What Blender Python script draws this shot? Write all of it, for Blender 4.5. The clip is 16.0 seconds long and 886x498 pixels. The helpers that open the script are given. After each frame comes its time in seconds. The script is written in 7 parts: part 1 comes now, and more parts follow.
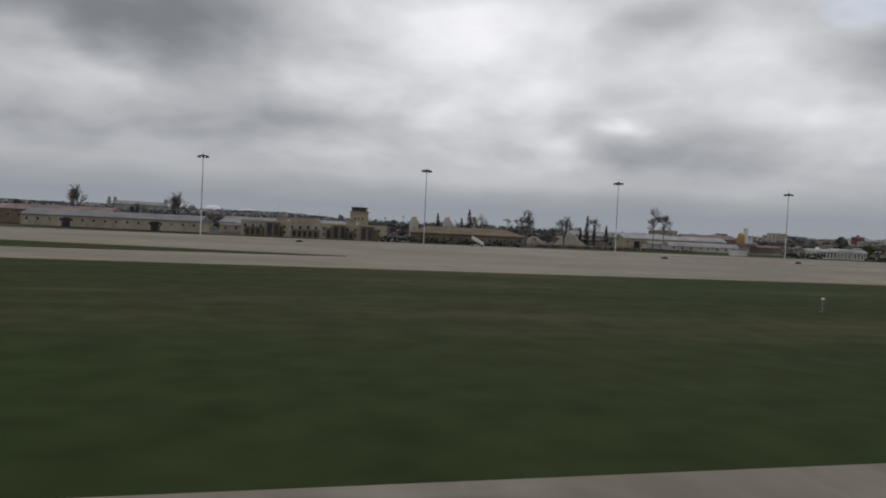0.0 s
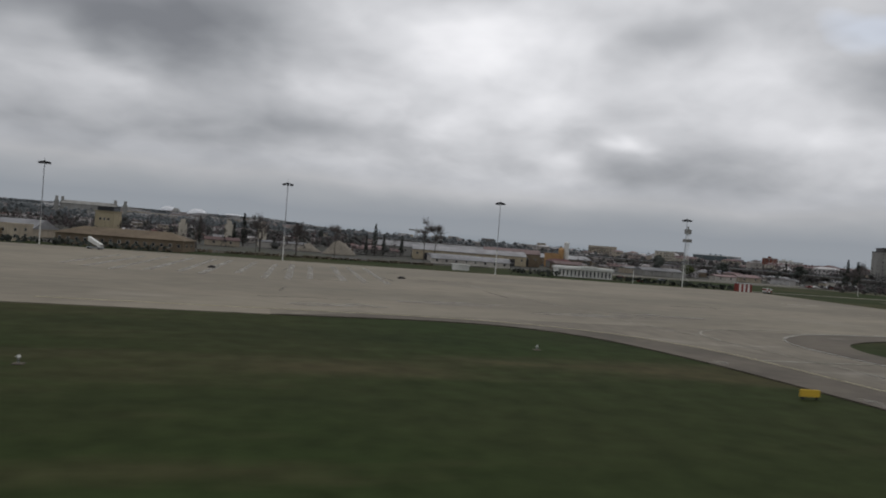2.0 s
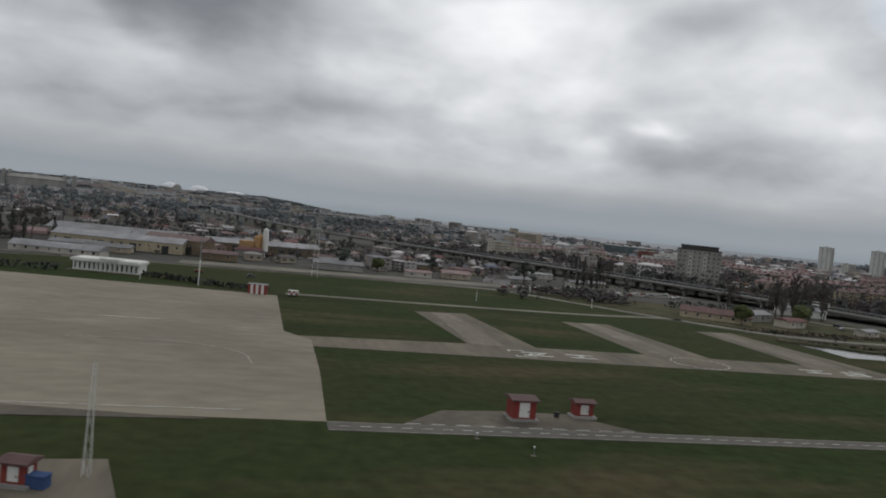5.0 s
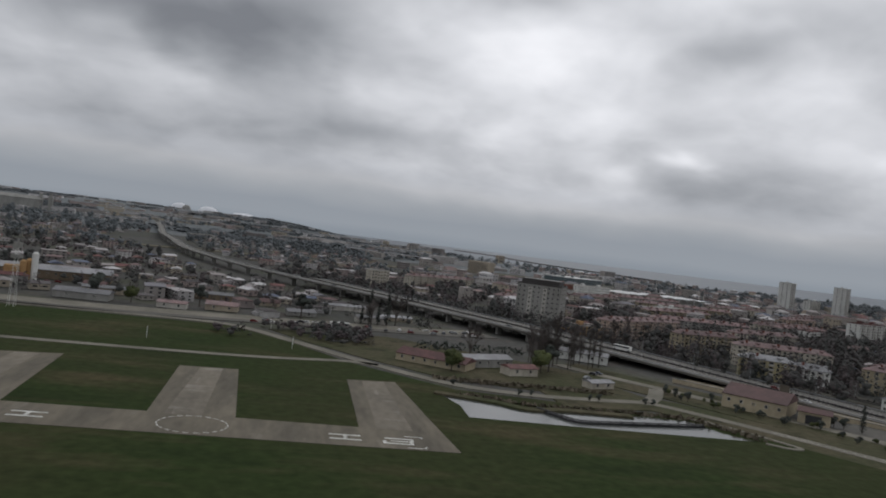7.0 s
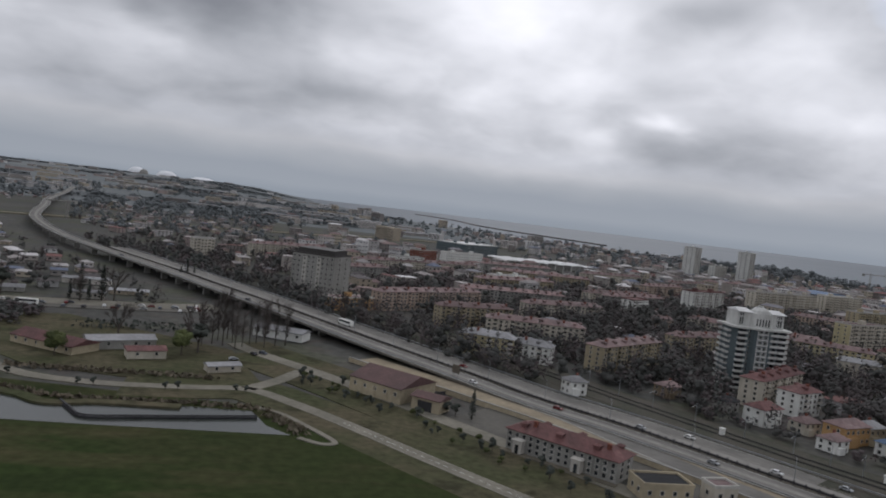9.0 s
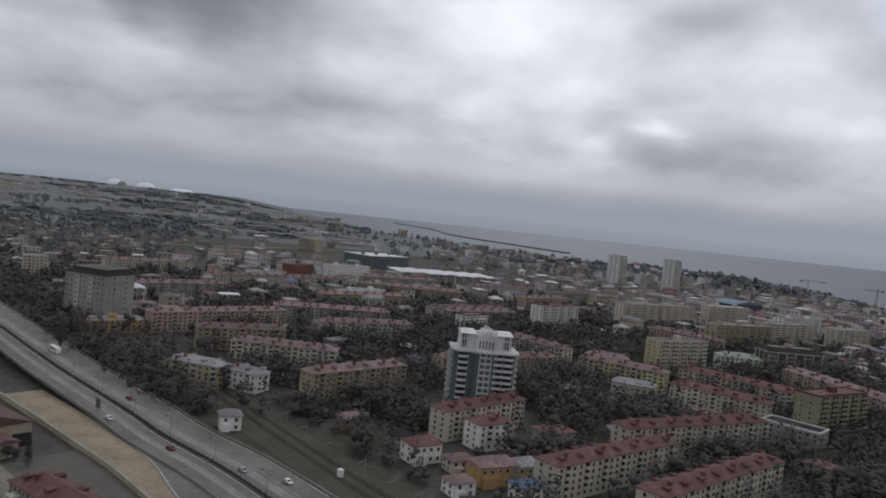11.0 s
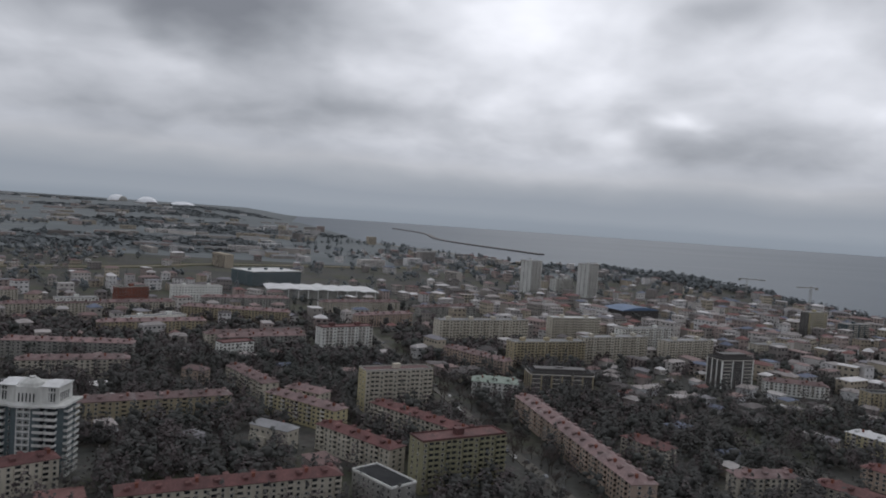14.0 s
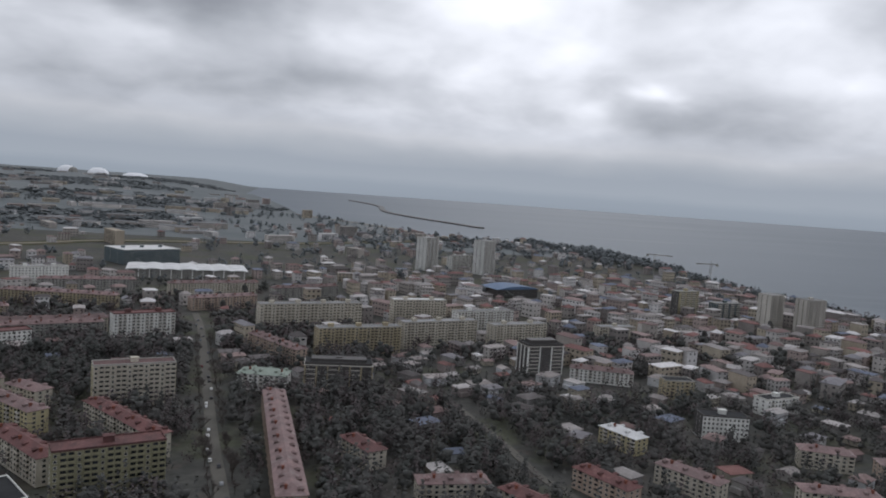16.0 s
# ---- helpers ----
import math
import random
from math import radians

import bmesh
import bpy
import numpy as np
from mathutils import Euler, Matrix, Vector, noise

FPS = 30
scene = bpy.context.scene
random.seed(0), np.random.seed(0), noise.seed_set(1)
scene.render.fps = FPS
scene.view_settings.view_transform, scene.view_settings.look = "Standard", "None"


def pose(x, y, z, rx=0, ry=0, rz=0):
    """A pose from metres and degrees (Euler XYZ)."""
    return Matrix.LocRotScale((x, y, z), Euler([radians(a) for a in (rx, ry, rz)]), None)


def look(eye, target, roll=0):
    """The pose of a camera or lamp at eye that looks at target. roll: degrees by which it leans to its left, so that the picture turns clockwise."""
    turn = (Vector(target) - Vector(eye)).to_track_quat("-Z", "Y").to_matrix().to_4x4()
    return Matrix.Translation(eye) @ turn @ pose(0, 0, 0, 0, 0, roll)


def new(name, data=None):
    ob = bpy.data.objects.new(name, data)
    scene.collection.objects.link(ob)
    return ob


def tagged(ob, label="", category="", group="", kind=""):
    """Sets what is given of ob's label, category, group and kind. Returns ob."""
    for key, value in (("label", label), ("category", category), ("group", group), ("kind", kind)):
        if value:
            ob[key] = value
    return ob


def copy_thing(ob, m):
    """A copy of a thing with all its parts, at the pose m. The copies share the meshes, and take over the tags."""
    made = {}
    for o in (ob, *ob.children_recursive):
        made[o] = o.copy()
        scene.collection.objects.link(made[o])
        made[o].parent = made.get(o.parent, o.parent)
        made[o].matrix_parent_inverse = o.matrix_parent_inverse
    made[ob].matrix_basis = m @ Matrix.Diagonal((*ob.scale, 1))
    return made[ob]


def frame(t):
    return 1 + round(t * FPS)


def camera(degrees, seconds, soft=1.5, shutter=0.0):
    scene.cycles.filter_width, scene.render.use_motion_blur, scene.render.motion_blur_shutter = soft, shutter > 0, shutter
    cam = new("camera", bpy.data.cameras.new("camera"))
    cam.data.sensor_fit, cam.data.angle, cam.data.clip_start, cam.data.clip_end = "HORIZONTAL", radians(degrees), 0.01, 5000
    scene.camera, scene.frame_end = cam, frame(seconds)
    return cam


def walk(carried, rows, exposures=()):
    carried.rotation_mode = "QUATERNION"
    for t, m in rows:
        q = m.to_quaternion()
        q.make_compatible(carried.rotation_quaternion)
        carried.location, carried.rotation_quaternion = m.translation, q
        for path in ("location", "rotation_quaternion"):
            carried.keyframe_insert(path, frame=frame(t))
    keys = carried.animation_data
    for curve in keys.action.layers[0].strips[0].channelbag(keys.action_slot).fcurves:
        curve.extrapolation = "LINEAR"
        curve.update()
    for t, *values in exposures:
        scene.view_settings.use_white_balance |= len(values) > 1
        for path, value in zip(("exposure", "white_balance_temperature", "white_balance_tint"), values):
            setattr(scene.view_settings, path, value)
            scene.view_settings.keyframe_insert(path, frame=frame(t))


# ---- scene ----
cam = camera(62.0, 16.0, soft=1.9, shutter=0.1)
PATH = [
    (0.0, 0.00, 0.00, 3.65, -14.46, -1.62, -2.67),
    (0.5, 19.06, -0.03, 4.29, -14.25, -1.37, -3.00),
    (1.0, 38.14, -0.05, 5.01, -14.32, -0.83, -3.25),
    (1.5, 57.22, -0.05, 5.88, -14.35, -0.80, -3.49),
    (2.0, 76.32, -0.02, 6.97, -14.35, -0.75, -4.38),
    (2.5, 95.44, 0.06, 8.33, -14.09, -1.14, -4.61),
    (3.0, 114.59, 0.19, 9.97, -13.89, -1.52, -4.62),
    (3.5, 133.78, 0.39, 11.92, -14.19, -0.21, -5.73),
    (6.0, 230.16, 2.32, 22.84, -11.22, -3.42, -5.95),
    (6.5, 249.39, 2.72, 25.24, -10.94, -1.77, -6.67),
    (7.0, 268.55, 3.06, 27.76, -10.53, -0.52, -6.96),
    (7.5, 287.62, 3.29, 30.33, -10.87, -0.49, -7.21),
    (8.0, 306.58, 3.39, 32.88, -11.54, -0.84, -6.88),
    (8.5, 325.41, 3.34, 35.38, -11.75, -1.98, -6.64),
    (9.0, 344.12, 3.15, 37.84, -12.11, -3.14, -6.77),
    (9.5, 362.71, 2.87, 40.29, -12.68, -3.55, -6.94),
    (10.0, 381.21, 2.50, 42.76, -13.24, -4.60, -6.26),
    (12.5, 472.79, 0.65, 55.78, -10.78, 1.42, -5.98),
    (13.0, 491.00, 0.43, 58.47, -10.89, -0.03, -5.44),
    (13.5, 509.19, 0.27, 61.10, -10.82, -1.26, -4.69),
    (14.0, 527.37, 0.16, 63.64, -10.47, -2.51, -4.02),
    (14.5, 545.54, 0.09, 66.05, -10.04, -3.75, -3.87),
    (15.0, 563.70, 0.04, 68.35, -10.45, -4.67, -3.64),
    (15.5, 581.85, 0.02, 70.58, -11.68, -4.72, -3.81),
    (16.0, 600.00, 0.00, 72.78, -12.43, -4.62, -4.13),
]
walk(cam, [(t, pose(x, y, z, 90 + p, r, w)) for t, x, y, z, w, p, r in PATH],
     [(0.0, 0.10, 6500, 11), (2.0, 0.08, 6500, 11), (3.0, 0.02, 6500, 11), (3.6, -0.15, 6450, 10), (5.8, 0.30, 6500, 9), (6.5, 0.26, 6450, 9), (7.0, 0.10, 6400, 11), (8.0, 0.19, 6330, 12),
      (9.0, 0.25, 6300, 13), (10.0, 0.22, 6280, 13), (12.5, 0.14, 6250, 12), (13.5, 0.14, 6280, 12), (14.5, 0.32, 6220, 12), (16.0, 0.42, 6200, 12)])

# ---- sky, sun ----
SUN_AZ, SUN_EL = 24.0, 42.0
world = bpy.data.worlds.new("overcast_sky")
scene.world = world
world.use_nodes = True
wn, wl = world.node_tree.nodes, world.node_tree.links
wn.clear()


def wnode(kind, **kw):
    n = wn.new(kind)
    for k, v in kw.items():
        if k == "op":
            n.operation = v
        elif k == "inp":
            for i, val in v.items():
                n.inputs[i].default_value = val
    return n


def wmath(op, a, b=None, clamp=False):
    n = wn.new("ShaderNodeMath")
    n.operation, n.use_clamp = op, clamp
    for i, v in enumerate((a, b)):
        if v is None:
            continue
        if isinstance(v, (int, float)):
            n.inputs[i].default_value = v
        else:
            wl.new(v, n.inputs[i])
    return n.outputs[0]


def direction(az, el):
    a, e = radians(az), radians(el)
    return Vector((math.sin(a) * math.cos(e), math.cos(a) * math.cos(e), math.sin(e)))


coord = wn.new("ShaderNodeTexCoord").outputs["Generated"]
sep = wn.new("ShaderNodeSeparateXYZ")
wl.new(coord, sep.inputs[0])
up = sep.outputs["Z"]
height = wmath("MAXIMUM", up, 0.0)
comb = wn.new("ShaderNodeCombineXYZ")
# a flat cloud deck seen in perspective: directions are divided by their height
deck = wmath("ADD", height, 0.36)
wl.new(wmath("DIVIDE", sep.outputs["X"], deck), comb.inputs[0])
wl.new(wmath("DIVIDE", sep.outputs["Y"], deck), comb.inputs[1])


def cloud_noise(scale, detail, rough, distort, shift, output="Fac"):
    m = wn.new("ShaderNodeMapping")
    m.inputs["Location"].default_value = shift
    wl.new(comb.outputs[0], m.inputs[0])
    n = wn.new("ShaderNodeTexNoise")
    n.inputs["Scale"].default_value, n.inputs["Detail"].default_value = scale, detail
    n.inputs["Roughness"].default_value, n.inputs["Distortion"].default_value = rough, distort
    wl.new(m.outputs[0], n.inputs["Vector"])
    return n.outputs[output]


# azimuth and elevation in degrees, drawn out of true by noise so that cloud edges fray
warp_a = cloud_noise(2.6, 3, 0.45, 0.2, (2.0, 9.1, 0.7))
warp_b = cloud_noise(3.2, 3, 0.45, 0.2, (6.0, 3.3, 5.1))
azimuth = wmath("MULTIPLY", wmath("ARCTAN2", sep.outputs["X"], sep.outputs["Y"]), 57.2958)
azimuth = wmath("ADD", azimuth, wmath("MULTIPLY", wmath("SUBTRACT", warp_a, 0.5), 15.0))
level = wmath("MULTIPLY", wmath("ARCSINE", up), 57.2958)
elevation = wmath("ADD", level, wmath("MULTIPLY", wmath("SUBTRACT", warp_b, 0.5), wmath("MULTIPLY", height, 30.0)))


def cloud(az, el, wide, tall, amount):
    """A soft bank of cloud (dark, amount below 0) or a thin bright place in it."""
    u = wmath("DIVIDE", wmath("SUBTRACT", azimuth, az), wide)
    v = wmath("DIVIDE", wmath("SUBTRACT", elevation, el), tall)
    g = wmath("EXPONENT", wmath("MULTIPLY", wmath("ADD", wmath("MULTIPLY", u, u), wmath("MULTIPLY", v, v)), -1.0))
    return wmath("MULTIPLY", g, amount)


big = cloud_noise(1.6, 3, 0.42, 0.2, (3.1, 1.7, 0.4))
mid = cloud_noise(3.6, 3, 0.45, 0.35, (0.4, 5.2, 1.3))
tuft = cloud_noise(8.5, 4, 0.5, 0.3, (7.3, 2.2, 4.1))
cover = wmath("ADD", wmath("MULTIPLY", wmath("SUBTRACT", big, 0.5), 0.42), wmath("MULTIPLY", wmath("SUBTRACT", mid, 0.5), 0.36))
cover = wmath("ADD", cover, wmath("MULTIPLY", wmath("SUBTRACT", tuft, 0.5), 0.13))
cover = wmath("ADD", cover, 0.52)
BANKS = [(19, 13.5, 10, 4.5, 0.24), (36, 10.8, 6, 2.6, 0.12), (28, 8.3, 2.2, 1.0, 0.24), (23, 7.5, 2.0, 0.9, 0.12), (-12, 10.2, 4, 1.5, 0.14),
         (41, 8.6, 4, 1.6, 0.10), (5, 11.5, 5, 1.8, 0.08), (-11, 13.5, 13, 4.6, -0.36), (12, 19.0, 7, 1.8, -0.12), (30, 15.5, 3.6, 2.2, -0.22),
         (46, 14.0, 4, 3.0, -0.20), (-17, 5.8, 9, 1.9, -0.16), (2, 7.2, 12, 1.5, -0.13), (24, 6.4, 13, 1.2, -0.05)]
for bank in BANKS:
    cover = wmath("ADD", cover, cloud(*bank))
ramp = wn.new("ShaderNodeValToRGB")
wl.new(cover, ramp.inputs[0])
el = ramp.color_ramp.elements
el[0].position, el[0].color = 0.14, (0.175, 0.185, 0.203, 1)
el[1].position, el[1].color = 0.95, (0.94, 0.945, 0.965, 1)
for pos, col in ((0.32, (0.29, 0.303, 0.322, 1)), (0.48, (0.43, 0.442, 0.462, 1)), (0.66, (0.64, 0.65, 0.672, 1)), (0.80, (0.82, 0.825, 0.845, 1))):
    e = el.new(pos)
    e.color = col
# towards the horizon the layers merge into even bands of grey
low = wn.new("ShaderNodeMapRange")
low.interpolation_type = "SMOOTHSTEP"
low.inputs["From Min"].default_value, low.inputs["From Max"].default_value = 2.2, 6.2
wl.new(elevation, low.inputs["Value"])
haze = wn.new("ShaderNodeValToRGB")
wl.new(wmath("ADD", wmath("DIVIDE", elevation, 8.0), wmath("MULTIPLY", wmath("SUBTRACT", mid, 0.5), 0.10)), haze.inputs[0])
he = haze.color_ramp.elements
he[0].position, he[0].color = 0.0, (0.225, 0.252, 0.280, 1)
he[1].position, he[1].color = 1.0, (0.36, 0.375, 0.40, 1)
for pos, col in ((0.08, (0.252, 0.276, 0.302, 1)), (0.20, (0.247, 0.270, 0.297, 1)), (0.34, (0.298, 0.315, 0.335, 1)), (0.46, (0.370, 0.378, 0.390, 1)), (0.62, (0.325, 0.342, 0.37, 1))):
    e = he.new(pos)
    e.color = col
skymix = wn.new("ShaderNodeMix")
skymix.data_type = "RGBA"
wl.new(low.outputs[0], skymix.inputs["Factor"])
wl.new(haze.outputs[0], skymix.inputs["A"])
wl.new(ramp.outputs[0], skymix.inputs["B"])
# below the horizon line: distant sea in haze
seamix = wn.new("ShaderNodeMix")
seamix.data_type = "RGBA"
below = wn.new("ShaderNodeMapRange")
below.inputs["From Min"].default_value, below.inputs["From Max"].default_value = -0.016, 0.004
wl.new(up, below.inputs["Value"])
wl.new(below.outputs[0], seamix.inputs["Factor"])
seamix.inputs["A"].default_value = (0.205, 0.232, 0.260, 1)
wl.new(skymix.outputs["Result"], seamix.inputs["B"])
# thin breaks of clear sky behind the cloud
sky = wn.new("ShaderNodeTexSky")
sky.sky_type, sky.sun_disc = "NISHITA", False
sky.sun_elevation, sky.sun_rotation = radians(SUN_EL), radians(SUN_AZ)
clear = wn.new("ShaderNodeVectorMath")
clear.operation = "SCALE"
clear.inputs["Scale"].default_value = 0.12
wl.new(sky.outputs[0], clear.inputs[0])
gap = wn.new("ShaderNodeMapRange")
gap.inputs["From Min"].default_value, gap.inputs["From Max"].default_value = 0.30, 0.55
gap.inputs["To Max"].default_value = 0.22
wl.new(wmath("MULTIPLY", cloud(42, 16.5, 4.5, 1.8, 1.0), mid), gap.inputs["Value"])
skyall = wn.new("ShaderNodeMix")
skyall.data_type = "RGBA"
wl.new(gap.outputs[0], skyall.inputs["Factor"])
wl.new(seamix.outputs["Result"], skyall.inputs["A"])
wl.new(clear.outputs[0], skyall.inputs["B"])
back = wn.new("ShaderNodeBackground")
back.inputs["Strength"].default_value = 1.08
wl.new(skyall.outputs["Result"], back.inputs["Color"])
wl.new(back.outputs[0], wn.new("ShaderNodeOutputWorld").inputs["Surface"])

lamp = bpy.data.lights.new("sun", "SUN")
lamp.energy, lamp.angle, lamp.color = 0.5, radians(25), (1.0, 0.97, 0.93)
sun = new("sun", lamp)
sun.matrix_world = look(direction(SUN_AZ, SUN_EL) * 100, (0, 0, 0))
scene.view_settings.exposure = 0.0


# ---- materials ----
def mat(name, col, col2=None, rough=0.9, metal=0.0, big=0.05, fine=1.2, amount=0.6, bump=0.15, stretch=(1, 1, 1),
        vary=0.0, island=0.0, ramp_cols=None, spec=0.12, films=()):
    """Two-scale procedural surface: broad patches between col and col2, fine grain, relief; vary: per object, island: per piece;
    films: stains of (colour, scale, stretch, from, to, strength)."""
    m = bpy.data.materials.new(name)
    m.use_nodes = True
    n, l = m.node_tree.nodes, m.node_tree.links
    b = n["Principled BSDF"]
    b.inputs["Roughness"].default_value, b.inputs["Metallic"].default_value = rough, metal
    b.inputs["Specular IOR Level"].default_value = spec
    col2 = col2 or tuple(c * 0.72 for c in col)
    geo = n.new("ShaderNodeNewGeometry")
    mp = n.new("ShaderNodeMapping")
    mp.inputs["Scale"].default_value = stretch
    l.new(geo.outputs["Position"], mp.inputs[0])
    n1, n2 = n.new("ShaderNodeTexNoise"), n.new("ShaderNodeTexNoise")
    for t, s, d in ((n1, big, 4), (n2, fine, 5)):
        t.inputs["Scale"].default_value, t.inputs["Detail"].default_value = s, d
        l.new(mp.outputs[0], t.inputs["Vector"])
    r1 = n.new("ShaderNodeMapRange")
    r1.inputs["From Min"].default_value, r1.inputs["From Max"].default_value = 0.36, 0.64
    l.new(n1.outputs["Fac"], r1.inputs["Value"])
    mix = n.new("ShaderNodeMix")
    mix.data_type = "RGBA"
    mix.inputs["A"].default_value, mix.inputs["B"].default_value = (*col, 1), (*col2, 1)
    l.new(r1.outputs[0], mix.inputs["Factor"])
    out = mix.outputs["Result"]
    for fcol, fscale, fstretch, lo, hi, most in films:
        fm, fn, fr, fx = n.new("ShaderNodeMapping"), n.new("ShaderNodeTexNoise"), n.new("ShaderNodeMapRange"), n.new("ShaderNodeMix")
        fm.inputs["Scale"].default_value, fm.inputs["Location"].default_value = fstretch, (lo * 90, hi * 70, 0)
        fn.inputs["Scale"].default_value, fn.inputs["Detail"].default_value, fn.inputs["Roughness"].default_value = fscale, 6, 0.6
        fr.inputs["From Min"].default_value, fr.inputs["From Max"].default_value, fr.inputs["To Max"].default_value = lo, hi, most
        fx.data_type = "RGBA"
        fx.inputs["B"].default_value = (*fcol, 1)
        l.new(geo.outputs["Position"], fm.inputs[0]), l.new(fm.outputs[0], fn.inputs["Vector"]), l.new(fn.outputs["Fac"], fr.inputs["Value"])
        l.new(fr.outputs[0], fx.inputs["Factor"]), l.new(out, fx.inputs["A"])
        out = fx.outputs["Result"]
    if ramp_cols:
        rc = n.new("ShaderNodeValToRGB")
        rc.color_ramp.interpolation = "CONSTANT"
        es = rc.color_ramp.elements
        es[0].position, es[0].color = 0.0, (*ramp_cols[0], 1)
        es[1].position, es[1].color = 1.0 / len(ramp_cols), (*ramp_cols[1], 1)
        for i, c in enumerate(ramp_cols[2:], 2):
            e = es.new(i / len(ramp_cols))
            e.color = (*c, 1)
        src = geo.outputs["Random Per Island"] if island else n.new("ShaderNodeObjectInfo").outputs["Random"]
        l.new(src, rc.inputs[0])
        mm = n.new("ShaderNodeMix")
        mm.data_type, mm.blend_type = "RGBA", "MULTIPLY"
        mm.inputs["Factor"].default_value = 1.0
        l.new(rc.outputs[0], mm.inputs["A"])
        l.new(out, mm.inputs["B"])
        out = mm.outputs["Result"]
    g = n.new("ShaderNodeMapRange")
    g.inputs["From Min"].default_value, g.inputs["From Max"].default_value = 0.25, 0.75
    g.inputs["To Min"].default_value, g.inputs["To Max"].default_value = 1.0 - amount * 0.5, 1.0 + amount * 0.5
    l.new(n2.outputs["Fac"], g.inputs["Value"])
    fac = g.outputs[0]
    if (vary or island) and not ramp_cols:
        rnd = geo.outputs["Random Per Island"] if island else n.new("ShaderNodeObjectInfo").outputs["Random"]
        v = n.new("ShaderNodeMapRange")
        s = vary or island
        v.inputs["To Min"].default_value, v.inputs["To Max"].default_value = 1 - s, 1 + s
        l.new(rnd, v.inputs["Value"])
        mu = n.new("ShaderNodeMath")
        mu.operation = "MULTIPLY"
        l.new(fac, mu.inputs[0]), l.new(v.outputs[0], mu.inputs[1])
        fac = mu.outputs[0]
    sc = n.new("ShaderNodeVectorMath")
    sc.operation = "SCALE"
    l.new(out, sc.inputs[0]), l.new(fac, sc.inputs["Scale"])
    l.new(sc.outputs[0], b.inputs["Base Color"])
    if bump:
        bp = n.new("ShaderNodeBump")
        bp.inputs["Strength"].default_value, bp.inputs["Distance"].default_value = bump, 0.1
        l.new(n2.outputs["Fac"], bp.inputs["Height"])
        l.new(bp.outputs[0], b.inputs["Normal"])
    return m


M = {}
M["soil"] = mat("town_ground", (0.080, 0.077, 0.071), (0.060, 0.061, 0.056), big=0.02, fine=0.4, amount=0.6, films=[((0.14, 0.134, 0.122), 0.05, (1, 1, 1), 0.60, 0.72, 0.7), ((0.070, 0.076, 0.044), 0.03, (1, 1, 1), 0.50, 0.60, 0.6), ((0.085, 0.069, 0.060), 0.11, (1, 1, 1), 0.54, 0.64, 0.6)])
M["grass"] = mat("airfield_grass", (0.028, 0.042, 0.014), (0.037, 0.043, 0.018), big=0.03, fine=0.6, amount=0.5, bump=0.3, spec=0.03,
                 films=[((0.078, 0.064, 0.036), 0.05, (0.45, 1.6, 1), 0.51, 0.70, 0.85), ((0.017, 0.025, 0.010), 0.045, (0.5, 1.5, 1), 0.54, 0.68, 0.6)])
M["grass2"] = mat("rough_grass", (0.058, 0.064, 0.034), (0.095, 0.083, 0.055), big=0.06, fine=0.7, amount=0.6, bump=0.3, spec=0.03,
                  films=[((0.036, 0.036, 0.022), 0.12, (1, 1, 1), 0.54, 0.66, 0.8)])
M["apron"] = mat("apron_concrete", (0.250, 0.222, 0.174), (0.190, 0.170, 0.135), big=0.05, fine=0.5, amount=0.28, stretch=(0.6, 1.1, 1), bump=0.05,
                 films=[((0.36, 0.335, 0.285), 0.09, (0.5, 1.2, 1), 0.58, 0.80, 0.5), ((0.155, 0.14, 0.114), 0.05, (0.5, 1.1, 1), 0.56, 0.74, 0.5)])
M["taxi"] = mat("taxiway_asphalt", (0.205, 0.182, 0.145), (0.150, 0.134, 0.108), big=0.10, fine=0.9, amount=0.35, stretch=(1.0, 0.45, 1), bump=0.05,
                films=[((0.36, 0.34, 0.30), 0.16, (0.5, 1.5, 1), 0.56, 0.76, 0.6), ((0.40, 0.38, 0.34), 0.35, (2.2, 0.35, 1), 0.60, 0.78, 0.5)])
M["shoulder"] = mat("dark_asphalt_shoulder", (0.140, 0.122, 0.098), (0.098, 0.086, 0.071), big=0.12, fine=0.9, amount=0.3, bump=0.05,
                    films=[((0.34, 0.32, 0.28), 0.14, (0.7, 1.3, 1), 0.60, 0.78, 0.65), ((0.06, 0.055, 0.047), 0.10, (1, 1, 1), 0.55, 0.70, 0.5)])
M["road"] = mat("road_asphalt", (0.130, 0.122, 0.108), (0.100, 0.095, 0.085), big=0.08, fine=1.0, amount=0.25, bump=0.05)
M["track"] = mat("dusty_road", (0.215, 0.200, 0.165), (0.150, 0.142, 0.115), big=0.12, fine=0.9, amount=0.35)
M["pad"] = mat("helipad_concrete", (0.170, 0.150, 0.116), (0.118, 0.106, 0.084), big=0.12, fine=0.6, amount=0.35, stretch=(1.6, 0.35, 1),
               films=[((0.075, 0.068, 0.055), 0.16, (1.4, 0.5, 1), 0.56, 0.72, 0.6), ((0.26, 0.24, 0.20), 0.2, (1.4, 0.4, 1), 0.60, 0.76, 0.6)])
M["paint"] = mat("white_line_paint", (0.62, 0.62, 0.58), (0.42, 0.42, 0.38), big=0.6, fine=2.5, amount=0.3, bump=0)
M["worn"] = mat("worn_line_paint", (0.38, 0.37, 0.32), (0.25, 0.24, 0.20), big=0.7, fine=2.5, amount=0.4, bump=0)
M["yellow_paint"] = mat("yellow_line_paint", (0.62, 0.57, 0.40), (0.48, 0.44, 0.30), big=0.8, fine=2.5, amount=0.3, bump=0)
M["sign"] = mat("yellow_sign_panel", (0.62, 0.42, 0.05), (0.55, 0.36, 0.05), amount=0.15, bump=0)
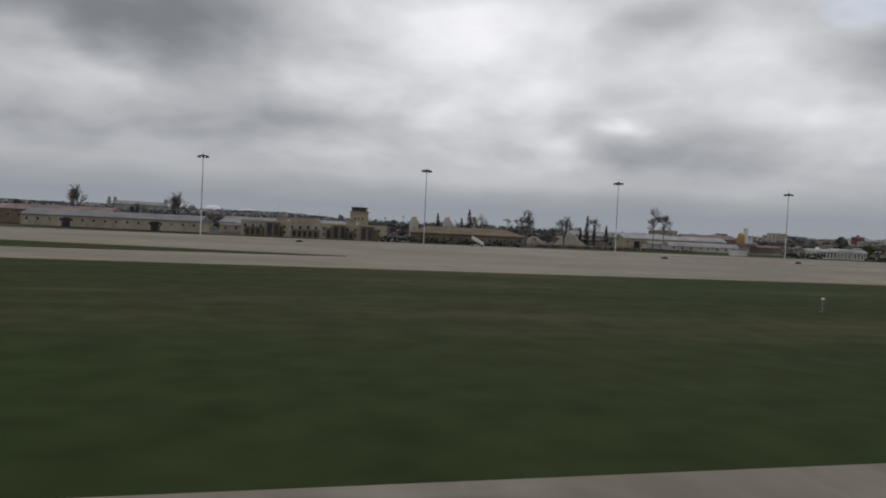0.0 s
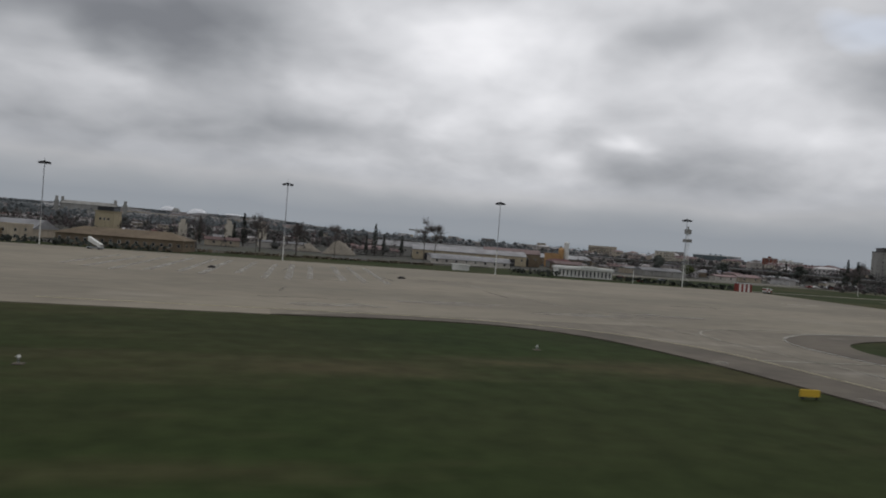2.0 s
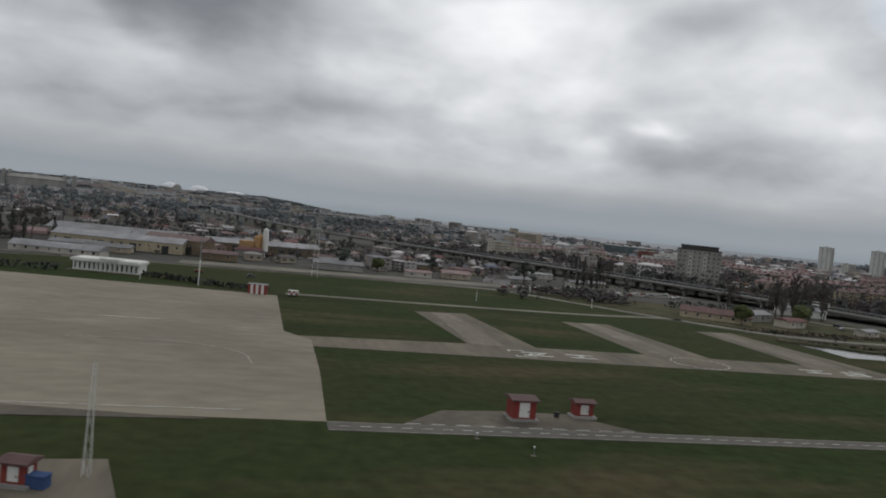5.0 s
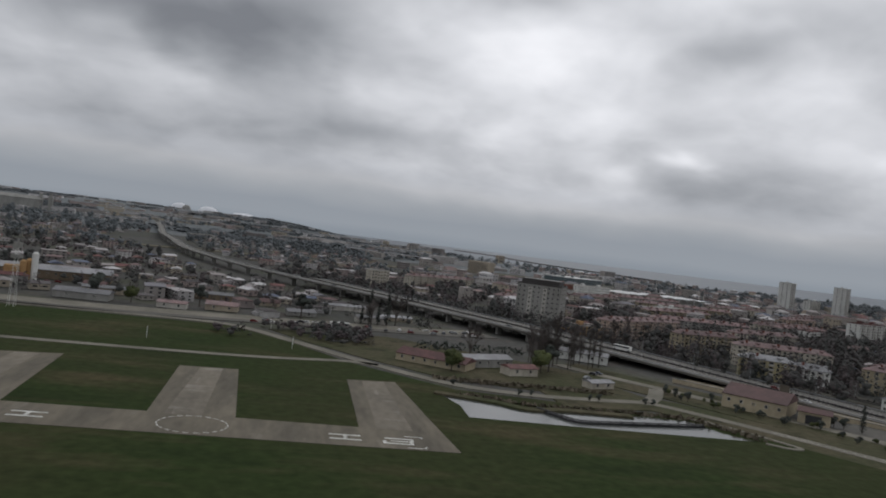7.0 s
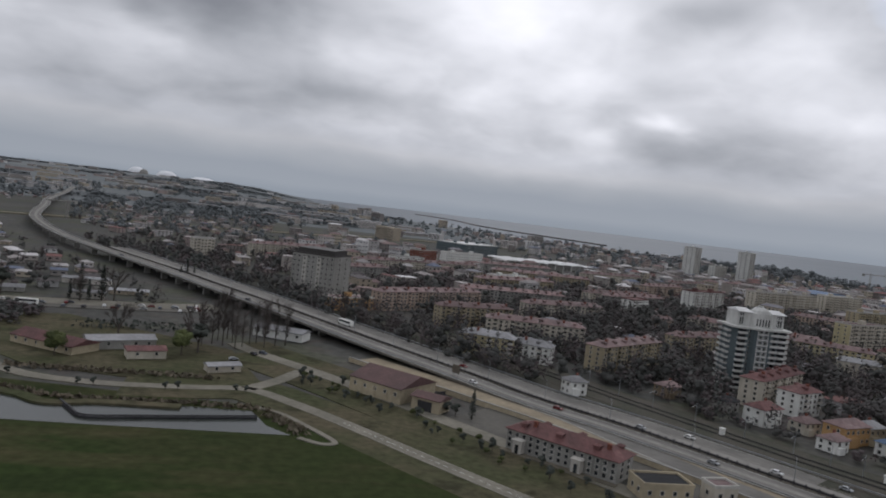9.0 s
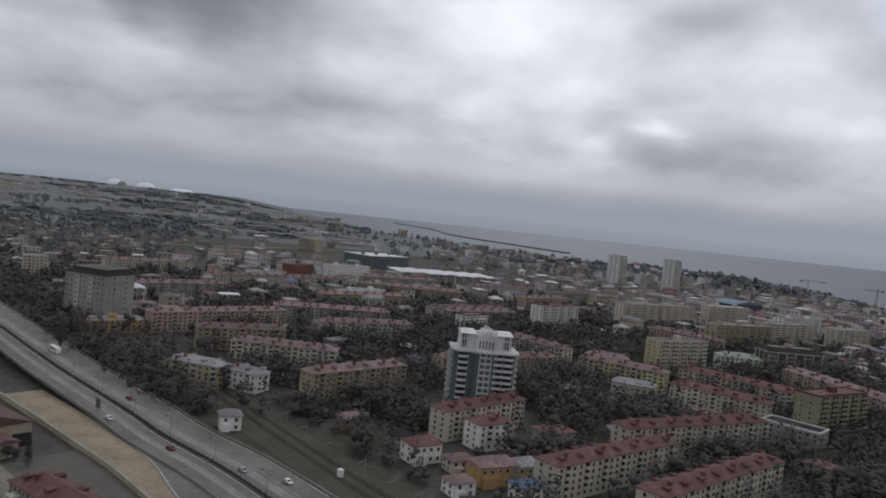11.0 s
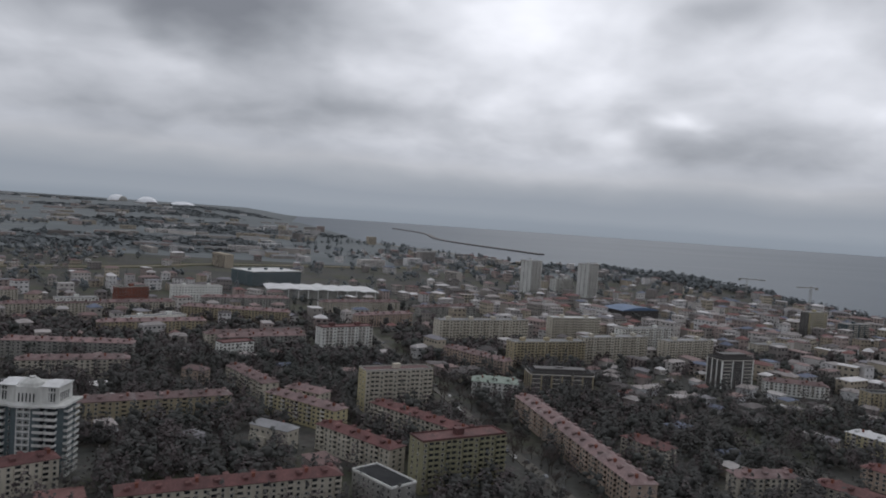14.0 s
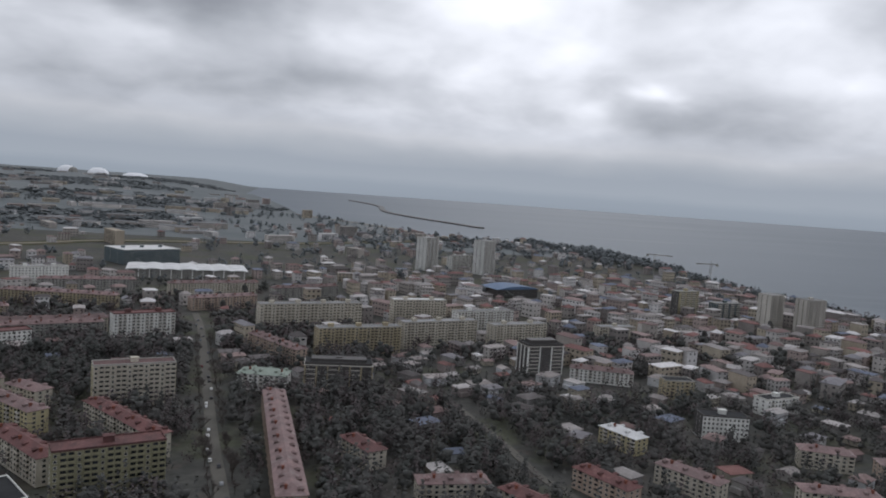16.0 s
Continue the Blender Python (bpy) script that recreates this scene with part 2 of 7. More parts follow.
M["metal"] = mat("galvanised_steel", (0.30, 0.31, 0.32), (0.24, 0.25, 0.26), rough=0.5, metal=0.6, big=0.5, fine=3, amount=0.2, bump=0)
M["dark"] = mat("dark_metal", (0.045, 0.045, 0.048), (0.03, 0.03, 0.032), rough=0.6, amount=0.2, bump=0)
M["white"] = mat("white_paint", (0.70, 0.70, 0.67), (0.56, 0.56, 0.53), big=0.2, fine=1.5, amount=0.2, stretch=(1, 1, 0.3), bump=0.03)
M["red"] = mat("red_paint", (0.24, 0.055, 0.045), (0.18, 0.045, 0.04), big=0.5, fine=2, amount=0.25, bump=0)
M["blue"] = mat("blue_paint", (0.05, 0.085, 0.19), (0.042, 0.072, 0.16), big=0.4, fine=2, amount=0.25, bump=0)
M["glass"] = mat("window_glass", (0.030, 0.034, 0.038), (0.018, 0.020, 0.024), rough=0.15, amount=0.2, bump=0, vary=0.4, spec=0.5)
M["frame"] = mat("window_frame_white", (0.46, 0.445, 0.41), amount=0.25, bump=0, vary=0.3)
M["water"] = mat("pond_water", (0.05, 0.055, 0.05), (0.04, 0.045, 0.04), rough=0.16, big=0.05, fine=1.5, amount=0.2, bump=0.02, spec=0.5)
M["sea"] = mat("sea_water", (0.072, 0.094, 0.118), (0.056, 0.077, 0.099), rough=0.5, big=0.002, fine=0.15, amount=0.12, bump=0.15, stretch=(0.25, 1, 1), spec=0.25,
               films=[((0.12, 0.14, 0.16), 0.004, (0.3, 1.6, 1), 0.55, 0.68, 0.6)])
M["pale"] = mat("pale_plaster_wall", (0.50, 0.475, 0.43), (0.39, 0.37, 0.335), big=0.15, fine=1.3, amount=0.3, stretch=(1, 1, 0.35), bump=0.05)
# field colours paled and blued: distance haze put into the base colour
M["plain"] = mat("far_plain_hazed_fields", (0.150, 0.163, 0.167), (0.122, 0.136, 0.140), big=0.004, fine=0.03, amount=0.3, bump=0, stretch=(0.5, 1.5, 1),
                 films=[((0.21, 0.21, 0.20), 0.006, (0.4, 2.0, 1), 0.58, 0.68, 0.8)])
M["cream"] = mat("cream_plaster_wall", (0.50, 0.462, 0.388), (0.40, 0.368, 0.308), big=0.12, fine=1.2, amount=0.3, stretch=(1, 1, 0.35), bump=0.05)
M["grey_wall"] = mat("grey_panel_wall", (0.30, 0.295, 0.275), (0.22, 0.215, 0.20), big=0.12, fine=1.2, amount=0.3, stretch=(1, 1, 0.35), bump=0.05)
M["yellow_wall"] = mat("yellow_plaster_wall", (0.44, 0.39, 0.24), (0.36, 0.32, 0.20), big=0.12, fine=1.2, amount=0.3, stretch=(1, 1, 0.35), bump=0.05)
M["ochre_wall"] = mat("ochre_panel_wall", (0.37, 0.318, 0.215), (0.30, 0.258, 0.18), big=0.12, fine=1.2, amount=0.3, stretch=(1, 1, 0.35), bump=0.05)
M["pink_wall"] = mat("pale_pink_plaster", (0.42, 0.33, 0.27), (0.34, 0.27, 0.22), big=0.12, fine=1.2, amount=0.3, stretch=(1, 1, 0.35), bump=0.05)
M["green_wall"] = mat("grey_green_panel_wall", (0.26, 0.245, 0.16), (0.20, 0.19, 0.125), big=0.12, fine=1.2, amount=0.3, stretch=(1, 1, 0.35), bump=0.05)
M["teal"] = mat("teal_cladding", (0.100, 0.124, 0.132), (0.080, 0.102, 0.110), rough=0.5, big=0.2, fine=1.5, amount=0.2, bump=0)
M["dark_wall"] = mat("dark_stone_cladding", (0.085, 0.08, 0.078), (0.065, 0.06, 0.058), rough=0.5, amount=0.25, bump=0)
M["brick"] = mat("brick_red_wall", (0.20, 0.075, 0.055), (0.15, 0.06, 0.045), big=0.15, fine=1.5, amount=0.3)
M["brown_wall"] = mat("brown_plaster_wall", (0.19, 0.15, 0.105), (0.14, 0.11, 0.08), big=0.12, fine=1.0, amount=0.35)
M["orange_wall"] = mat("orange_plaster_wall", (0.42, 0.26, 0.12), (0.35, 0.22, 0.11), big=0.15, fine=1.0, amount=0.3)
M["tan_wall"] = mat("tan_plaster_wall", (0.42, 0.36, 0.255), (0.33, 0.285, 0.205), big=0.12, fine=1.0, amount=0.35)
M["bank"] = mat("tan_concrete_bank", (0.29, 0.245, 0.175), (0.22, 0.185, 0.135), big=0.15, fine=0.9, amount=0.35)
M["roof_red"] = mat("red_metal_roof", (0.138, 0.068, 0.065), (0.098, 0.054, 0.052), rough=0.7, big=0.25, fine=1.6, amount=0.4, stretch=(1.5, 0.6, 1), bump=0.1, vary=0.2,
                    films=[((0.24, 0.13, 0.12), 0.4, (1, 1, 1), 0.56, 0.70, 0.6)])
M["roof_mauve"] = mat("dark_mauve_sheet_roof", (0.125, 0.075, 0.072), (0.095, 0.062, 0.060), rough=0.7, big=0.2, fine=1.5, amount=0.3, stretch=(1, 1, 1))
M["roof_blue"] = mat("grey_blue_sheet_roof", (0.115, 0.165, 0.26), (0.09, 0.135, 0.21), rough=0.6, big=0.2, fine=1.5, amount=0.3)
M["roof_pink"] = mat("faded_grey_pink_roof", (0.218, 0.152, 0.147), (0.155, 0.114, 0.111), rough=0.75, big=0.25, fine=1.6, amount=0.4, bump=0.1, vary=0.25,
                     films=[((0.30, 0.275, 0.268), 0.35, (1, 1, 1), 0.56, 0.70, 0.55), ((0.12, 0.075, 0.072), 0.3, (1, 1, 1), 0.58, 0.70, 0.6)])
M["roof_grey"] = mat("grey_sheet_roof", (0.265, 0.265, 0.272), (0.187, 0.186, 0.19), rough=0.7, big=0.2, fine=1.4, amount=0.3, bump=0.1, vary=0.3)
M["roof_white"] = mat("white_sheet_roof", (0.62, 0.62, 0.62), (0.50, 0.50, 0.50), rough=0.6, big=0.2, fine=1.4, amount=0.2, bump=0.05)
M["roof_dark"] = mat("black_felt_roof", (0.035, 0.036, 0.038), (0.025, 0.026, 0.028), big=0.3, fine=1.5, amount=0.3)
M["roof_green"] = mat("pale_green_roof", (0.27, 0.31, 0.27), (0.22, 0.26, 0.22), amount=0.3)
ROOFS = [(0.225, 0.172, 0.165), (0.30, 0.29, 0.285), (0.215, 0.120, 0.112), (0.15, 0.142, 0.142), (0.35, 0.33, 0.32), (0.185, 0.108, 0.102),
         (0.42, 0.41, 0.405), (0.10, 0.094, 0.094), (0.62, 0.62, 0.62), (0.22, 0.22, 0.235), (0.265, 0.205, 0.195), (0.15, 0.175, 0.23), (0.185, 0.135, 0.13), (0.26, 0.245, 0.238)]
WALLS = [(0.32, 0.30, 0.27), (0.44, 0.43, 0.41), (0.26, 0.245, 0.225), (0.34, 0.30, 0.235), (0.32, 0.27, 0.245), (0.54, 0.535, 0.52), (0.20, 0.185, 0.172), (0.37, 0.335, 0.265), (0.47, 0.45, 0.42)]
M["house_roof"] = mat("assorted_house_roof", (1.0, 0.97, 0.96), (0.76, 0.72, 0.71), big=0.3, fine=1.6, amount=0.35, ramp_cols=ROOFS, bump=0.1)
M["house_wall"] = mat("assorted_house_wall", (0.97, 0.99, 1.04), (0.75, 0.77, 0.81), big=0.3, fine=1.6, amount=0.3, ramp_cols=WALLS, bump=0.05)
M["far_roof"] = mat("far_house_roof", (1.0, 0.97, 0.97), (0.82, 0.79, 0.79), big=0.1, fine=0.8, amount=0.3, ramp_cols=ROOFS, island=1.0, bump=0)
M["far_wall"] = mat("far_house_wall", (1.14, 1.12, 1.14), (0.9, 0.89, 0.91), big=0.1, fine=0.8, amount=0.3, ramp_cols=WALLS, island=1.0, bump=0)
M["bark"] = mat("grey_brown_bark", (0.092, 0.079, 0.070), (0.066, 0.058, 0.051), big=0.8, fine=4, amount=0.4)
M["twig"] = mat("bare_twigs", (0.130, 0.112, 0.106), (0.100, 0.088, 0.083), big=0.4, fine=3, amount=0.3, bump=0, vary=0.25)
M["leaf"] = mat("dark_evergreen_leaf", (0.066, 0.073, 0.063), (0.054, 0.060, 0.053), big=0.4, fine=2, amount=0.25, bump=0, vary=0.25)
M["leaf_spring"] = mat("pale_spring_leaf", (0.075, 0.085, 0.035), (0.05, 0.06, 0.028), big=0.4, fine=2, amount=0.5, bump=0, vary=0.3)
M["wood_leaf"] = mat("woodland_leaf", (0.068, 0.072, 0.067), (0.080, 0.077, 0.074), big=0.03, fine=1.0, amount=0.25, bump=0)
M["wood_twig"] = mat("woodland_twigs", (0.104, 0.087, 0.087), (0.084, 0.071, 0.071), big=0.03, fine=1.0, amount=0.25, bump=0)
# pale bluish copy of the woodland leaf, with distance haze in its colour
M["hazed_leaf"] = mat("hazed_wood_leaf", (0.122, 0.134, 0.139), (0.138, 0.149, 0.154), big=0.006, fine=0.3, amount=0.2, bump=0)
M["reed"] = mat("dry_reeds", (0.150, 0.125, 0.092), (0.095, 0.084, 0.062), big=0.3, fine=2, amount=0.4, bump=0)
M["gravel"] = mat("gravel_heap", (0.24, 0.215, 0.175), (0.19, 0.17, 0.14), big=0.5, fine=3, amount=0.5, bump=0.4)
M["tyre"] = mat("black_rubber", (0.02, 0.02, 0.02), amount=0.2, bump=0)
M["car"] = mat("car_paint", (1, 1, 1), (0.95, 0.95, 0.95), rough=0.3, amount=0.05, bump=0,
               ramp_cols=[(0.6, 0.6, 0.6), (0.05, 0.05, 0.055), (0.30, 0.31, 0.32), (0.65, 0.65, 0.63), (0.16, 0.03, 0.03), (0.10, 0.11, 0.13)])
M["ballast"] = mat("railway_ballast", (0.080, 0.072, 0.060), (0.056, 0.057, 0.043), big=0.12, fine=1.5, amount=0.5)
M["lineside"] = mat("weedy_lineside_soil", (0.066, 0.062, 0.050), (0.042, 0.046, 0.033), big=0.12, fine=1.2, amount=0.6)
M["carriageway"] = mat("highway_asphalt", (0.180, 0.172, 0.158), (0.130, 0.125, 0.116), big=0.12, fine=0.9, amount=0.3, stretch=(0.7, 0.7, 1), bump=0.05)
M["dun_wall"] = mat("dun_plaster_wall", (0.40, 0.35, 0.27), (0.30, 0.26, 0.205), big=0.2, fine=1.3, amount=0.35, stretch=(1, 1, 0.35))
M["lane"] = mat("worn_asphalt_lane", (0.25, 0.24, 0.222), (0.20, 0.192, 0.178), big=0.2, fine=1.2, amount=0.35, bump=0.03)
M["pale_crown"] = mat("off_white_plaster", (0.56, 0.56, 0.54), (0.44, 0.44, 0.42), big=0.3, fine=1.5, amount=0.25, stretch=(1, 1, 0.4))
M["scuff"] = mat("scuffed_asphalt", (0.285, 0.262, 0.220), (0.205, 0.186, 0.152), big=0.8, fine=2.5, amount=0.6, bump=0)
M["smear"] = mat("pale_dried_smear", (0.46, 0.44, 0.40), (0.36, 0.34, 0.30), big=0.5, fine=2.0, amount=0.4, bump=0)
M["streak"] = mat("pale_wheel_streak", (0.46, 0.44, 0.40), (0.36, 0.34, 0.30), big=0.5, fine=2.0, amount=0.4, bump=0)


def broken(m, scale, stretch, lo, hi, most):
    """Let the surface below show through a thin stain in an uneven pattern."""
    n, l = m.node_tree.nodes, m.node_tree.links
    geo, mp, tex, rng, mix, clear_ = (n.new(k) for k in ("ShaderNodeNewGeometry", "ShaderNodeMapping", "ShaderNodeTexNoise", "ShaderNodeMapRange", "ShaderNodeMixShader", "ShaderNodeBsdfTransparent"))
    mp.inputs["Scale"].default_value = stretch
    tex.inputs["Scale"].default_value, tex.inputs["Detail"].default_value, tex.inputs["Roughness"].default_value = scale, 6, 0.65
    rng.inputs["From Min"].default_value, rng.inputs["From Max"].default_value, rng.inputs["To Max"].default_value = lo, hi, most
    l.new(geo.outputs["Position"], mp.inputs[0]), l.new(mp.outputs[0], tex.inputs["Vector"]), l.new(tex.outputs["Fac"], rng.inputs["Value"])
    l.new(rng.outputs[0], mix.inputs[0]), l.new(clear_.outputs[0], mix.inputs[1]), l.new(n["Principled BSDF"].outputs[0], mix.inputs[2])
    l.new(mix.outputs[0], n["Material Output"].inputs["Surface"])


broken(M["smear"], 0.8, (0.5, 1.6, 1), 0.44, 0.74, 0.6)
broken(M["streak"], 0.5, (2.6, 0.3, 1), 0.34, 0.62, 0.6)
broken(M["scuff"], 0.9, (1, 1, 1), 0.35, 0.60, 0.9)
M["dome"] = mat("white_membrane_roof", (0.80, 0.81, 0.83), (0.72, 0.73, 0.76), amount=0.1, bump=0)


# ---- building helpers ----
class Shape:
    """Collects boxes and polygons, then becomes one mesh object."""

    def __init__(self):
        self.v, self.f, self.k = [], [], []

    def poly(self, pts, k=0):
        n = len(self.v)
        self.v += [tuple(p) for p in pts]
        self.f.append(tuple(range(n, n + len(pts))))
        self.k.append(k)

    def box(self, x0, x1, y0, y1, z0, z1, k=0, rz=0.0, at=(0, 0)):
        c, s = math.cos(rz), math.sin(rz)
        n = len(self.v)
        for z in (z0, z1):
            for x, y in ((x0, y0), (x1, y0), (x1, y1), (x0, y1)):
                self.v.append((at[0] + x * c - y * s, at[1] + x * s + y * c, z))
        for q in ((0, 3, 2, 1), (4, 5, 6, 7), (0, 1, 5, 4), (1, 2, 6, 5), (2, 3, 7, 6), (3, 0, 4, 7)):
            self.f.append(tuple(n + i for i in q))
            self.k.append(k)

    def prism(self, pts, z0, z1, k=0):
        n, m = len(self.v), len(pts)
        self.v += [(x, y, z0) for x, y in pts] + [(x, y, z1) for x, y in pts]
        self.f += [tuple(range(n + m - 1, n - 1, -1)), tuple(range(n + m, n + 2 * m))]
        self.f += [(n + i, n + (i + 1) % m, n + m + (i + 1) % m, n + m + i) for i in range(m)]
        self.k += [k] * (m + 2)

    def tube(self, p, q, r0, r1, sides=6, k=0):
        p, q = Vector(p), Vector(q)
        d = (q - p).normalized()
        a = d.orthogonal().normalized()
        b = d.cross(a)
        n = len(self.v)
        for c, r in ((p, r0), (q, r1)):
            for i in range(sides):
                t = 2 * math.pi * i / sides
                self.v.append(tuple(c + (a * math.cos(t) + b * math.sin(t)) * r))
        for i in range(sides):
            j = (i + 1) % sides
            self.f.append((n + i, n + j, n + sides + j, n + sides + i))
            self.k.append(k)
        self.f += [tuple(range(n + sides - 1, n - 1, -1)), tuple(range(n + sides, n + 2 * sides))]
        self.k += [k, k]

    def banded(self, x0, x1, y0, y1, rings, k=0):
        """A closed box whose outline steps out at bands: rings of (z, offset)."""
        n = len(self.v)
        for z, o in rings:
            self.v += [(x0 - o, y0 - o, z), (x1 + o, y0 - o, z), (x1 + o, y1 + o, z), (x0 - o, y1 + o, z)]
        m = len(rings)
        for i in range(m - 1):
            for j in range(4):
                p, q = n + 4 * i + j, n + 4 * i + (j + 1) % 4
                self.f.append((p, q, q + 4, p + 4))
                self.k.append(k)
        self.f += [(n + 3, n + 2, n + 1, n), tuple(n + 4 * (m - 1) + j for j in range(4))]
        self.k += [k, k]

    def hip(self, x0, x1, y0, y1, z, rise, k=0, inset=None, thick=0.12):
        d = (y1 - y0) / 2
        s = d if inset is None else inset
        ym = (y0 + y1) / 2
        n = len(self.v)
        self.v += [(x0, y0, z), (x1, y0, z), (x1, y1, z), (x0, y1, z), (x0, y0, z + thick), (x1, y0, z + thick), (x1, y1, z + thick),
                   (x0, y1, z + thick), (x0 + s, ym, z + rise), (x1 - s, ym, z + rise)]
        for q in ((0, 3, 2, 1), (0, 1, 5, 4), (1, 2, 6, 5), (2, 3, 7, 6), (3, 0, 4, 7), (4, 5, 9, 8), (5, 6, 9), (6, 7, 8, 9), (7, 4, 8)):
            self.f.append(tuple(n + i for i in q))
            self.k.append(k)

    def mesh(self, name, mats):
        me = bpy.data.meshes.new(name)
        me.from_pydata(self.v, [], self.f)
        for m in mats:
            me.materials.append(m)
        if len(mats) > 1:
            me.polygons.foreach_set("material_index", self.k)
        me.update()
        return me


def thing(name, label, category, x=0.0, y=0.0, z=0.0, rz=0.0, group="", kind=""):
    ob = new(name)
    ob.matrix_basis = pose(x, y, z, 0, 0, rz)
    ob.empty_display_size = 0.5
    return tagged(ob, label, category, group, kind)


def part(name, shape, material, parent, label="", at=None):
    """One mesh object under a thing; shape is a Shape or a ready mesh."""
    mats = material if isinstance(material, (list, tuple)) else [material]
    me = shape.mesh(name, mats) if isinstance(shape, Shape) else shape
    ob = new(name, me)
    ob.parent = parent
    if at is not None:
        ob.matrix_basis = at
    if label:
        tagged(ob, label)
    return ob


def single(name, shape, material, label, category, kind="", m=None, group=""):
    mats = material if isinstance(material, (list, tuple)) else [material]
    ob = new(name, shape.mesh(name, mats))
    if m is not None:
        ob.matrix_basis = m
    return tagged(ob, label, category, group, kind)


def smooth_line(pts, n=10):
    """Catmull-Rom points through a short list of corners."""
    p = [np.array(q, float) for q in pts]
    p = [2 * p[0] - p[1]] + p + [2 * p[-1] - p[-2]]
    out = []
    for i in range(1, len(p) - 2):
        a, b, c, d = p[i - 1:i + 3]
        for t in np.linspace(0, 1, n, endpoint=False):
            out.append(0.5 * (2 * b + (c - a) * t + (2 * a - 5 * b + 4 * c - d) * t * t + (3 * b - 3 * c + d - a) * t ** 3))
    out.append(p[-2])
    return np.array(out)


def ribbon(line, o0, o1, z0, z1, shape=None, k=0):
    """A strip of given offsets to the right of a line; z of the line (third value) is added."""
    s = shape or Shape()
    line = np.array([(*q, 0.0)[:3] for q in np.asarray(line).tolist()])
    d = np.gradient(line[:, :2], axis=0)
    d /= np.linalg.norm(d, axis=1)[:, None]
    r = np.stack([d[:, 1], -d[:, 0]], 1)
    n = len(s.v)
    for q, e in zip(line, r):
        for o, z in ((o0, z0), (o1, z0), (o1, z1), (o0, z1)):
            s.v.append((q[0] + e[0] * o, q[1] + e[1] * o, q[2] + z))
    for i in range(len(line) - 1):
        a, b = n + 4 * i, n + 4 * i + 4
        for j in range(4):
            jj = (j + 1) % 4
            s.f.append((a + j, b + j, b + jj, a + jj))
            s.k.append(k)
    e = n + 4 * (len(line) - 1)
    s.f += [(n, n + 1, n + 2, n + 3), (e + 3, e + 2, e + 1, e)]
    s.k += [k, k]
    return s


TAKEN = {}


def take(x, y, r):
    for i in range(int((x - r) // 4), int((x + r) // 4) + 1):
        for j in range(int((y - r) // 4), int((y + r) // 4) + 1):
            TAKEN[i, j] = True


def take_line(pts, r):
    p = np.asarray(pts, float)[:, :2]
    for a, b in zip(p[:-1], p[1:]):
        n = max(1, int(np.linalg.norm(b - a) / 3))
        for i in range(n + 1):
            q = a + (b - a) * i / n
            take(q[0], q[1], r)


def is_free(x, y, r=0.0):
    for i in range(int((x - r) // 4), int((x + r) // 4) + 1):
        for j in range(int((y - r) // 4), int((y + r) // 4) + 1):
            if (i, j) in TAKEN:
                return False
    return True


# ---- land, sea ----
COAST = [(1040, -900), (1036, 200), (1024, 436), (1026, 615), (1037, 800), (1028, 900), (975, 1062), (846, 1100), (797, 1250), (714, 1417), (643, 1547),
         (600, 2100), (507, 2932), (180, 3650), (-900, 4050), (-4900, 4350)]
CY = np.array([c[1] for c in COAST], float)
CX = np.array([c[0] for c in COAST], float)


def coast_x(y):
    return float(np.interp(y, CY, CX))


def land_z(x, y):
    """The plain rises gently far inland."""
    s = min(max((y - 700) / 2800, 0), 1)
    w = min(max((480 - x) / 380, 0), 1)
    return 34 * s * s * (3 - 2 * s) * w * w * (3 - 2 * w)


ground = Shape()
gx = [-4900, -3000, -1800, -1000, -600, -300, -100, 50, 150, 250, 330, 400, 480, 600, 800, 1030, 1600, 3000, 4900]
gy = [-4900, -2000, -600, 0, 300, 700, 850, 1000, 1200, 1450, 1700, 2000, 2300, 2600, 2900, 3200, 3500, 3900, 4300, 4900]
for y in gy:
    for x in gx:
        ground.v.append((x, y, land_z(x, y) - 0.15))
for j in range(len(gy) - 1):
    for i in range(len(gx) - 1):
        a = j * len(gx) + i
        ground.f.append((a, a + 1, a + 1 + len(gx), a + len(gx)))
        # past y 850 the ground takes the paler colour with haze painted in
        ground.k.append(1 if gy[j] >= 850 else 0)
single("ground", ground, [M["soil"], M["plain"]], "dark town soil with scrub and dead grass, far plain paled as haze", "ground", "structure")
sea = Shape()
sea.poly([(*c, 0.25) for c in COAST] + [(-4900, 4900, 0.25), (4900, 4900, 0.25), (4900, -900, 0.25)])
single("water", sea, M["sea"], "calm grey-blue sea under low cloud", "sea", "structure")
beach = ribbon(smooth_line(COAST[1:11], 6), -9, 3, -0.1, 0.32)
single("beach", beach, M["gravel"], "narrow pale pebble beach along the sea", "beach", "structure")

# ---- airfield surfaces ----
field = Shape()
field.prism([(-700, -500), (372, -500), (378, 90), (347, 132), (300, 141), (281, 160), (268, 180), (252, 199), (150, 199), (60, 172), (-700, 172)], -0.3, 0.0)
single("lawn", field, M["grass"], "short green airfield grass with brown patches", "grass", "structure")


def slab(name, pts, z0, z1, material, label, category):
    s = Shape()
    s.prism(pts, z0, z1)
    return single(name, s, material, label, category, "structure")


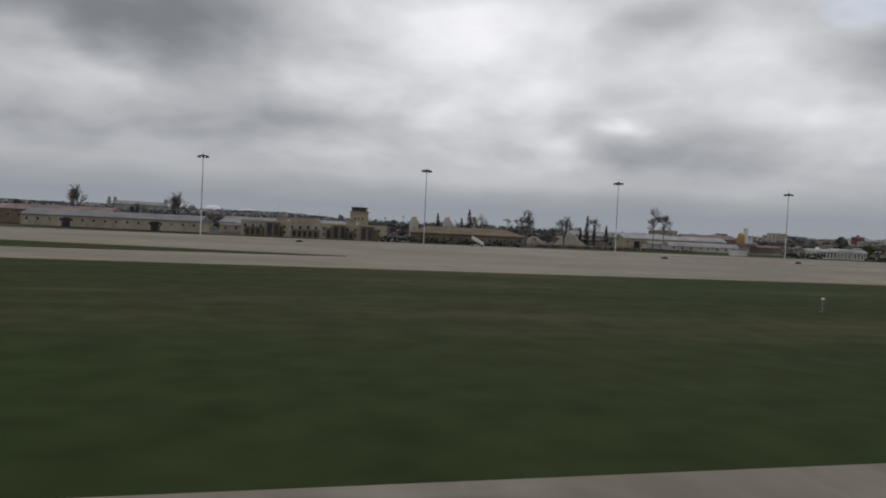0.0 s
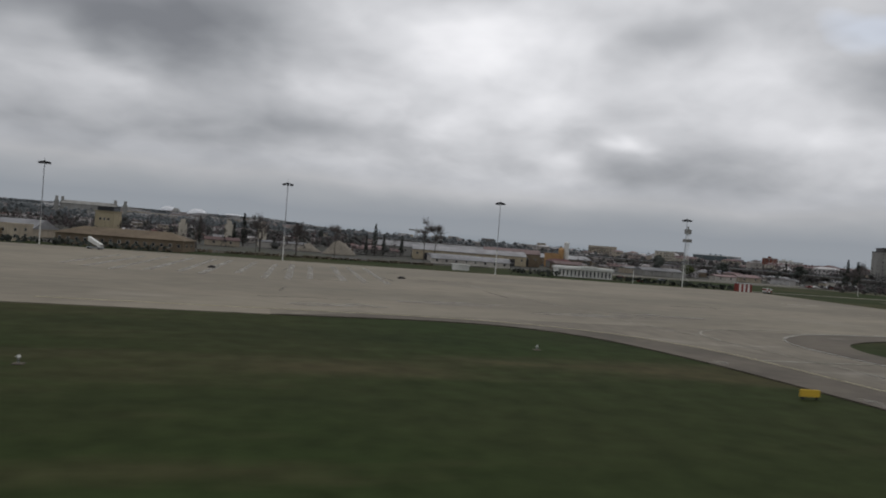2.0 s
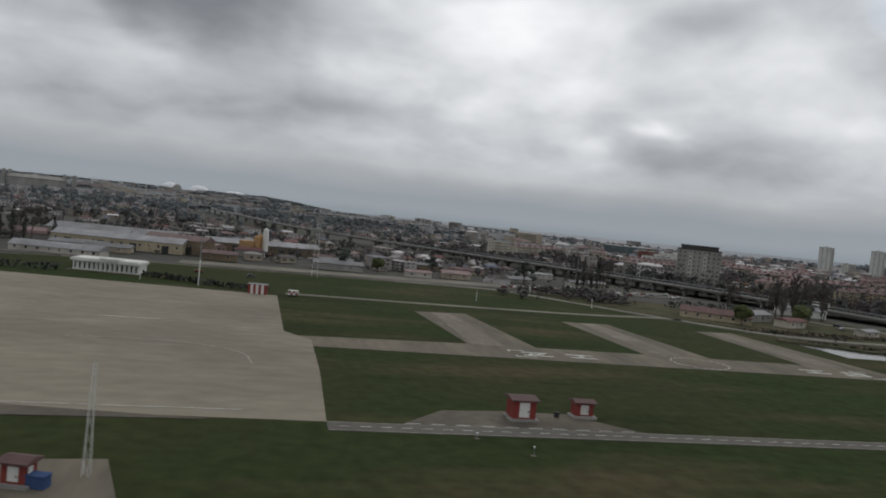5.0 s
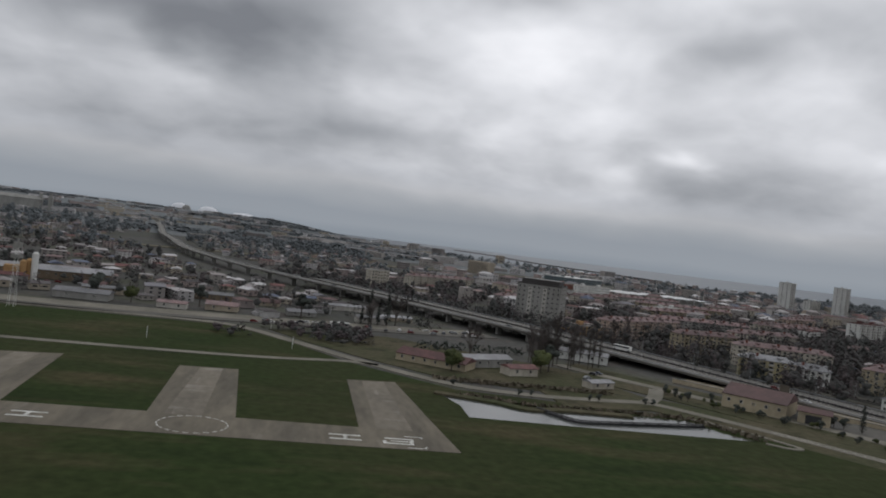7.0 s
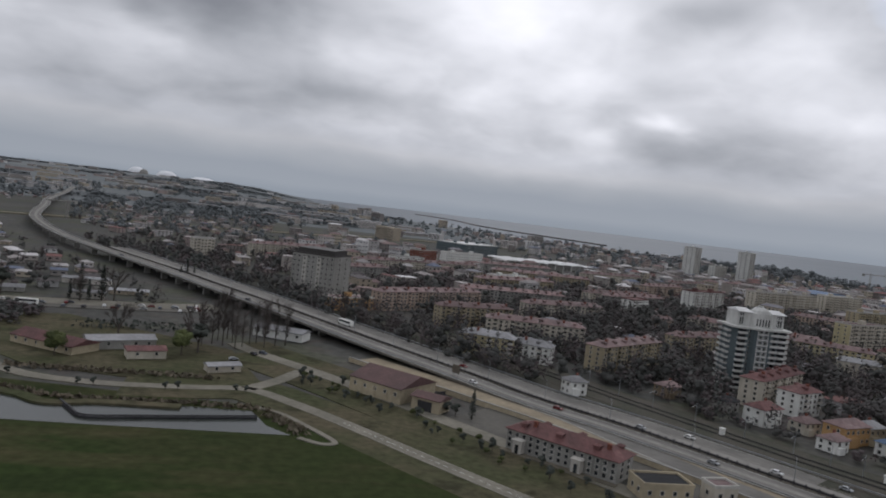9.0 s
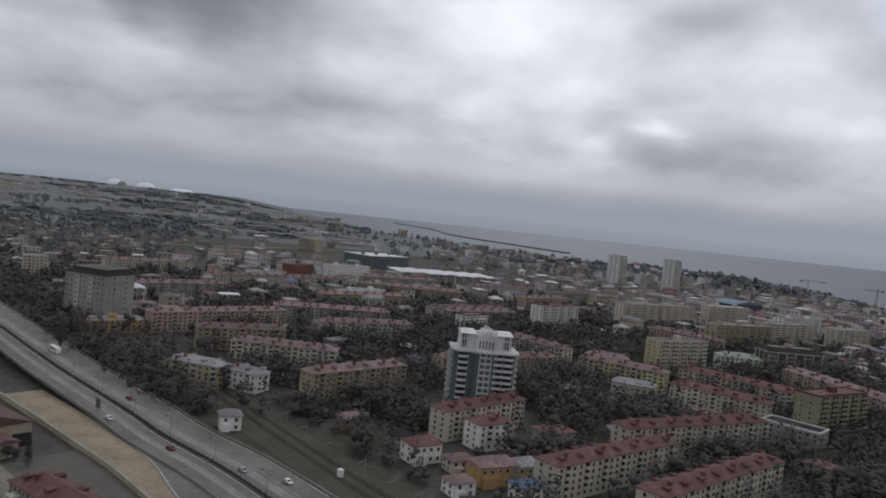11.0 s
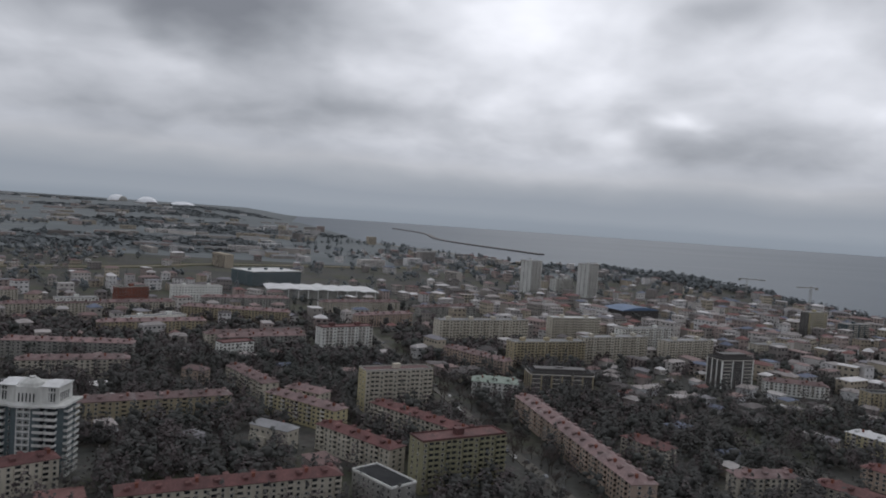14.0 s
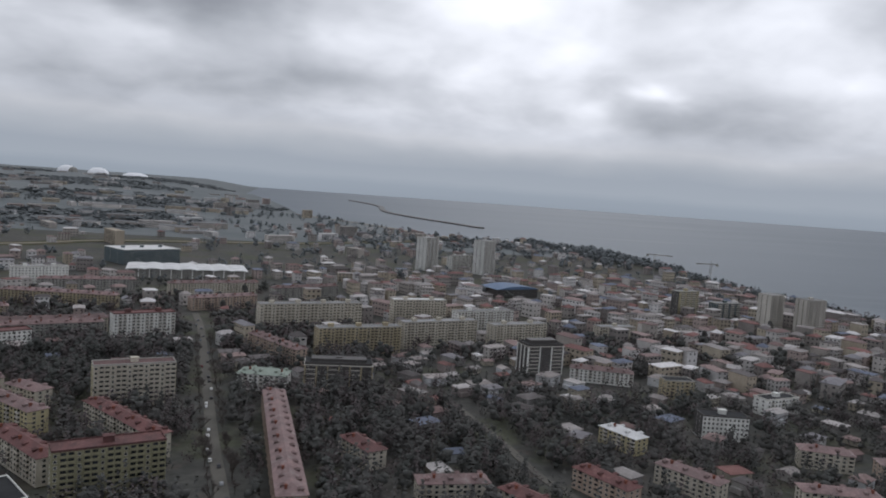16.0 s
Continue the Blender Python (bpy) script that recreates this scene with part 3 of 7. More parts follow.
isle1 = smooth_line([(78, 59.6), (93.6, 59.9), (101.9, 55.3), (105.8, 46), (107.6, 34), (108.2, 22), (108.2, 9)], 8)
isle2 = smooth_line([(129.2, 9), (128.7, 26), (127.4, 35), (126.9, 44.7), (127.5, 52), (131.8, 57.6), (142, 61.4), (160, 62.2), (178, 63.2), (197, 64.4)], 8)
slab("runway", [(-700, -60), (290, -60), (290, 10), (-700, 10)], -0.2, 0.05, M["taxi"], "grey asphalt runway with worn edge", "runway")
slab("apron", [(-700, 60), (78, 59.6), (78, 64), (197, 64.4), (197.4, 84), (197.2, 103), (193.5, 109), (192.3, 150), (140, 156), (20, 158), (-700, 158)],
     -0.2, 0.06, M["apron"], "pale concrete aircraft apron with tyre streaks", "apron")
slab("taxiway", [tuple(p) for p in isle1] + [tuple(p) for p in isle2[:-9]] + [(150, 66), (78, 66)], -0.2, 0.055, M["taxi"],
     "brown-grey asphalt taxiway joining the apron", "taxiway")
slab("grass_island", [(-160, 74), (-23, 77), (10, 80.5), (-9, 86.5), (-28, 92), (-160, 104)], 0.0, 0.12, M["grass"], "thin strip of grass between concrete lanes", "grass")
slab("heliport_lane", [(193, 98.6), (292.3, 98.8), (291.2, 110.6), (288.5, 142.8), (279.3, 141.6), (279.2, 108.2), (262, 108.4), (259.4, 142.4), (249.1, 141.5),
                       (250.2, 108.6), (231.7, 108.4), (229.1, 143.2), (218.5, 141), (220.8, 108.3), (193, 105.8)], -0.2, 0.05, M["pad"],
     "weathered concrete lane with three helicopter stands", "helipad")
service = [(197, 63.2), (250, 63.2), (300, 63.4), (372, 60)]
single("service_road", ribbon(service, -1.3, 1.3, -0.1, 0.05), M["road"], "narrow asphalt service road with dashed line", "road", "structure")
slab("hut_apron", [(203.5, 64.4), (208.2, 69.6), (214, 70.3), (221.2, 70.1), (227, 64.6)], -0.1, 0.04, M["shoulder"], "dark asphalt hardstanding by the huts", "pavement")
slab("mast_apron", [(172.6, 51.6), (174.2, 53.0), (181.8, 53.6), (184.2, 45.0), (177.2, 45.2)], -0.1, 0.06, M["pad"], "concrete hardstanding by a lattice mast", "pavement")


def marking(name, line, o0, o1, material, label, z=0.075):
    return single(name, ribbon(line, o0, o1, z, z + 0.012), material, label, "marking", "structure")


left_line = smooth_line([(60, 63.5), (88, 63), (99, 61), (105.2, 57.5), (109.3, 52.4), (111.4, 46.4), (112.5, 34), (113.3, 20), (113.5, 9)], 8)
right_line = smooth_line([(190, 66.8), (160, 66.0), (136, 64.6), (127.4, 60.9), (123.0, 55.5), (122.1, 49), (122.4, 42), (123.1, 33), (123.9, 20), (124, 9)], 8)
centre = smooth_line([(109, 118), (110.6, 101), (114.2, 66), (115.6, 57), (116.7, 45.4), (118, 33.4), (118.8, 20), (119, 9)], 8)
turn_in = smooth_line([(136, 67.5), (122, 64), (117.2, 60.5), (115.9, 55.5)], 8)
slab("shoulder", [tuple(q) for q in isle1] + [tuple(q) for q in left_line[::-1][:-8]], -0.1, 0.085, M["shoulder"], "dark asphalt shoulder along the grass edge", "shoulder")
slab("shoulder", [tuple(q) for q in isle2[:-4]] + [tuple(q) for q in right_line[6:]], -0.1, 0.085, M["shoulder"], "dark asphalt shoulder along the grass edge", "shoulder")
for o in (-0.10, 0.05):
    marking("marking", left_line, o, o + 0.05, M["yellow_paint"], "double yellow taxiway edge line", 0.095)
    marking("marking", right_line, o, o + 0.05, M["paint"], "double pale taxiway edge line", 0.095)
marking("marking", centre, -0.07, 0.07, M["worn"], "worn pale taxiway centre line")
marking("marking", turn_in, -0.08, 0.08, M["worn"], "worn curved lead-in line")
for (x0, y0), (x1, y1), w in (((111.7, 45), (121.9, 45), 0.13), ((112.7, 32.9), (123.0, 33.0), 0.11)):
    marking("marking", [(x0, y0), (x1, y1)], -w, w, M["worn"], "worn pale holding line across the taxiway")
random.seed(5)
worn_part = np.array([q for q in centre if 10 < q[1] < 41])
for i, (o, w) in enumerate(((-2.9, 0.16), (-2.25, 0.24), (-1.8, 0.1), (0.15, 0.3), (0.75, 0.14), (2.4, 0.14))):
    marking("tyre_streak", worn_part[i % 3:len(worn_part) - i % 2], o - w, o + w, M["streak"], "pale scuffed streak on asphalt", 0.058 + 0.0004 * i)


def smear(x, y, rx, ry, rz, label, z):
    """An uneven rounded patch of dried pale dirt."""
    s = Shape()
    n = 18
    pts = [(x + (rx * math.cos(a) * k) * math.cos(rz) - (ry * math.sin(a) * k) * math.sin(rz), y + (rx * math.cos(a) * k) * math.sin(rz) + (ry * math.sin(a) * k) * math.cos(rz))
           for a, k in ((2 * math.pi * i / n, random.uniform(0.7, 1.15)) for i in range(n))]
    s.prism(pts, z, z + 0.01)
    single("dirt_patch", s, M["smear"], label, "stain", "structure")


for i, (x, y, rx, ry, rz) in enumerate(((117, 31.0, 4.6, 0.5, 0.0), (118.5, 28.6, 5.0, 0.5, 0.03), (116, 26.0, 4.4, 0.6, 0.0), (120.5, 36.8, 0.9, 1.6, 0.3), (107.2, 43.5, 0.8, 0.7, 0.4), (109.5, 27.0, 2.4, 0.4, 0.1),
                                        (112, 25.5, 0.9, 3.0, 0.0), (108.8, 30.5, 0.6, 3.0, 0.1), (112, 72.0, 8, 1.8, 0.1), (122, 75.5, 6, 1.4, -0.1), (98, 77, 7, 2.0, 0.1), (84, 69, 6, 2.2, 0.2))):
    smear(x, y, rx, ry, rz, "pale dried dirt on the pavement", 0.0905 + 0.0006 * i)
# a fan of pale wheel tracks across the apron
for i in range(13):
    x = 52 + 3.6 * i + random.uniform(-0.8, 0.8)
    marking("tyre_streak", [(x, 104 + random.uniform(-4, 4)), (x + 2.6, 142 + random.uniform(-4, 3))], -0.4, 0.4 + 0.3 * random.random(), M["streak"], "pale wheel track on concrete", 0.064 + 0.0005 * i)
for i in range(12):
    x, y, a = 50 + 110 * random.random(), 72 + 66 * random.random(), random.choice((0.05, 0.1, 1.45, 1.6))
    l = 3 + 8 * random.random()
    marking("tyre_streak", [(x, y), (x + l * math.cos(a), y + l * math.sin(a))], -0.1, 0.1 + 0.25 * random.random(), M["scuff"],
            "pale scuffed streak on concrete", 0.072 + 0.0005 * i)
marking("marking", [(168, 112), (176, 112.3)], -0.12, 0.12, M["paint"], "short white stand line on the apron")
marking("marking", smooth_line([(168, 96), (180, 96.5), (188, 92), (190, 86)], 8), -0.1, 0.1, M["worn"], "curved white stand line on the apron")
for o in (-1.2, 1.14):
    marking("marking", service, o, o + 0.06, M["worn"], "thin white road edge line", 0.055)
for i in range(75):
    marking("dash", [(198 + i * 1.8, 63.2), (198.95 + i * 1.8, 63.2)], -0.04, 0.04, M["paint"], "white road dash", 0.055)
for i in range(10):
    marking("dash", [(204 + i * 2.3, 64.7), (205.3 + i * 2.3, 64.7)], -0.05, 0.05, M["paint"], "white dash beside the huts", 0.055)


def glyph(name, x, y, strokes, label):
    """Painted sign on the heliport lane; strokes are local boxes (x0, x1, y0, y1)."""
    s = Shape()
    for a, b, c, d in strokes:
        s.box(x + a, x + b, y + c, y + d, 0.05, 0.066)
    single(name, s, M["paint"], label, "marking", "structure")


H = [(0, 4.3, 0, 0.5), (0, 4.3, 2.0, 2.5), (1.9, 2.4, 0.5, 2.0)]
glyph("letter_h", 234.8, 101.8, H, "white painted letter H lying on concrete")
glyph("letter_h", 274.8, 101.4, H, "white painted letter H lying on concrete")
glyph("numeral", 226.0, 100.2, [(0, 0.3, 0, 0.9), (0, 3.0, 0, 0.25), (0, 0.3, 4.2, 5.0), (0, 2.6, 4.8, 5.05), (1.4, 6.0, 1.2, 1.7), (1.8, 5.8, 3.4, 3.9),
                                 (2.4, 3.0, 1.6, 2.6), (4.3, 4.9, 2.4, 3.5), (3.0, 4.4, 2.3, 2.7)], "white painted stand number and corner brackets")
glyph("numeral", 281.6, 100.0, [(6.0, 6.3, -0.6, 0.4), (3.6, 6.3, -0.6, -0.35), (6.0, 6.3, 4.2, 5.0), (3.8, 6.3, 4.8, 5.05), (0.4, 4.6, 0.9, 1.4), (0.8, 4.8, 3.2, 3.7),
                                 (0.4, 0.9, 1.4, 2.3), (4.1, 4.6, 1.4, 2.4), (4.3, 4.8, 2.4, 3.2), (1.5, 4.5, 2.1, 2.5)], "white painted stand number and corner brackets")
for i in range(22):
    a = 2 * math.pi * i / 22
    b = a + 0.17
    marking("ring_dash", [(256.9 + 4.5 * math.cos(a), 103.6 + 4.1 * math.sin(a)), (256.9 + 4.5 * math.cos(b), 103.6 + 4.1 * math.sin(b))], -0.1, 0.1, M["paint"],
            "white dash of a landing circle", 0.055)
for x0, x1 in ((221.5, 226.5), (252.5, 257.5), (281.8, 287)):
    s = Shape()
    s.prism([(x0, 108), (x1, 108), (x1 - 0.8, 142), (x0 + 0.3, 141)], 0.04, 0.06)
    single("stand_lane", s, M["taxi"], "paler worn lane on a helicopter stand", "pavement", "structure")

# ---- roads, pond, railway ----
road_b = smooth_line([(140, 199), (190, 201.5), (239, 202), (254, 198.5), (270, 180), (281, 166), (299, 147), (314, 141.8), (330, 142.2), (341, 143.2), (349, 136), (357.6, 125.5),
                      (373, 104.8), (392, 80), (410, 55)], 6)
road_a = smooth_line([(194, 154.4), (236, 155.3), (262, 157.2), (279, 161), (287, 160)], 6)
road_m = smooth_line([(336, 184), (341, 176), (352, 163), (363.5, 148.4), (379.5, 125.6), (395, 103.2), (412, 78), (430, 52)], 6)
road_p = smooth_line([(120, 201), (186, 203.5), (217, 204.5), (250, 209), (281, 214.5), (312, 221), (330, 228)], 6)
road_j = smooth_line([(341, 143.5), (346, 150), (351.5, 160)], 6)
for nm, line, w, mt, lab in (("road", road_b, 1.5, "track", "dusty pale perimeter road"), ("road", road_a, 1.2, "track", "dusty pale perimeter road"),
                             ("road", road_m, 2.0, "track", "pale asphalt street beside the sheds"), ("road", road_p, 2.4, "road", "grey street with parked cars"),
                             ("road", road_j, 1.6, "track", "short dusty link road")):
    single(nm, ribbon(line, -w, w, -0.2, 0.06), M[mt], lab, "road", "structure")
    take_line(line, w + 1.5)
rl = road_b[66:]
for o in (-1.4, 1.3):
    marking("marking", rl, o, o + 0.07, M["worn"], "white road edge line", 0.065)
for i in range(0, len(rl) - 1):
    for k in (0.0, 0.36, 0.70):
        marking("dash", [rl[i][:2] + (rl[i + 1][:2] - rl[i][:2]) * k, rl[i][:2] + (rl[i + 1][:2] - rl[i][:2]) * (k + 0.17)], -0.045, 0.045, M["paint"], "white road dash", 0.065)
single("verge", ribbon(road_b[44:], -7, 7, -0.3, 0.006), M["grass2"], "rough grass beside the perimeter road", "grass", "structure")
single("verge", ribbon(road_m[:20], -9, -2.2, -0.3, 0.003), M["grass2"], "rough grass between road and viaduct", "grass", "structure")
single("strip", ribbon(road_p[4:], -12, -2.4, -0.3, 0.01), M["track"], "pale dusty strip beside the street", "pavement", "structure")
single("verge", ribbon(road_m[6:], 2.2, 11, -0.3, 0.02), M["grass2"], "rough verge with shrubs beside the street", "grass", "structure")
slab("yard", [(294, 205), (336, 176), (343, 150), (318, 147), (300, 152), (284, 168), (272, 183), (262, 199)], -0.25, 0.012, M["grass2"], "rough grass and dirt yard", "grass")

pond_pts = [(295.6, 137), (298.2, 127.5), (298.0, 119.4), (320, 118.4), (348.8, 117.8), (345, 122), (342.5, 129.6), (331, 130.2), (318, 130.5), (311, 129), (306, 132.5)]
slab("pond", pond_pts, -0.1, 0.03, M["water"], "still grey pond in a grassy ditch", "pond")
single("bank", ribbon(smooth_line(pond_pts[7:] + [pond_pts[0]], 5), -2.2, 0.1, -0.2, 0.35), M["grass2"], "reedy brown pond bank", "bank", "structure")


def pontoon():
    ob = thing("pontoon_fence", "dark timber boom floating across the pond", "fence")
    line = smooth_line([(312.6, 129), (315, 125.2), (318, 121.6), (326, 122.6), (336, 124.2), (343.4, 125.6)], 4)
    part("rail", ribbon(line, -0.16, 0.16, 0.42, 0.55), M["dark"], ob)
    part("rail", ribbon(line, -0.35, 0.35, 0.05, 0.25), M["dark"], ob)
    post = Shape()
    post.box(-0.09, 0.09, -0.09, 0.09, 0, 0.5)
    me = post.mesh("post", [M["dark"]])
    for p in line[::1]:
        part("post", me, None, ob, at=Matrix.Translation((p[0], p[1], 0)))


pontoon()

# highway on a viaduct that comes down to grade; offsets run from its near edge
hw = smooth_line([(60, 1090, 8), (100, 900, 6), (132, 735, 5), (160, 625, 4.6), (184, 525, 4.2), (205, 462, 4), (238, 388, 3.8), (273, 330, 3.6), (300, 288, 3.4), (318, 258, 3.2), (338, 226, 2.9), (362, 189, 1.9), (383, 160, 0.7),
                  (393, 145, 0.15), (407, 126, 0.02), (423, 99, 0), (445, 62, 0), (480, 0, 0)], 6)
take_line(hw + np.array([8, 5, 0]), 10)
joined = hw[40:]
for line, o0, o1 in ((hw, 1.3, 7.7), (joined, 8.6, 17.6)):
    single("highway_deck", ribbon(line, -o1, -o0, -0.5, 0.05), M["carriageway"], "grey asphalt carriageway of the highway", "road", "structure")
    for o in (o0 + 0.15, o1 - 0.3):
        marking("marking", line, -o - 0.12, -o, M["paint"], "white carriageway edge line", 0.06)
    marking("marking", line, -(o0 + o1) / 2 - 0.05, -(o0 + o1) / 2 + 0.05, M["worn"], "white lane line", 0.06)
single("worn_lane", ribbon(hw, -5.6, -4.0, 0.0, 0.056), M["lane"], "pale worn traffic lane", "road", "structure")
single("worn_lane", ribbon(joined, -12.4, -10.4, 0.0, 0.056), M["lane"], "pale worn traffic lane", "road", "structure")
slip = smooth_line([(391, 150.5), (396, 142), (400.5, 134), (405.7, 121), (413.6, 103.6), (426, 80), (444, 48)], 6)
single("slip_road", ribbon(slip, -5.5, 0.0, -0.3, 0.06), M["carriageway"], "pale slip lane joining the highway", "road", "structure")
marking("marking", slip, -0.5, -0.38, M["paint"], "white slip lane edge line", 0.066)


def barrier(line, off, label):
    ob = thing("crash_barrier", label, "barrier", group="barriers of the highway")
    part("beam", ribbon(line, -off - 0.05, -off + 0.05, 0.3, 0.55), M["metal"], ob)
    part("kerb", ribbon(line, -off - 0.12, -off + 0.12, -0.3, 0.14), M["road"], ob)


for line, off in ((hw, 1.1), (joined, 17.8), (hw[:41], 7.9)):
    barrier(line, off, "grey steel crash barrier along the carriageway")
median = thing("median_barrier", "dark steel median barrier with closely set posts", "barrier", group="barriers of the highway")
part("beam", ribbon(joined, -8.22, -8.08, 0.25, 0.6), M["dark"], median)
part("kerb", ribbon(joined, -8.5, -7.8, -0.4, 0.12), M["shoulder"], median)
post = Shape()
post.box(-0.1, 0.1, -0.1, 0.1, 0.0, 0.75)
post_mesh = post.mesh("post", [M["dark"]])
for i in range(48, len(hw) - 12):
    d = (hw[i + 1] - hw[i]) / np.linalg.norm(hw[i + 1] - hw[i])
    for t in (0.0, 0.33, 0.67):
        q = hw[i] + (hw[i + 1] - hw[i]) * t
        part("post", post_mesh, None, median, at=Matrix.Translation((q[0] - d[1] * 8.15, q[1] + d[0] * 8.15, q[2] + 0.1)))



def pier(x, y, z, rz):
    ob = thing("viaduct_pier", "grey concrete viaduct pier with crosshead", "pier", x, y, 0, rz, "piers of the viaduct")
    s = Shape()
    s.box(-0.4, 0.4, -1.1, 1.1, -0.15, z - 0.9)
    part("column", s, M["grey_wall"], ob)
    s = Shape()
    s.prism([(-0.5, -3.1), (0.5, -3.1), (0.5, 3.1), (-0.5, 3.1)], z - 0.95, z - 0.5)
    part("crosshead", s, M["grey_wall"], ob)


for i in range(8, 66, 2):
    d = hw[i + 1] - hw[i - 1]
    d = d[:2] / np.linalg.norm(d[:2])
    left = np.array([-d[1], d[0]])
    for o in (4.5, 13.0) if i > 40 else (4.5,):
        q = hw[i][:2] + left * o
        pier(q[0], q[1], hw[i][2], math.degrees(math.atan2(d[1], d[0])))
bank = smooth_line([(366, 176), (378.5, 159.5), (388, 146.5), (397.5, 133.6), (406, 120), (415.4, 105), (436, 70)], 6)
single("retaining_bank", ribbon(bank, -5.0, 4.0, -0.2, 0.042), M["bank"], "tan concrete bank below the highway", "bank", "structure")
wall = thing("retaining_wall", "tan plastered boundary wall below the highway", "wall")
part("wall", ribbon(bank, 4.0, 4.3, -0.2, 0.9), M["tan_wall"], wall)
part("coping", ribbon(bank, 3.92, 4.38, 0.9, 1.0), M["grey_wall"], wall)
rail_line = smooth_line([(330, 330, 0), (366, 262, 0), (398, 200, 0), (412, 172, 0), (424, 147, 0), (438, 119, 0), (448, 101, 0), (470, 60, 0), (500, 10, 0)], 6)
take_line(rail_line, 7)
single("lineside", ribbon(rail_line, -8, 14, -0.3, 0.05), M["lineside"], "dark weedy strip between highway and railway", "verge", "structure")
single("railway_bed", ribbon(rail_line, -7, 5.5, -0.3, 0.12), M["ballast"], "brown railway ballast with weeds", "railway", "structure")
tracks = Shape()
for o in (-2.8, 0.2):
    for r in (-0.36, 0.36):
        ribbon(rail_line, o + r - 0.04, o + r + 0.04, 0.12, 0.24, tracks)
single("railway_rails", tracks, M["dark"], "dark steel railway rails on sleepers", "rail", "structure")


# ---- airport things ----
def floodlight_mast(x, y, h=16.4):
    ob = thing("floodlight_mast", "tall steel floodlight mast with ring of lamps", "light mast", x, y, group="apron floodlight masts")
    s = Shape()
    s.tube((0, 0, 0), (0, 0, 5.2), 0.12, 0.105, 8)
    part("lower_pole", s, M["white"], ob, "white painted lower pole")
    s = Shape()
    s.tube((0, 0, 5.2), (0, 0, h - 0.2), 0.10, 0.06, 8)
    part("upper_pole", s, M["metal"], ob)
    s = Shape()
    for i in range(10):
        a, b = i * math.pi / 5, (i + 1) * math.pi / 5
        s.tube((0.85 * math.cos(a), 0.85 * math.sin(a), h - 0.35), (0.85 * math.cos(b), 0.85 * math.sin(b), h - 0.35), 0.05, 0.05, 5)
    for i in range(4):
        a = i * math.pi / 2
        s.tube((0, 0, h - 0.15), (0.85 * math.cos(a), 0.85 * math.sin(a), h - 0.35), 0.05, 0.04, 5)
    ring = part("ring", s, M["dark"], ob)
    lampshape = Shape()
    lampshape.box(-0.2, 0.2, -0.12, 0.12, -0.32, 0.02)
    me = lampshape.mesh("lamp", [M["dark"]])
    for i in range(8):
        a = i * math.pi / 4
        part("lamp", me, None, ring, at=pose(1.0 * math.cos(a), 1.0 * math.sin(a), h - 0.4, 0, 0, math.degrees(a) + 90))
    s = Shape()
    s.tube((0, 0, h - 0.2), (0, 0, h + 0.7), 0.04, 0.01, 5)
    part("lightning_rod", s, M["metal"], ob)
    return ob


first_mast = floodlight_mast(36.3, 157.2)
for x in (-102.5, -56.5, -10.2, 82.4, 129.2, 176.6):
    copy_thing(first_mast, pose(x, 157.2, 0))

WIN = Shape()
WIN.box(-0.27, 0.27, -0.05, 0.0, -0.31, 0.31, 1)
WIN.box(-0.33, -0.27, -0.07, 0.0, -0.37, 0.37, 0)
WIN.box(0.27, 0.33, -0.07, 0.0, -0.37, 0.37, 0)
WIN.box(-0.27, 0.27, -0.07, 0.0, 0.31, 0.37, 0)
WIN.box(-0.27, 0.27, -0.09, 0.0, -0.37, -0.31, 0)
WIN_MESH = WIN.mesh("window", [M["frame"], M["glass"]])
LITE = Shape()
LITE.box(-0.36, 0.36, -0.05, 0.0, -0.28, 0.30, 1)
LITE.box(-0.43, 0.43, -0.03, 0.0, -0.36, 0.36, 0)
BALC = Shape()
BALC.box(-0.75, 0.75, -0.55, 0.0, -0.08, 0.0, 0)
BALC.box(-0.75, 0.75, -0.55, -0.50, 0.0, 0.52, 0)
BALC.box(-0.75, -0.70, -0.50, 0.0, 0.0, 0.52, 0)
BALC.box(0.70, 0.75, -0.50, 0.0, 0.0, 0.52, 0)
BALC.box(-0.55, 0.55, -0.03, 0.0, 0.08, 0.95, 1)
BALC_MESHES = {}
OWN_BALCONY = ("green_wall", "ochre_wall", "pink_wall", "grey_wall", "cream")


def balcony_mesh(wall):
    if wall not in BALC_MESHES:
        s = Shape()
        s.v, s.f, s.k = list(BALC.v), list(BALC.f), list(BALC.k)
        BALC_MESHES[wall] = s.mesh("balcony", [M[wall if wall in OWN_BALCONY else "pale"], M["glass"]])
    return BALC_MESHES[wall]


def put(shape, src, m):
    n = len(shape.v)
    shape.v += [tuple(m @ Vector(v)) for v in src.v]
    shape.f += [tuple(n + i for i in q) for q in src.f]
    shape.k += src.k


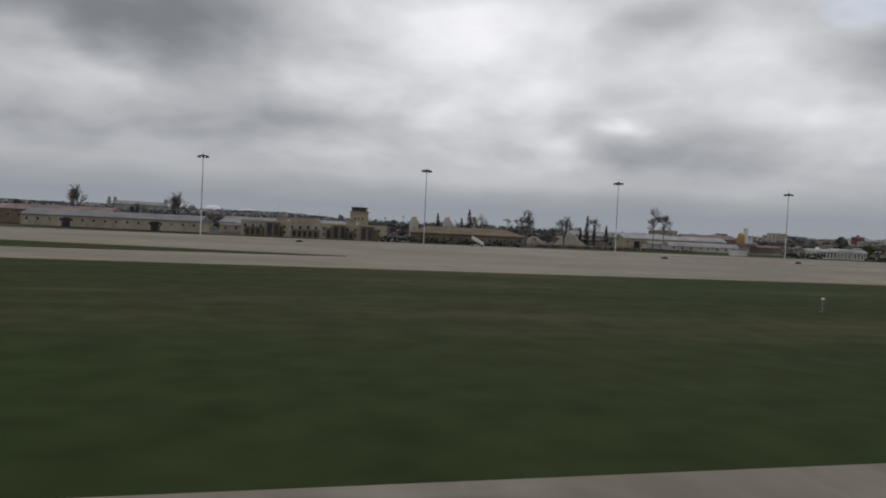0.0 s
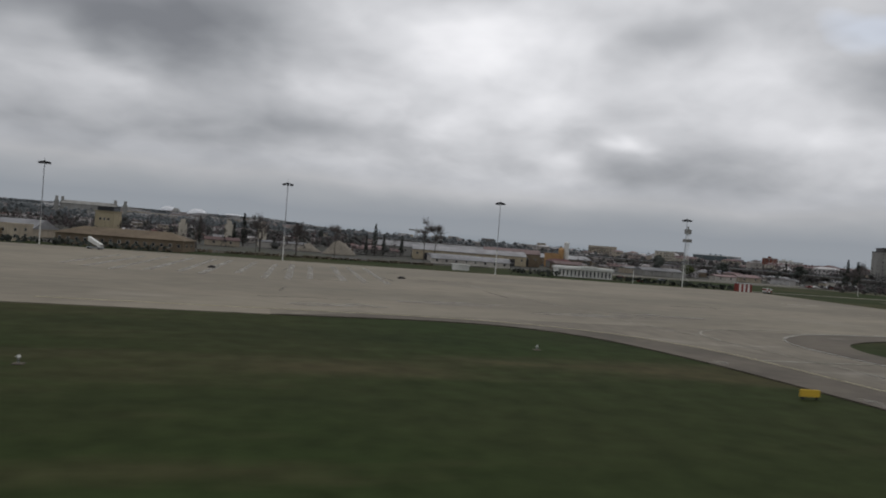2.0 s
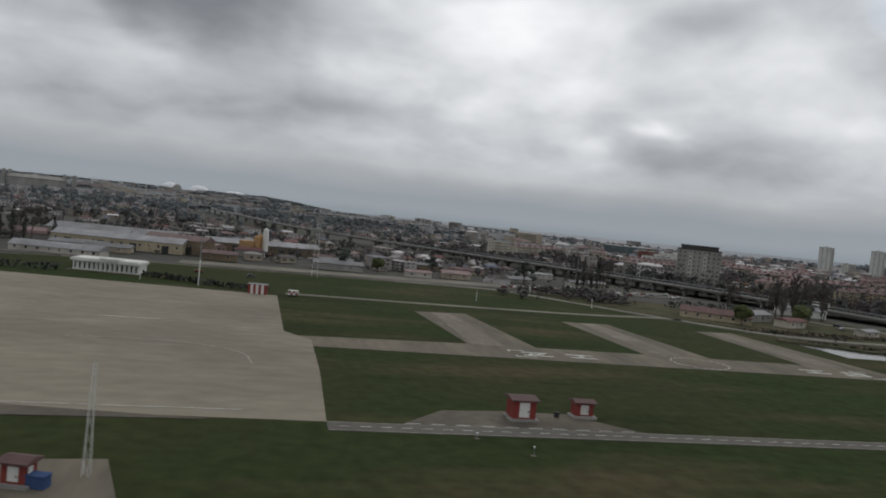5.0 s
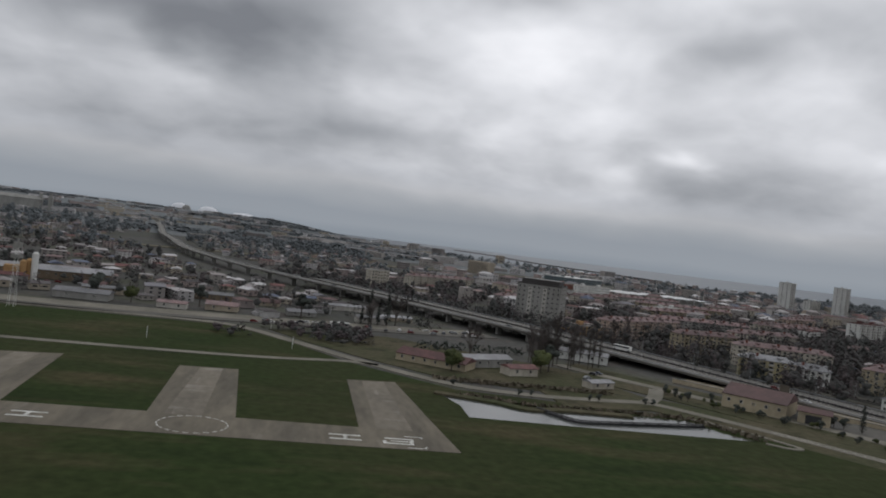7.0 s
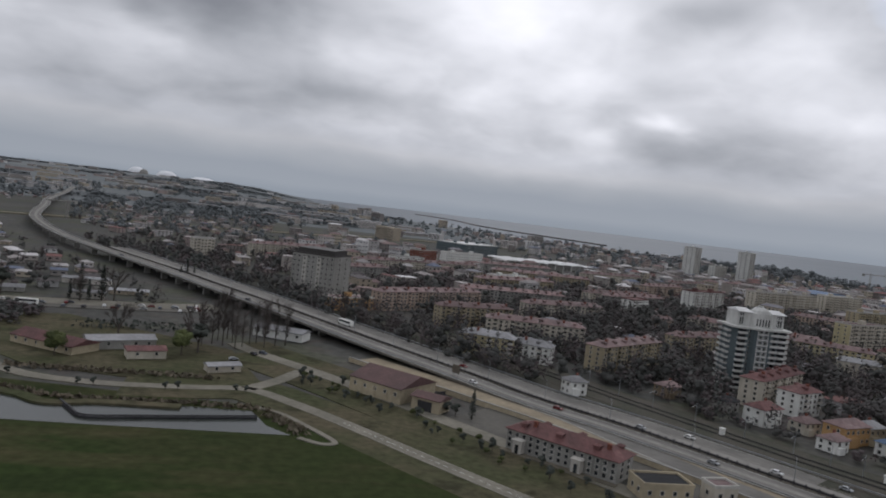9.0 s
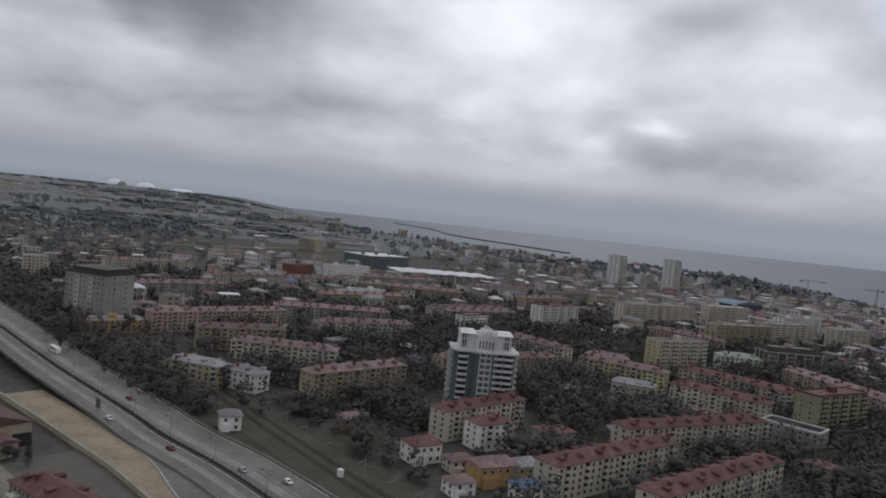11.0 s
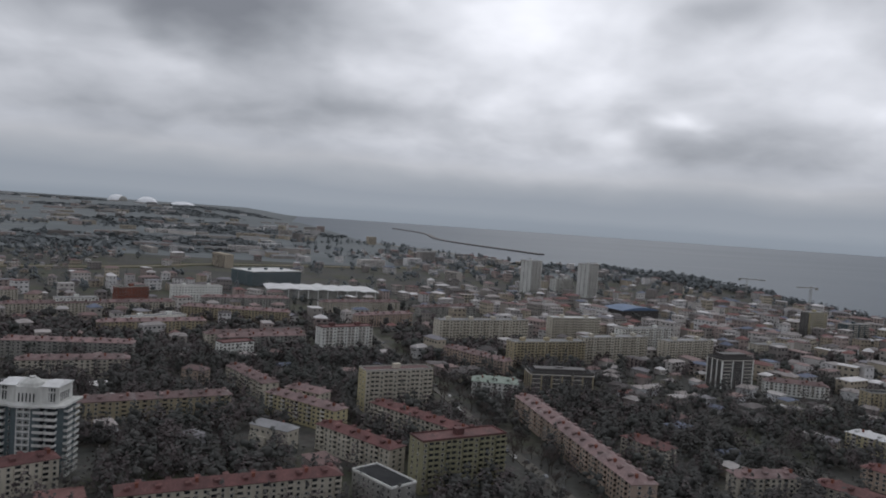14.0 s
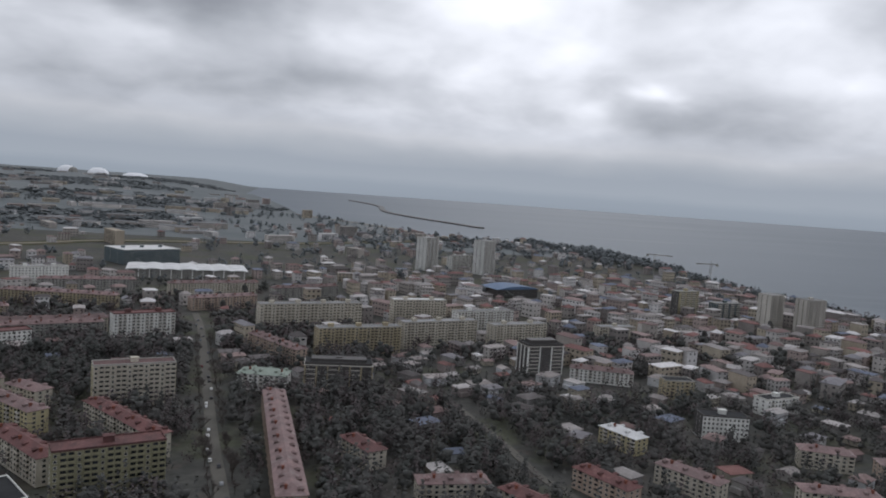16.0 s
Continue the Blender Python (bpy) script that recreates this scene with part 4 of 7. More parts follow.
def block(a, b, h, depth, floors, wall, roof, label, style="hip", fine=False, balconies=True, name="apartment_block", category="apartment block", bay=1.75, end_wall=None,
          group="", chimneys=True, trim="frame"):
    """A long building whose front runs from a to b (left to right as the camera meets it); depth goes away from the camera."""
    a, b = np.array(a, float), np.array(b, float)
    L = float(np.linalg.norm(b - a))
    ang = math.degrees(math.atan2(*(b - a)[::-1]))
    ob = thing(name, label, category, a[0], a[1], 0, ang, group)
    mid = (a + b) / 2 + np.array([-(b - a)[1], (b - a)[0]]) / L * depth / 2
    for i in range(int(L / 4) + 1):
        q = a + (b - a) * i / max(1, int(L / 4)) + np.array([-(b - a)[1], (b - a)[0]]) / L * depth / 2
        take(q[0], q[1], depth / 2 + 0.2)
    s = Shape()
    fh = (h - 0.5) / floors
    rings = [(0, 0.06), (0.3, 0.06), (0.3, 0)]
    for i in range(1, floors):
        z = 0.35 + i * fh
        rings += [(z - 0.05, 0), (z - 0.05, 0.035), (z + 0.03, 0.035), (z + 0.03, 0)]
    rings.append((h, 0))
    s.banded(0, L, 0, depth, rings)
    part("wall", s, M[wall], ob)
    if end_wall:
        for e0, e1 in ((-0.09, -0.03), (L + 0.03, L + 0.09)):
            s = Shape()
            s.box(e0, e1, 0, depth, 0.3, h - 0.05)
            part("end_wall", s, M[end_wall], ob)
    if style == "hip":
        s = Shape()
        s.hip(-0.35, L + 0.35, -0.35, depth + 0.35, h, min(1.7, 0.26 * depth))
        part("roof", s, M[roof], ob)
        n = max(1, int(L / 5))
        ch = Shape()
        ch.box(-0.28, 0.28, -0.28, 0.28, -0.6, 0.75)
        ch.box(-0.36, 0.36, -0.36, 0.36, 0.75, 0.87)
        cm = ch.mesh("chimney", [M["brick"]])
        dm = Shape()
        dm.hip(-0.6, 0.6, -0.7, 0.7, 0.35, 0.45)
        dm.box(-0.45, 0.45, -0.6, 0.7, -0.5, 0.35)
        dmm = dm.mesh("dormer", [M[roof]])
        for i in range(n if chimneys else 0):
            x = (i + 0.5) * L / n
            if i % 2 == 0:
                part("chimney", cm, None, ob, at=pose(x + 0.9, depth * 0.3, h + min(1.7, 0.26 * depth) * 0.6))
            part("dormer", dmm, None, ob, at=pose(x - 0.8, depth * 0.22, h + min(1.7, 0.26 * depth) * 0.5))
            part("dormer", dmm, None, ob, at=pose(x + 1.4, depth * 0.8, h + min(1.7, 0.26 * depth) * 0.45, 0, 0, 180))
    else:
        s = Shape()
        s.box(0.12, L - 0.12, 0.12, depth - 0.12, h - 0.02, h + 0.1)
        part("roof", s, M[roof], ob)
        s = Shape()
        for q in ((-0.08, L + 0.08, -0.08, 0.12), (-0.08, L + 0.08, depth - 0.12, depth + 0.08), (-0.08, 0.12, 0.12, depth - 0.12), (L - 0.12, L + 0.08, 0.12, depth - 0.12)):
            s.box(*q, h - 0.05, h + 0.42)
        part("parapet", s, M[trim], ob)
        if L > 14:
            hut = Shape()
            hut.box(-1.1, 1.1, -0.9, 0.9, 0, 1.3)
            hut.box(-1.25, 1.25, -1.05, 1.05, 1.3, 1.42)
            hm = hut.mesh("roof_hut", [M[roof if roof == "roof_red" else wall]])
            for i in range(max(1, int(L / 12))):
                part("roof_hut", hm, None, ob, at=pose((i + 0.5) * L / max(1, int(L / 12)), depth * 0.55, h + 0.1))
    n = max(2, round(L / bay))
    bw = L / n
    joined = Shape()
    bm_ = balcony_mesh(wall if wall != "dark_wall" else "grey_wall")
    bj = Shape()
    for f in range(floors):
        zc = 0.35 + (f + 0.52) * fh
        for i in range(n):
            x = (i + 0.5) * bw
            if balconies and f > 0 and (i % 3 != 0 if floors > 6 else i % 3 == 1):
                m = pose(x, -0.03, zc - 0.42)
                if fine:
                    part("balcony", bm_, None, ob, at=m)
                else:
                    put(bj, BALC, m)
            else:
                m = pose(x, -0.002, zc)
                if fine:
                    part("window", WIN_MESH, None, ob, at=m)
                else:
                    put(joined, LITE, m)
        for y in ((depth * 0.3, depth * 0.7) if depth > 4 else (depth * 0.5,)):
            e = 0.092 if end_wall else 0.002
            for x, rz in ((-e, -90), (L + e, 90)):
                m = pose(x, y, zc, 0, 0, rz)
                if fine and x < 0:
                    part("window", WIN_MESH, None, ob, at=m)
                else:
                    put(joined, LITE, m)
    if joined.v:
        tagged(part("glazing", joined, [M["frame"], M["glass"]], ob), kind="stuff")
    if bj.v:
        tagged(part("balcony_tier", bj, [M[wall if wall in OWN_BALCONY else "grey_wall" if wall == "dark_wall" else "pale"], M["glass"]], ob), kind="stuff")
    return ob


# old terminal, tower and sheds behind the apron
block((-2.5, 173), (28.5, 164.5), 3.1, 9, 2, "dun_wall", "brown_wall", "dun plastered old terminal with flat roof", "flat", True, False, "terminal", "terminal", trim="dun_wall")
block((8, 171), (14, 169.4), 4.0, 5, 3, "dun_wall", "roof_grey", "dun stair block on the old terminal", "flat", True, False, "terminal_stair_tower", "building", trim="dun_wall")
for x, y in ((4.6, 170.2), (19, 166.4), (25, 164.8)):
    s = Shape()
    s.box(-1.4, 1.4, -0.7, 0.2, 0, 3.0, 0)
    s.box(-1.6, 1.6, -0.9, 0.3, 3.0, 3.2, 0)
    for i in (-0.75, 0.75):
        s.box(i - 0.45, i + 0.45, -0.74, -0.7, 0.3, 2.7, 1)
    single("terminal_porch", s, [M["brown_wall"], M["glass"]], "brown glazed porch on the cream terminal", "porch", m=pose(x, y, 0, 0, 0, -15))


ta, tb = np.array((-2.5, 173.0)), np.array((28.5, 164.5))
for t0, t1, hh in ((0.03, 0.16, 1.9), (0.22, 0.30, 2.2), (0.36, 0.55, 1.8), (0.60, 0.66, 2.3), (0.72, 0.80, 1.9), (0.86, 0.97, 2.4)):
    p, q = ta + (tb - ta) * t0, ta + (tb - ta) * t1
    w = float(np.linalg.norm(q - p))
    s = Shape()
    s.box(0, w, -0.5, -0.1, 0, hh, 0)
    s.box(-0.1, w + 0.1, -0.6, -0.1, hh, hh + 0.15, 0)
    for k in range(max(1, int(w / 1.2))):
        s.box(0.25 + k * 1.2, 0.95 + k * 1.2, -0.54, -0.5, 0.3, hh - 0.3, 1)
    single("terminal_arcade", s, [M["brown_wall"], M["glass"]], "dark brown glazed arcade along the terminal", "arcade", m=pose(p[0], p[1], 0, 0, 0, -15.3))


def control_tower(x, y):
    ob = thing("control_tower", "square cream control tower with dark glazed cab", "control tower", x, y, 0, -12)
    s = Shape()
    s.box(-2.8, 2.8, -2.8, 2.8, 0, 7.6)
    s.box(-3.1, 3.1, -3.1, 3.1, 7.6, 7.8)
    part("shaft", s, M["ochre_wall"], ob)
    s = Shape()
    s.prism([(-2.4, -2.4), (2.4, -2.4), (2.4, 2.4), (-2.4, 2.4)], 7.8, 8.9)
    cab = part("cab", s, M["glass"], ob)
    s = Shape()
    s.box(-2.6, 2.6, -2.6, 2.6, 8.9, 9.1)
    part("cab_roof", s, M["dark"], cab)
    s = Shape()
    s.tube((0.6, 0, 9.0), (0.6, 0, 10.4), 0.05, 0.02, 5)
    s.tube((-0.9, 0.4, 9.0), (-0.9, 0.4, 9.9), 0.04, 0.02, 5)
    part("antenna", s, M["dark"], ob)
    for i in (-1, 0, 1):
        part("window", WIN_MESH, None, ob, at=pose(i * 1.2, -2.802, 5.4))


control_tower(33.6, 240)
block((36, 170), (62, 164), 2.3, 8, 1, "brown_wall", "brown_wall", "low brown airport building with long roof", "hip", True, False, "service_building", "building", chimneys=False)
for x, y, h in ((68, 258, 6.5), (79, 262, 7.2), (54, 250, 6.0)):
    s = Shape()
    s.box(-1.2, 1.2, -1.2, 1.2, 0, h)
    s.box(-0.7, 0.7, -0.7, 0.7, h, h + 1.1)
    single("silo_tower", s, M["cream"], "pale concrete silo tower behind the apron", "silo", m=pose(x, y, 0, 0, 0, 12))


def shed(a, b, h, depth, wall, roof, label, arch=0.0, doors=0, name="warehouse"):
    a, b = np.array(a, float), np.array(b, float)
    L = float(np.linalg.norm(b - a))
    ob = thing(name, label, "warehouse", a[0], a[1], 0, math.degrees(math.atan2(*(b - a)[::-1])))
    for i in range(int(L / 4) + 2):
        q = a + (b - a) * i / max(1, int(L / 4) + 1) + np.array([-(b - a)[1], (b - a)[0]]) / L * depth / 2
        take(q[0], q[1], depth / 2 + 1)
    s = Shape()
    s.box(0, L, 0, depth, 0, h)
    for i in range(int(L / 3) + 1):
        s.box(i * L / int(L / 3) - 0.12, i * L / int(L / 3) + 0.12, -0.1, 0.0, 0, h)
    part("wall", s, M[wall], ob)
    s = Shape()
    rise = arch or 0.16 * depth
    pr = [(-0.3, h)] + [(depth * t, h + rise * math.sin(math.pi * t) ** (0.7 if arch else 1.0)) for t in np.linspace(0, 1, 9 if arch else 3)][1:-1] + [(depth + 0.3, h)]
    n = len(pr)
    for i in range(n - 1):
        (y0, z0), (y1, z1) = pr[i], pr[i + 1]
        s.poly([(-0.3, y0, z0), (L + 0.3, y0, z0), (L + 0.3, y1, z1), (-0.3, y1, z1)])
        s.poly([(-0.3, y0, z0 - 0.12), (-0.3, y1, z1 - 0.12), (L + 0.3, y1, z1 - 0.12), (L + 0.3, y0, z0 - 0.12)])
    for x in (-0.3, L + 0.3):
        s.poly([(x, y, z) for y, z in pr] if x > 0 else [(x, y, z) for y, z in pr[::-1]])
    s.poly([(-0.3, -0.3, h - 0.12), (L + 0.3, -0.3, h - 0.12), (L + 0.3, -0.3, h), (-0.3, -0.3, h)])
    part("roof", s, M[roof], ob)
    dm = Shape()
    dm.box(-1.0, 1.0, -0.08, 0.0, 0, min(2.2, h * 0.8))
    me = dm.mesh("door", [M["dark"]])
    for i in range(doors):
        part("door", me, None, ob, at=pose((i + 0.5) * L / doors, -0.02, 0))
    nw = max(2, int(L / 2.5)) if name != "low_shed" else 2
    for i in range(nw):
        part("window", WIN_MESH, None, ob, at=pose((i + 0.5) * L / nw, -0.004, h * 0.6))
    return ob


shed((118, 262), (158, 256), 3.4, 11, "grey_wall", "roof_grey", "long grey warehouse with pale roof", doors=3)
shed((127, 236), (164, 230), 3.2, 9, "tan_wall", "roof_grey", "long tan warehouse with grey roof", doors=4)
shed((126, 205), (148, 201), 1.5, 6, "pale", "roof_grey", "pale rounded store behind the apron", arch=1.2)
shed((152, 238), (170, 233), 4.2, 9, "brown_wall", "roof_pink", "brown workshop with pitched roof", doors=2)
shed((168, 262), (206, 268), 3.0, 9, "brown_wall", "roof_grey", "long shed with grey roof", doors=2)
shed((-52, 190), (-12, 181), 2.6, 8, "dun_wall", "roof_grey", "long low dun hall with grey roof", doors=2)
shed((-74, 204), (-34, 196), 3.6, 8, "brown_wall", "roof_pink", "long brown hall with faded roof", doors=2)
shed((-8, 196), (26, 190), 2.0, 14, "dun_wall", "roof_grey", "dun hall with many low gables", doors=2)
for i in range(7):
    s = Shape()
    s.hip(-2.3, 2.3, 0, 14, 2.5, 1.1, inset=0.1)
    single("gable_roof", s, M["roof_grey"], "low grey gable roof on the hall", "roof", m=pose(-6.5 + i * 4.9, 196.5 - i * 0.87, 0, 0, 0, -10))


def pavilion(a, b, h):
    a, b = np.array(a), np.array(b)
    L = float(np.linalg.norm(b - a))
    ob = thing("pavilion", "white colonnaded pavilion beside the apron", "pavilion", a[0], a[1], 0, math.degrees(math.atan2(*(b - a)[::-1])))
    s = Shape()
    s.box(0, L, 0.5, 5.5, 0, h - 0.5)
    part("wall", s, M["white"], ob)
    s = Shape()
    s.box(-0.3, L + 0.3, -0.3, 5.8, h - 0.5, h)
    s.box(0.0, L, 0.0, 5.5, h, h + 0.18)
    s.box(L * 0.42, L * 0.72, -0.5, 3.0, h, h + 0.45)
    part("entablature", s, M["white"], ob)
    c = Shape()
    c.tube((0, 0, 0), (0, 0, h - 0.5), 0.2, 0.17, 8)
    me = c.mesh("column", [M["white"]])
    n = 15
    for i in range(6, 11):
        part("column", me, None, ob, at=pose(i * L / (n - 1), 0, 0))
    d = Shape()
    d.box(-0.16, 0.16, -0.04, 0, -0.6, 0.75)
    dm = d.mesh("window", [M["glass"]])
    for i in range(n - 1):
        part("window", dm, None, ob, at=pose((i + 0.5) * L / (n - 1), 0.497, 1.0))
    s = Shape()
    s.box(-0.8, L + 0.8, -1.2, 0.1, 0, 0.12)
    part("step", s, M["pad"], ob)


pavilion((149.7, 169.5), (163.2, 167.2), 2.5)
s = Shape()
s.box(0, 4, 0, 2, 0, 1.2)
s.box(-0.2, 4.2, -0.2, 2.2, 1.2, 1.35)
single("kiosk", s, M["white"], "small white kiosk beside the apron", "kiosk", m=pose(122.3, 168.5, 0, 0, 0, -10))


def hedge(line, w, h, label, material="leaf", category="hedge"):
    r = random.Random(int(line[0][0]))
    s = Shape()
    for a, b in zip(line[:-1], line[1:]):
        for i in range(int(np.linalg.norm(b[:2] - a[:2]) * 9)):
            t = r.random()
            c = a + (b - a) * t
            x, y, z = c[0] + r.uniform(-w, w), c[1] + r.uniform(-w, w), h * r.random() ** 0.7
            u, v = [Vector((r.uniform(-1, 1), r.uniform(-1, 1), r.uniform(-1, 1))).normalized() * 0.33 for _ in (0, 1)]
            p = Vector((x, y, z))
            s.poly([p - u - v, p + u - v, p + u + v, p - u + v])
    single(category, s, M[material], label, category, "stuff")


for pts, w, h in (([(136, 165), (148, 165.5)], 0.8, 1.3), ([(164.5, 167), (182, 158), (190, 155)], 0.8, 1.0), ([(28, 163), (60, 161)], 0.7, 1.1), ([(300, 190), (330, 196)], 2.0, 1.8)):
    hedge(smooth_line(pts, 6), w, h, "dark clipped evergreen hedge")
# reeds round the pond; the first two rows stand in for brown fence lines
for pts, w, h in (([(60, 174), (122, 186)], 0.8, 0.35), ([(297, 150), (335, 149)], 1.0, 0.6), ([(300, 136), (306, 134), (312, 131.6), (330, 131.8), (343, 131)], 0.7, 0.45), ([(344, 130), (347.5, 124), (351, 118)], 1.3, 0.6)):
    hedge(smooth_line(pts, 6), w, h, "low row of dry brown reed tufts", "reed", "reeds")
kerb_line = smooth_line([(343.5, 131.5), (347.5, 128.5), (351.5, 122.5), (355.5, 115.5), (353.5, 114.2), (350, 116.6)], 6)
single("pond_kerb", ribbon(kerb_line, -0.5, 0.5, -0.1, 0.16), M["track"], "pale concrete kerb round the end of the pond", "kerb", "structure")


def striped_box(x, y, w, d, h, rz, n, label):
    ob = thing("equipment_shelter", label, "shelter", x, y, 0, rz)
    for i in range(n):
        s = Shape()
        s.box(-w / 2 + i * w / n, -w / 2 + (i + 1) * w / n, -d / 2, d / 2, 0, h)
        part("panel", s, M["red" if i % 2 == 0 else "white"], ob)
    s = Shape()
    s.box(-w / 2 - 0.1, w / 2 + 0.1, -d / 2 - 0.1, d / 2 + 0.1, h, h + 0.12)
    part("roof", s, M["roof_grey"], ob)


striped_box(188.5, 150.5, 3.6, 1.4, 1.9, -10, 7, "red and white striped shelter beside the apron")


def checker_cart(x, y):
    ob = thing("checkered_cabin", "white cabin with red checks on wheels", "cabin", x, y, 0, -8)
    for i in range(4):
        for j in range(2):
            s = Shape()
            s.box(-0.9 + i * 0.45, -0.45 + i * 0.45, -0.5, 0.5, 0.3 + j * 0.4, 0.7 + j * 0.4)
            part("panel", s, M["red" if (i + j) % 2 else "white"], ob)
    s = Shape()
    s.box(-1.0, 1.0, -0.6, 0.6, 1.1, 1.2)
    part("roof", s, M["white"], ob)
    for i in (-0.6, 0.6):
        s = Shape()
        s.tube((i, -0.55, 0.2), (i, 0.55, 0.2), 0.2, 0.2, 10)
        part("wheel", s, M["tyre"], ob)


checker_cart(195.4, 150.8)


def red_hut(x, y, w, d, h, rz, label):
    ob = thing("equipment_hut", label, "hut", x, y, 0, rz)
    s = Shape()
    s.box(-w / 2, w / 2, -d / 2, d / 2, 0.25, h)
    part("wall", s, M["red"], ob)
    s = Shape()
    s.box(-w * 0.22, w * 0.22, -d / 2 - 0.04, -d / 2, 0.4, h - 0.15)
    door = part("door", s, M["white"], ob, "white panel door")
    s = Shape()
    s.box(w * 0.14, w * 0.18, -d / 2 - 0.08, -d / 2 - 0.04, h * 0.45, h * 0.55)
    part("handle", s, M["dark"], door)
    s = Shape()
    s.box(w / 2, w / 2 + 0.03, -d * 0.3, d * 0.1, 0.4, h - 0.2)
    part("panel", s, M["white"], ob)
    s = Shape()
    s.hip(-w / 2 - 0.25, w / 2 + 0.25, -d / 2 - 0.3, d / 2 + 0.3, h, 0.35, inset=0.05)
    part("roof", s, M["roof_mauve"], ob)
    s = Shape()
    s.box(-w / 2 - 0.3, w / 2 + 0.3, -d / 2 - 0.35, d / 2, 0.0, 0.25)
    part("plinth", s, M["grey_wall"], ob)
    return ob


red_hut(215.7, 68.0, 2.3, 2.0, 1.95, 0, "red and white equipment hut with grey roof")
red_hut(222.7, 69.6, 1.9, 1.3, 1.5, 0, "small red hut with overhanging roof")
red_hut(177.8, 48.9, 1.5, 1.2, 1.45, -14, "red hut with white stripes beside a lattice mast")
s = Shape()
s.box(-0.35, 0.35, -0.3, 0.3, 0, 1.1)
s.box(-0.4, 0.4, -0.35, 0.35, 1.1, 1.17)
single("steel_cabinet", s, M["brick"], "small dark red steel cabinet on concrete", "cabinet", m=pose(173.8, 50.9, 0))
s = Shape()
s.box(-0.6, 0.6, -0.4, 0.4, 0, 0.8)
s.box(-0.65, 0.65, -0.45, 0.45, 0.8, 0.86)
single("generator", s, M["blue"], "blue generator box beside the red hut", "generator", m=pose(179.0, 48.4, 0, 0, 0, -14))
s = Shape()
s.box(-0.2, 0.2, -0.2, 0.2, 0, 0.5)
s.box(-0.22, 0.22, -0.22, 0.22, 0.5, 0.55)
single("junction_box", s, M["dark"], "small dark junction box on asphalt", "box", m=pose(219.8, 69.0, 0))


def lattice_mast(x, y, h, w, label, bands=True, head=False, base=0.0):
    ob = thing("lattice_mast", label, "mast", x, y, base)
    n = max(5, int(h / (2.2 * w)))
    for i in range(n):
        z0, z1 = i * h / n, (i + 1) * h / n
        w0, w1 = w * (1 - 0.6 * i / n), w * (1 - 0.6 * (i + 1) / n)
        s = Shape()
        for sx, sy in ((1, 1), (1, -1), (-1, -1), (-1, 1)):
            s.tube((sx * w0 / 2, sy * w0 / 2, z0), (sx * w1 / 2, sy * w1 / 2, z1), 0.03 * w ** 0.5, 0.025 * w ** 0.5, 4)
        for (ax, ay), (bx, by) in (((1, 1), (1, -1)), ((1, -1), (-1, -1)), ((-1, -1), (-1, 1)), ((-1, 1), (1, 1))):
            s.tube((ax * w0 / 2, ay * w0 / 2, z0), (bx * w1 / 2, by * w1 / 2, z1), 0.018 * w ** 0.5, 0.018 * w ** 0.5, 4)
        part("section", s, M["red" if i % 2 and bands else "white"], ob)
    if head:
        s = Shape()
        s.tube((0, 0, h * 0.80), (0, 0, h * 0.86), w * 0.9, w * 0.9, 12)
        s.tube((0, 0, h * 0.97), (0, 0, h * 1.06), w * 0.7, w * 0.7, 12)
        s.tube((0, 0, h * 1.06), (0, 0, h * 1.12), w * 0.2, w * 0.15, 8)
        part("platform", s, M["grey_wall"], ob)
    return ob


lattice_mast(181.2, 50.4, 7.2, 0.45, "slim pale steel lattice mast", False)
lattice_mast(201.5, 195.4, 14.6, 1.5, "tall lattice beacon mast with round platforms", False, True)
lattice_mast(31, 949, 24, 2.0, "distant thin chimney mast", False, False, land_z(31, 949))


def marker(x, y, h, label):
    ob = thing("runway_marker", label, "marker", x, y, group="runway edge markers")
    s = Shape()
    s.tube((0, 0, 0), (0, 0, h), 0.035, 0.03, 6)
    part("post", s, M["metal"], ob)
    s = Shape()
    s.tube((0, 0, h), (0, 0, h + 0.12), 0.09, 0.06, 8)
    part("lamp", s, M["white"], ob)
    s = Shape()
    s.box(-0.22, 0.22, -0.22, 0.22, 0, 0.05)
    part("base", s, M["shoulder"], ob)


for x, y, h in ((156.4, 38.6, 1.1), (160.8, 41.6, 1.2), (170.2, 41.4, 0.8), (170.9, 39.2, 1.1), (30.3, 33.7, 0.7), (65.7, 34.8, 0.3), (66.6, 36.2, 0.3), (95.3, 46.4, 0.2), (213.2, 57, 0.7),
                (154, 61, 0.4), (209.5, 61, 0.5), (50, 48, 0.2)):
    marker(x, y, h, "small white edge light on a short post")
for x, y in ((23.0, 13.7),):
    s = Shape()
    s.box(-0.55, 0.55, -0.4, 0.4, 0, 0.05)
    s.box(-0.3, 0.3, -0.2, 0.2, 0.05, 0.09)
    single("drain_cover", s, M["pad"], "concrete drain cover in the grass", "drain cover", m=pose(x, y, 0))


def yellow_sign(x, y, rz):
    ob = thing("taxiway_sign", "yellow taxiway sign panel on short legs", "sign", x, y, 0, rz, "taxiway signs")
    s = Shape()
    s.box(-0.55, 0.55, -0.07, 0.07, 0.15, 0.52)
    part("panel", s, M["sign"], ob)
    for i in (-0.4, 0.4):
        s = Shape()
        s.box(i - 0.04, i + 0.04, -0.04, 0.04, 0, 0.15)
        part("leg", s, M["dark"], ob)


yellow_sign(105.3, 32.7, -6)
yellow_sign(130.9, 32.6, -6)


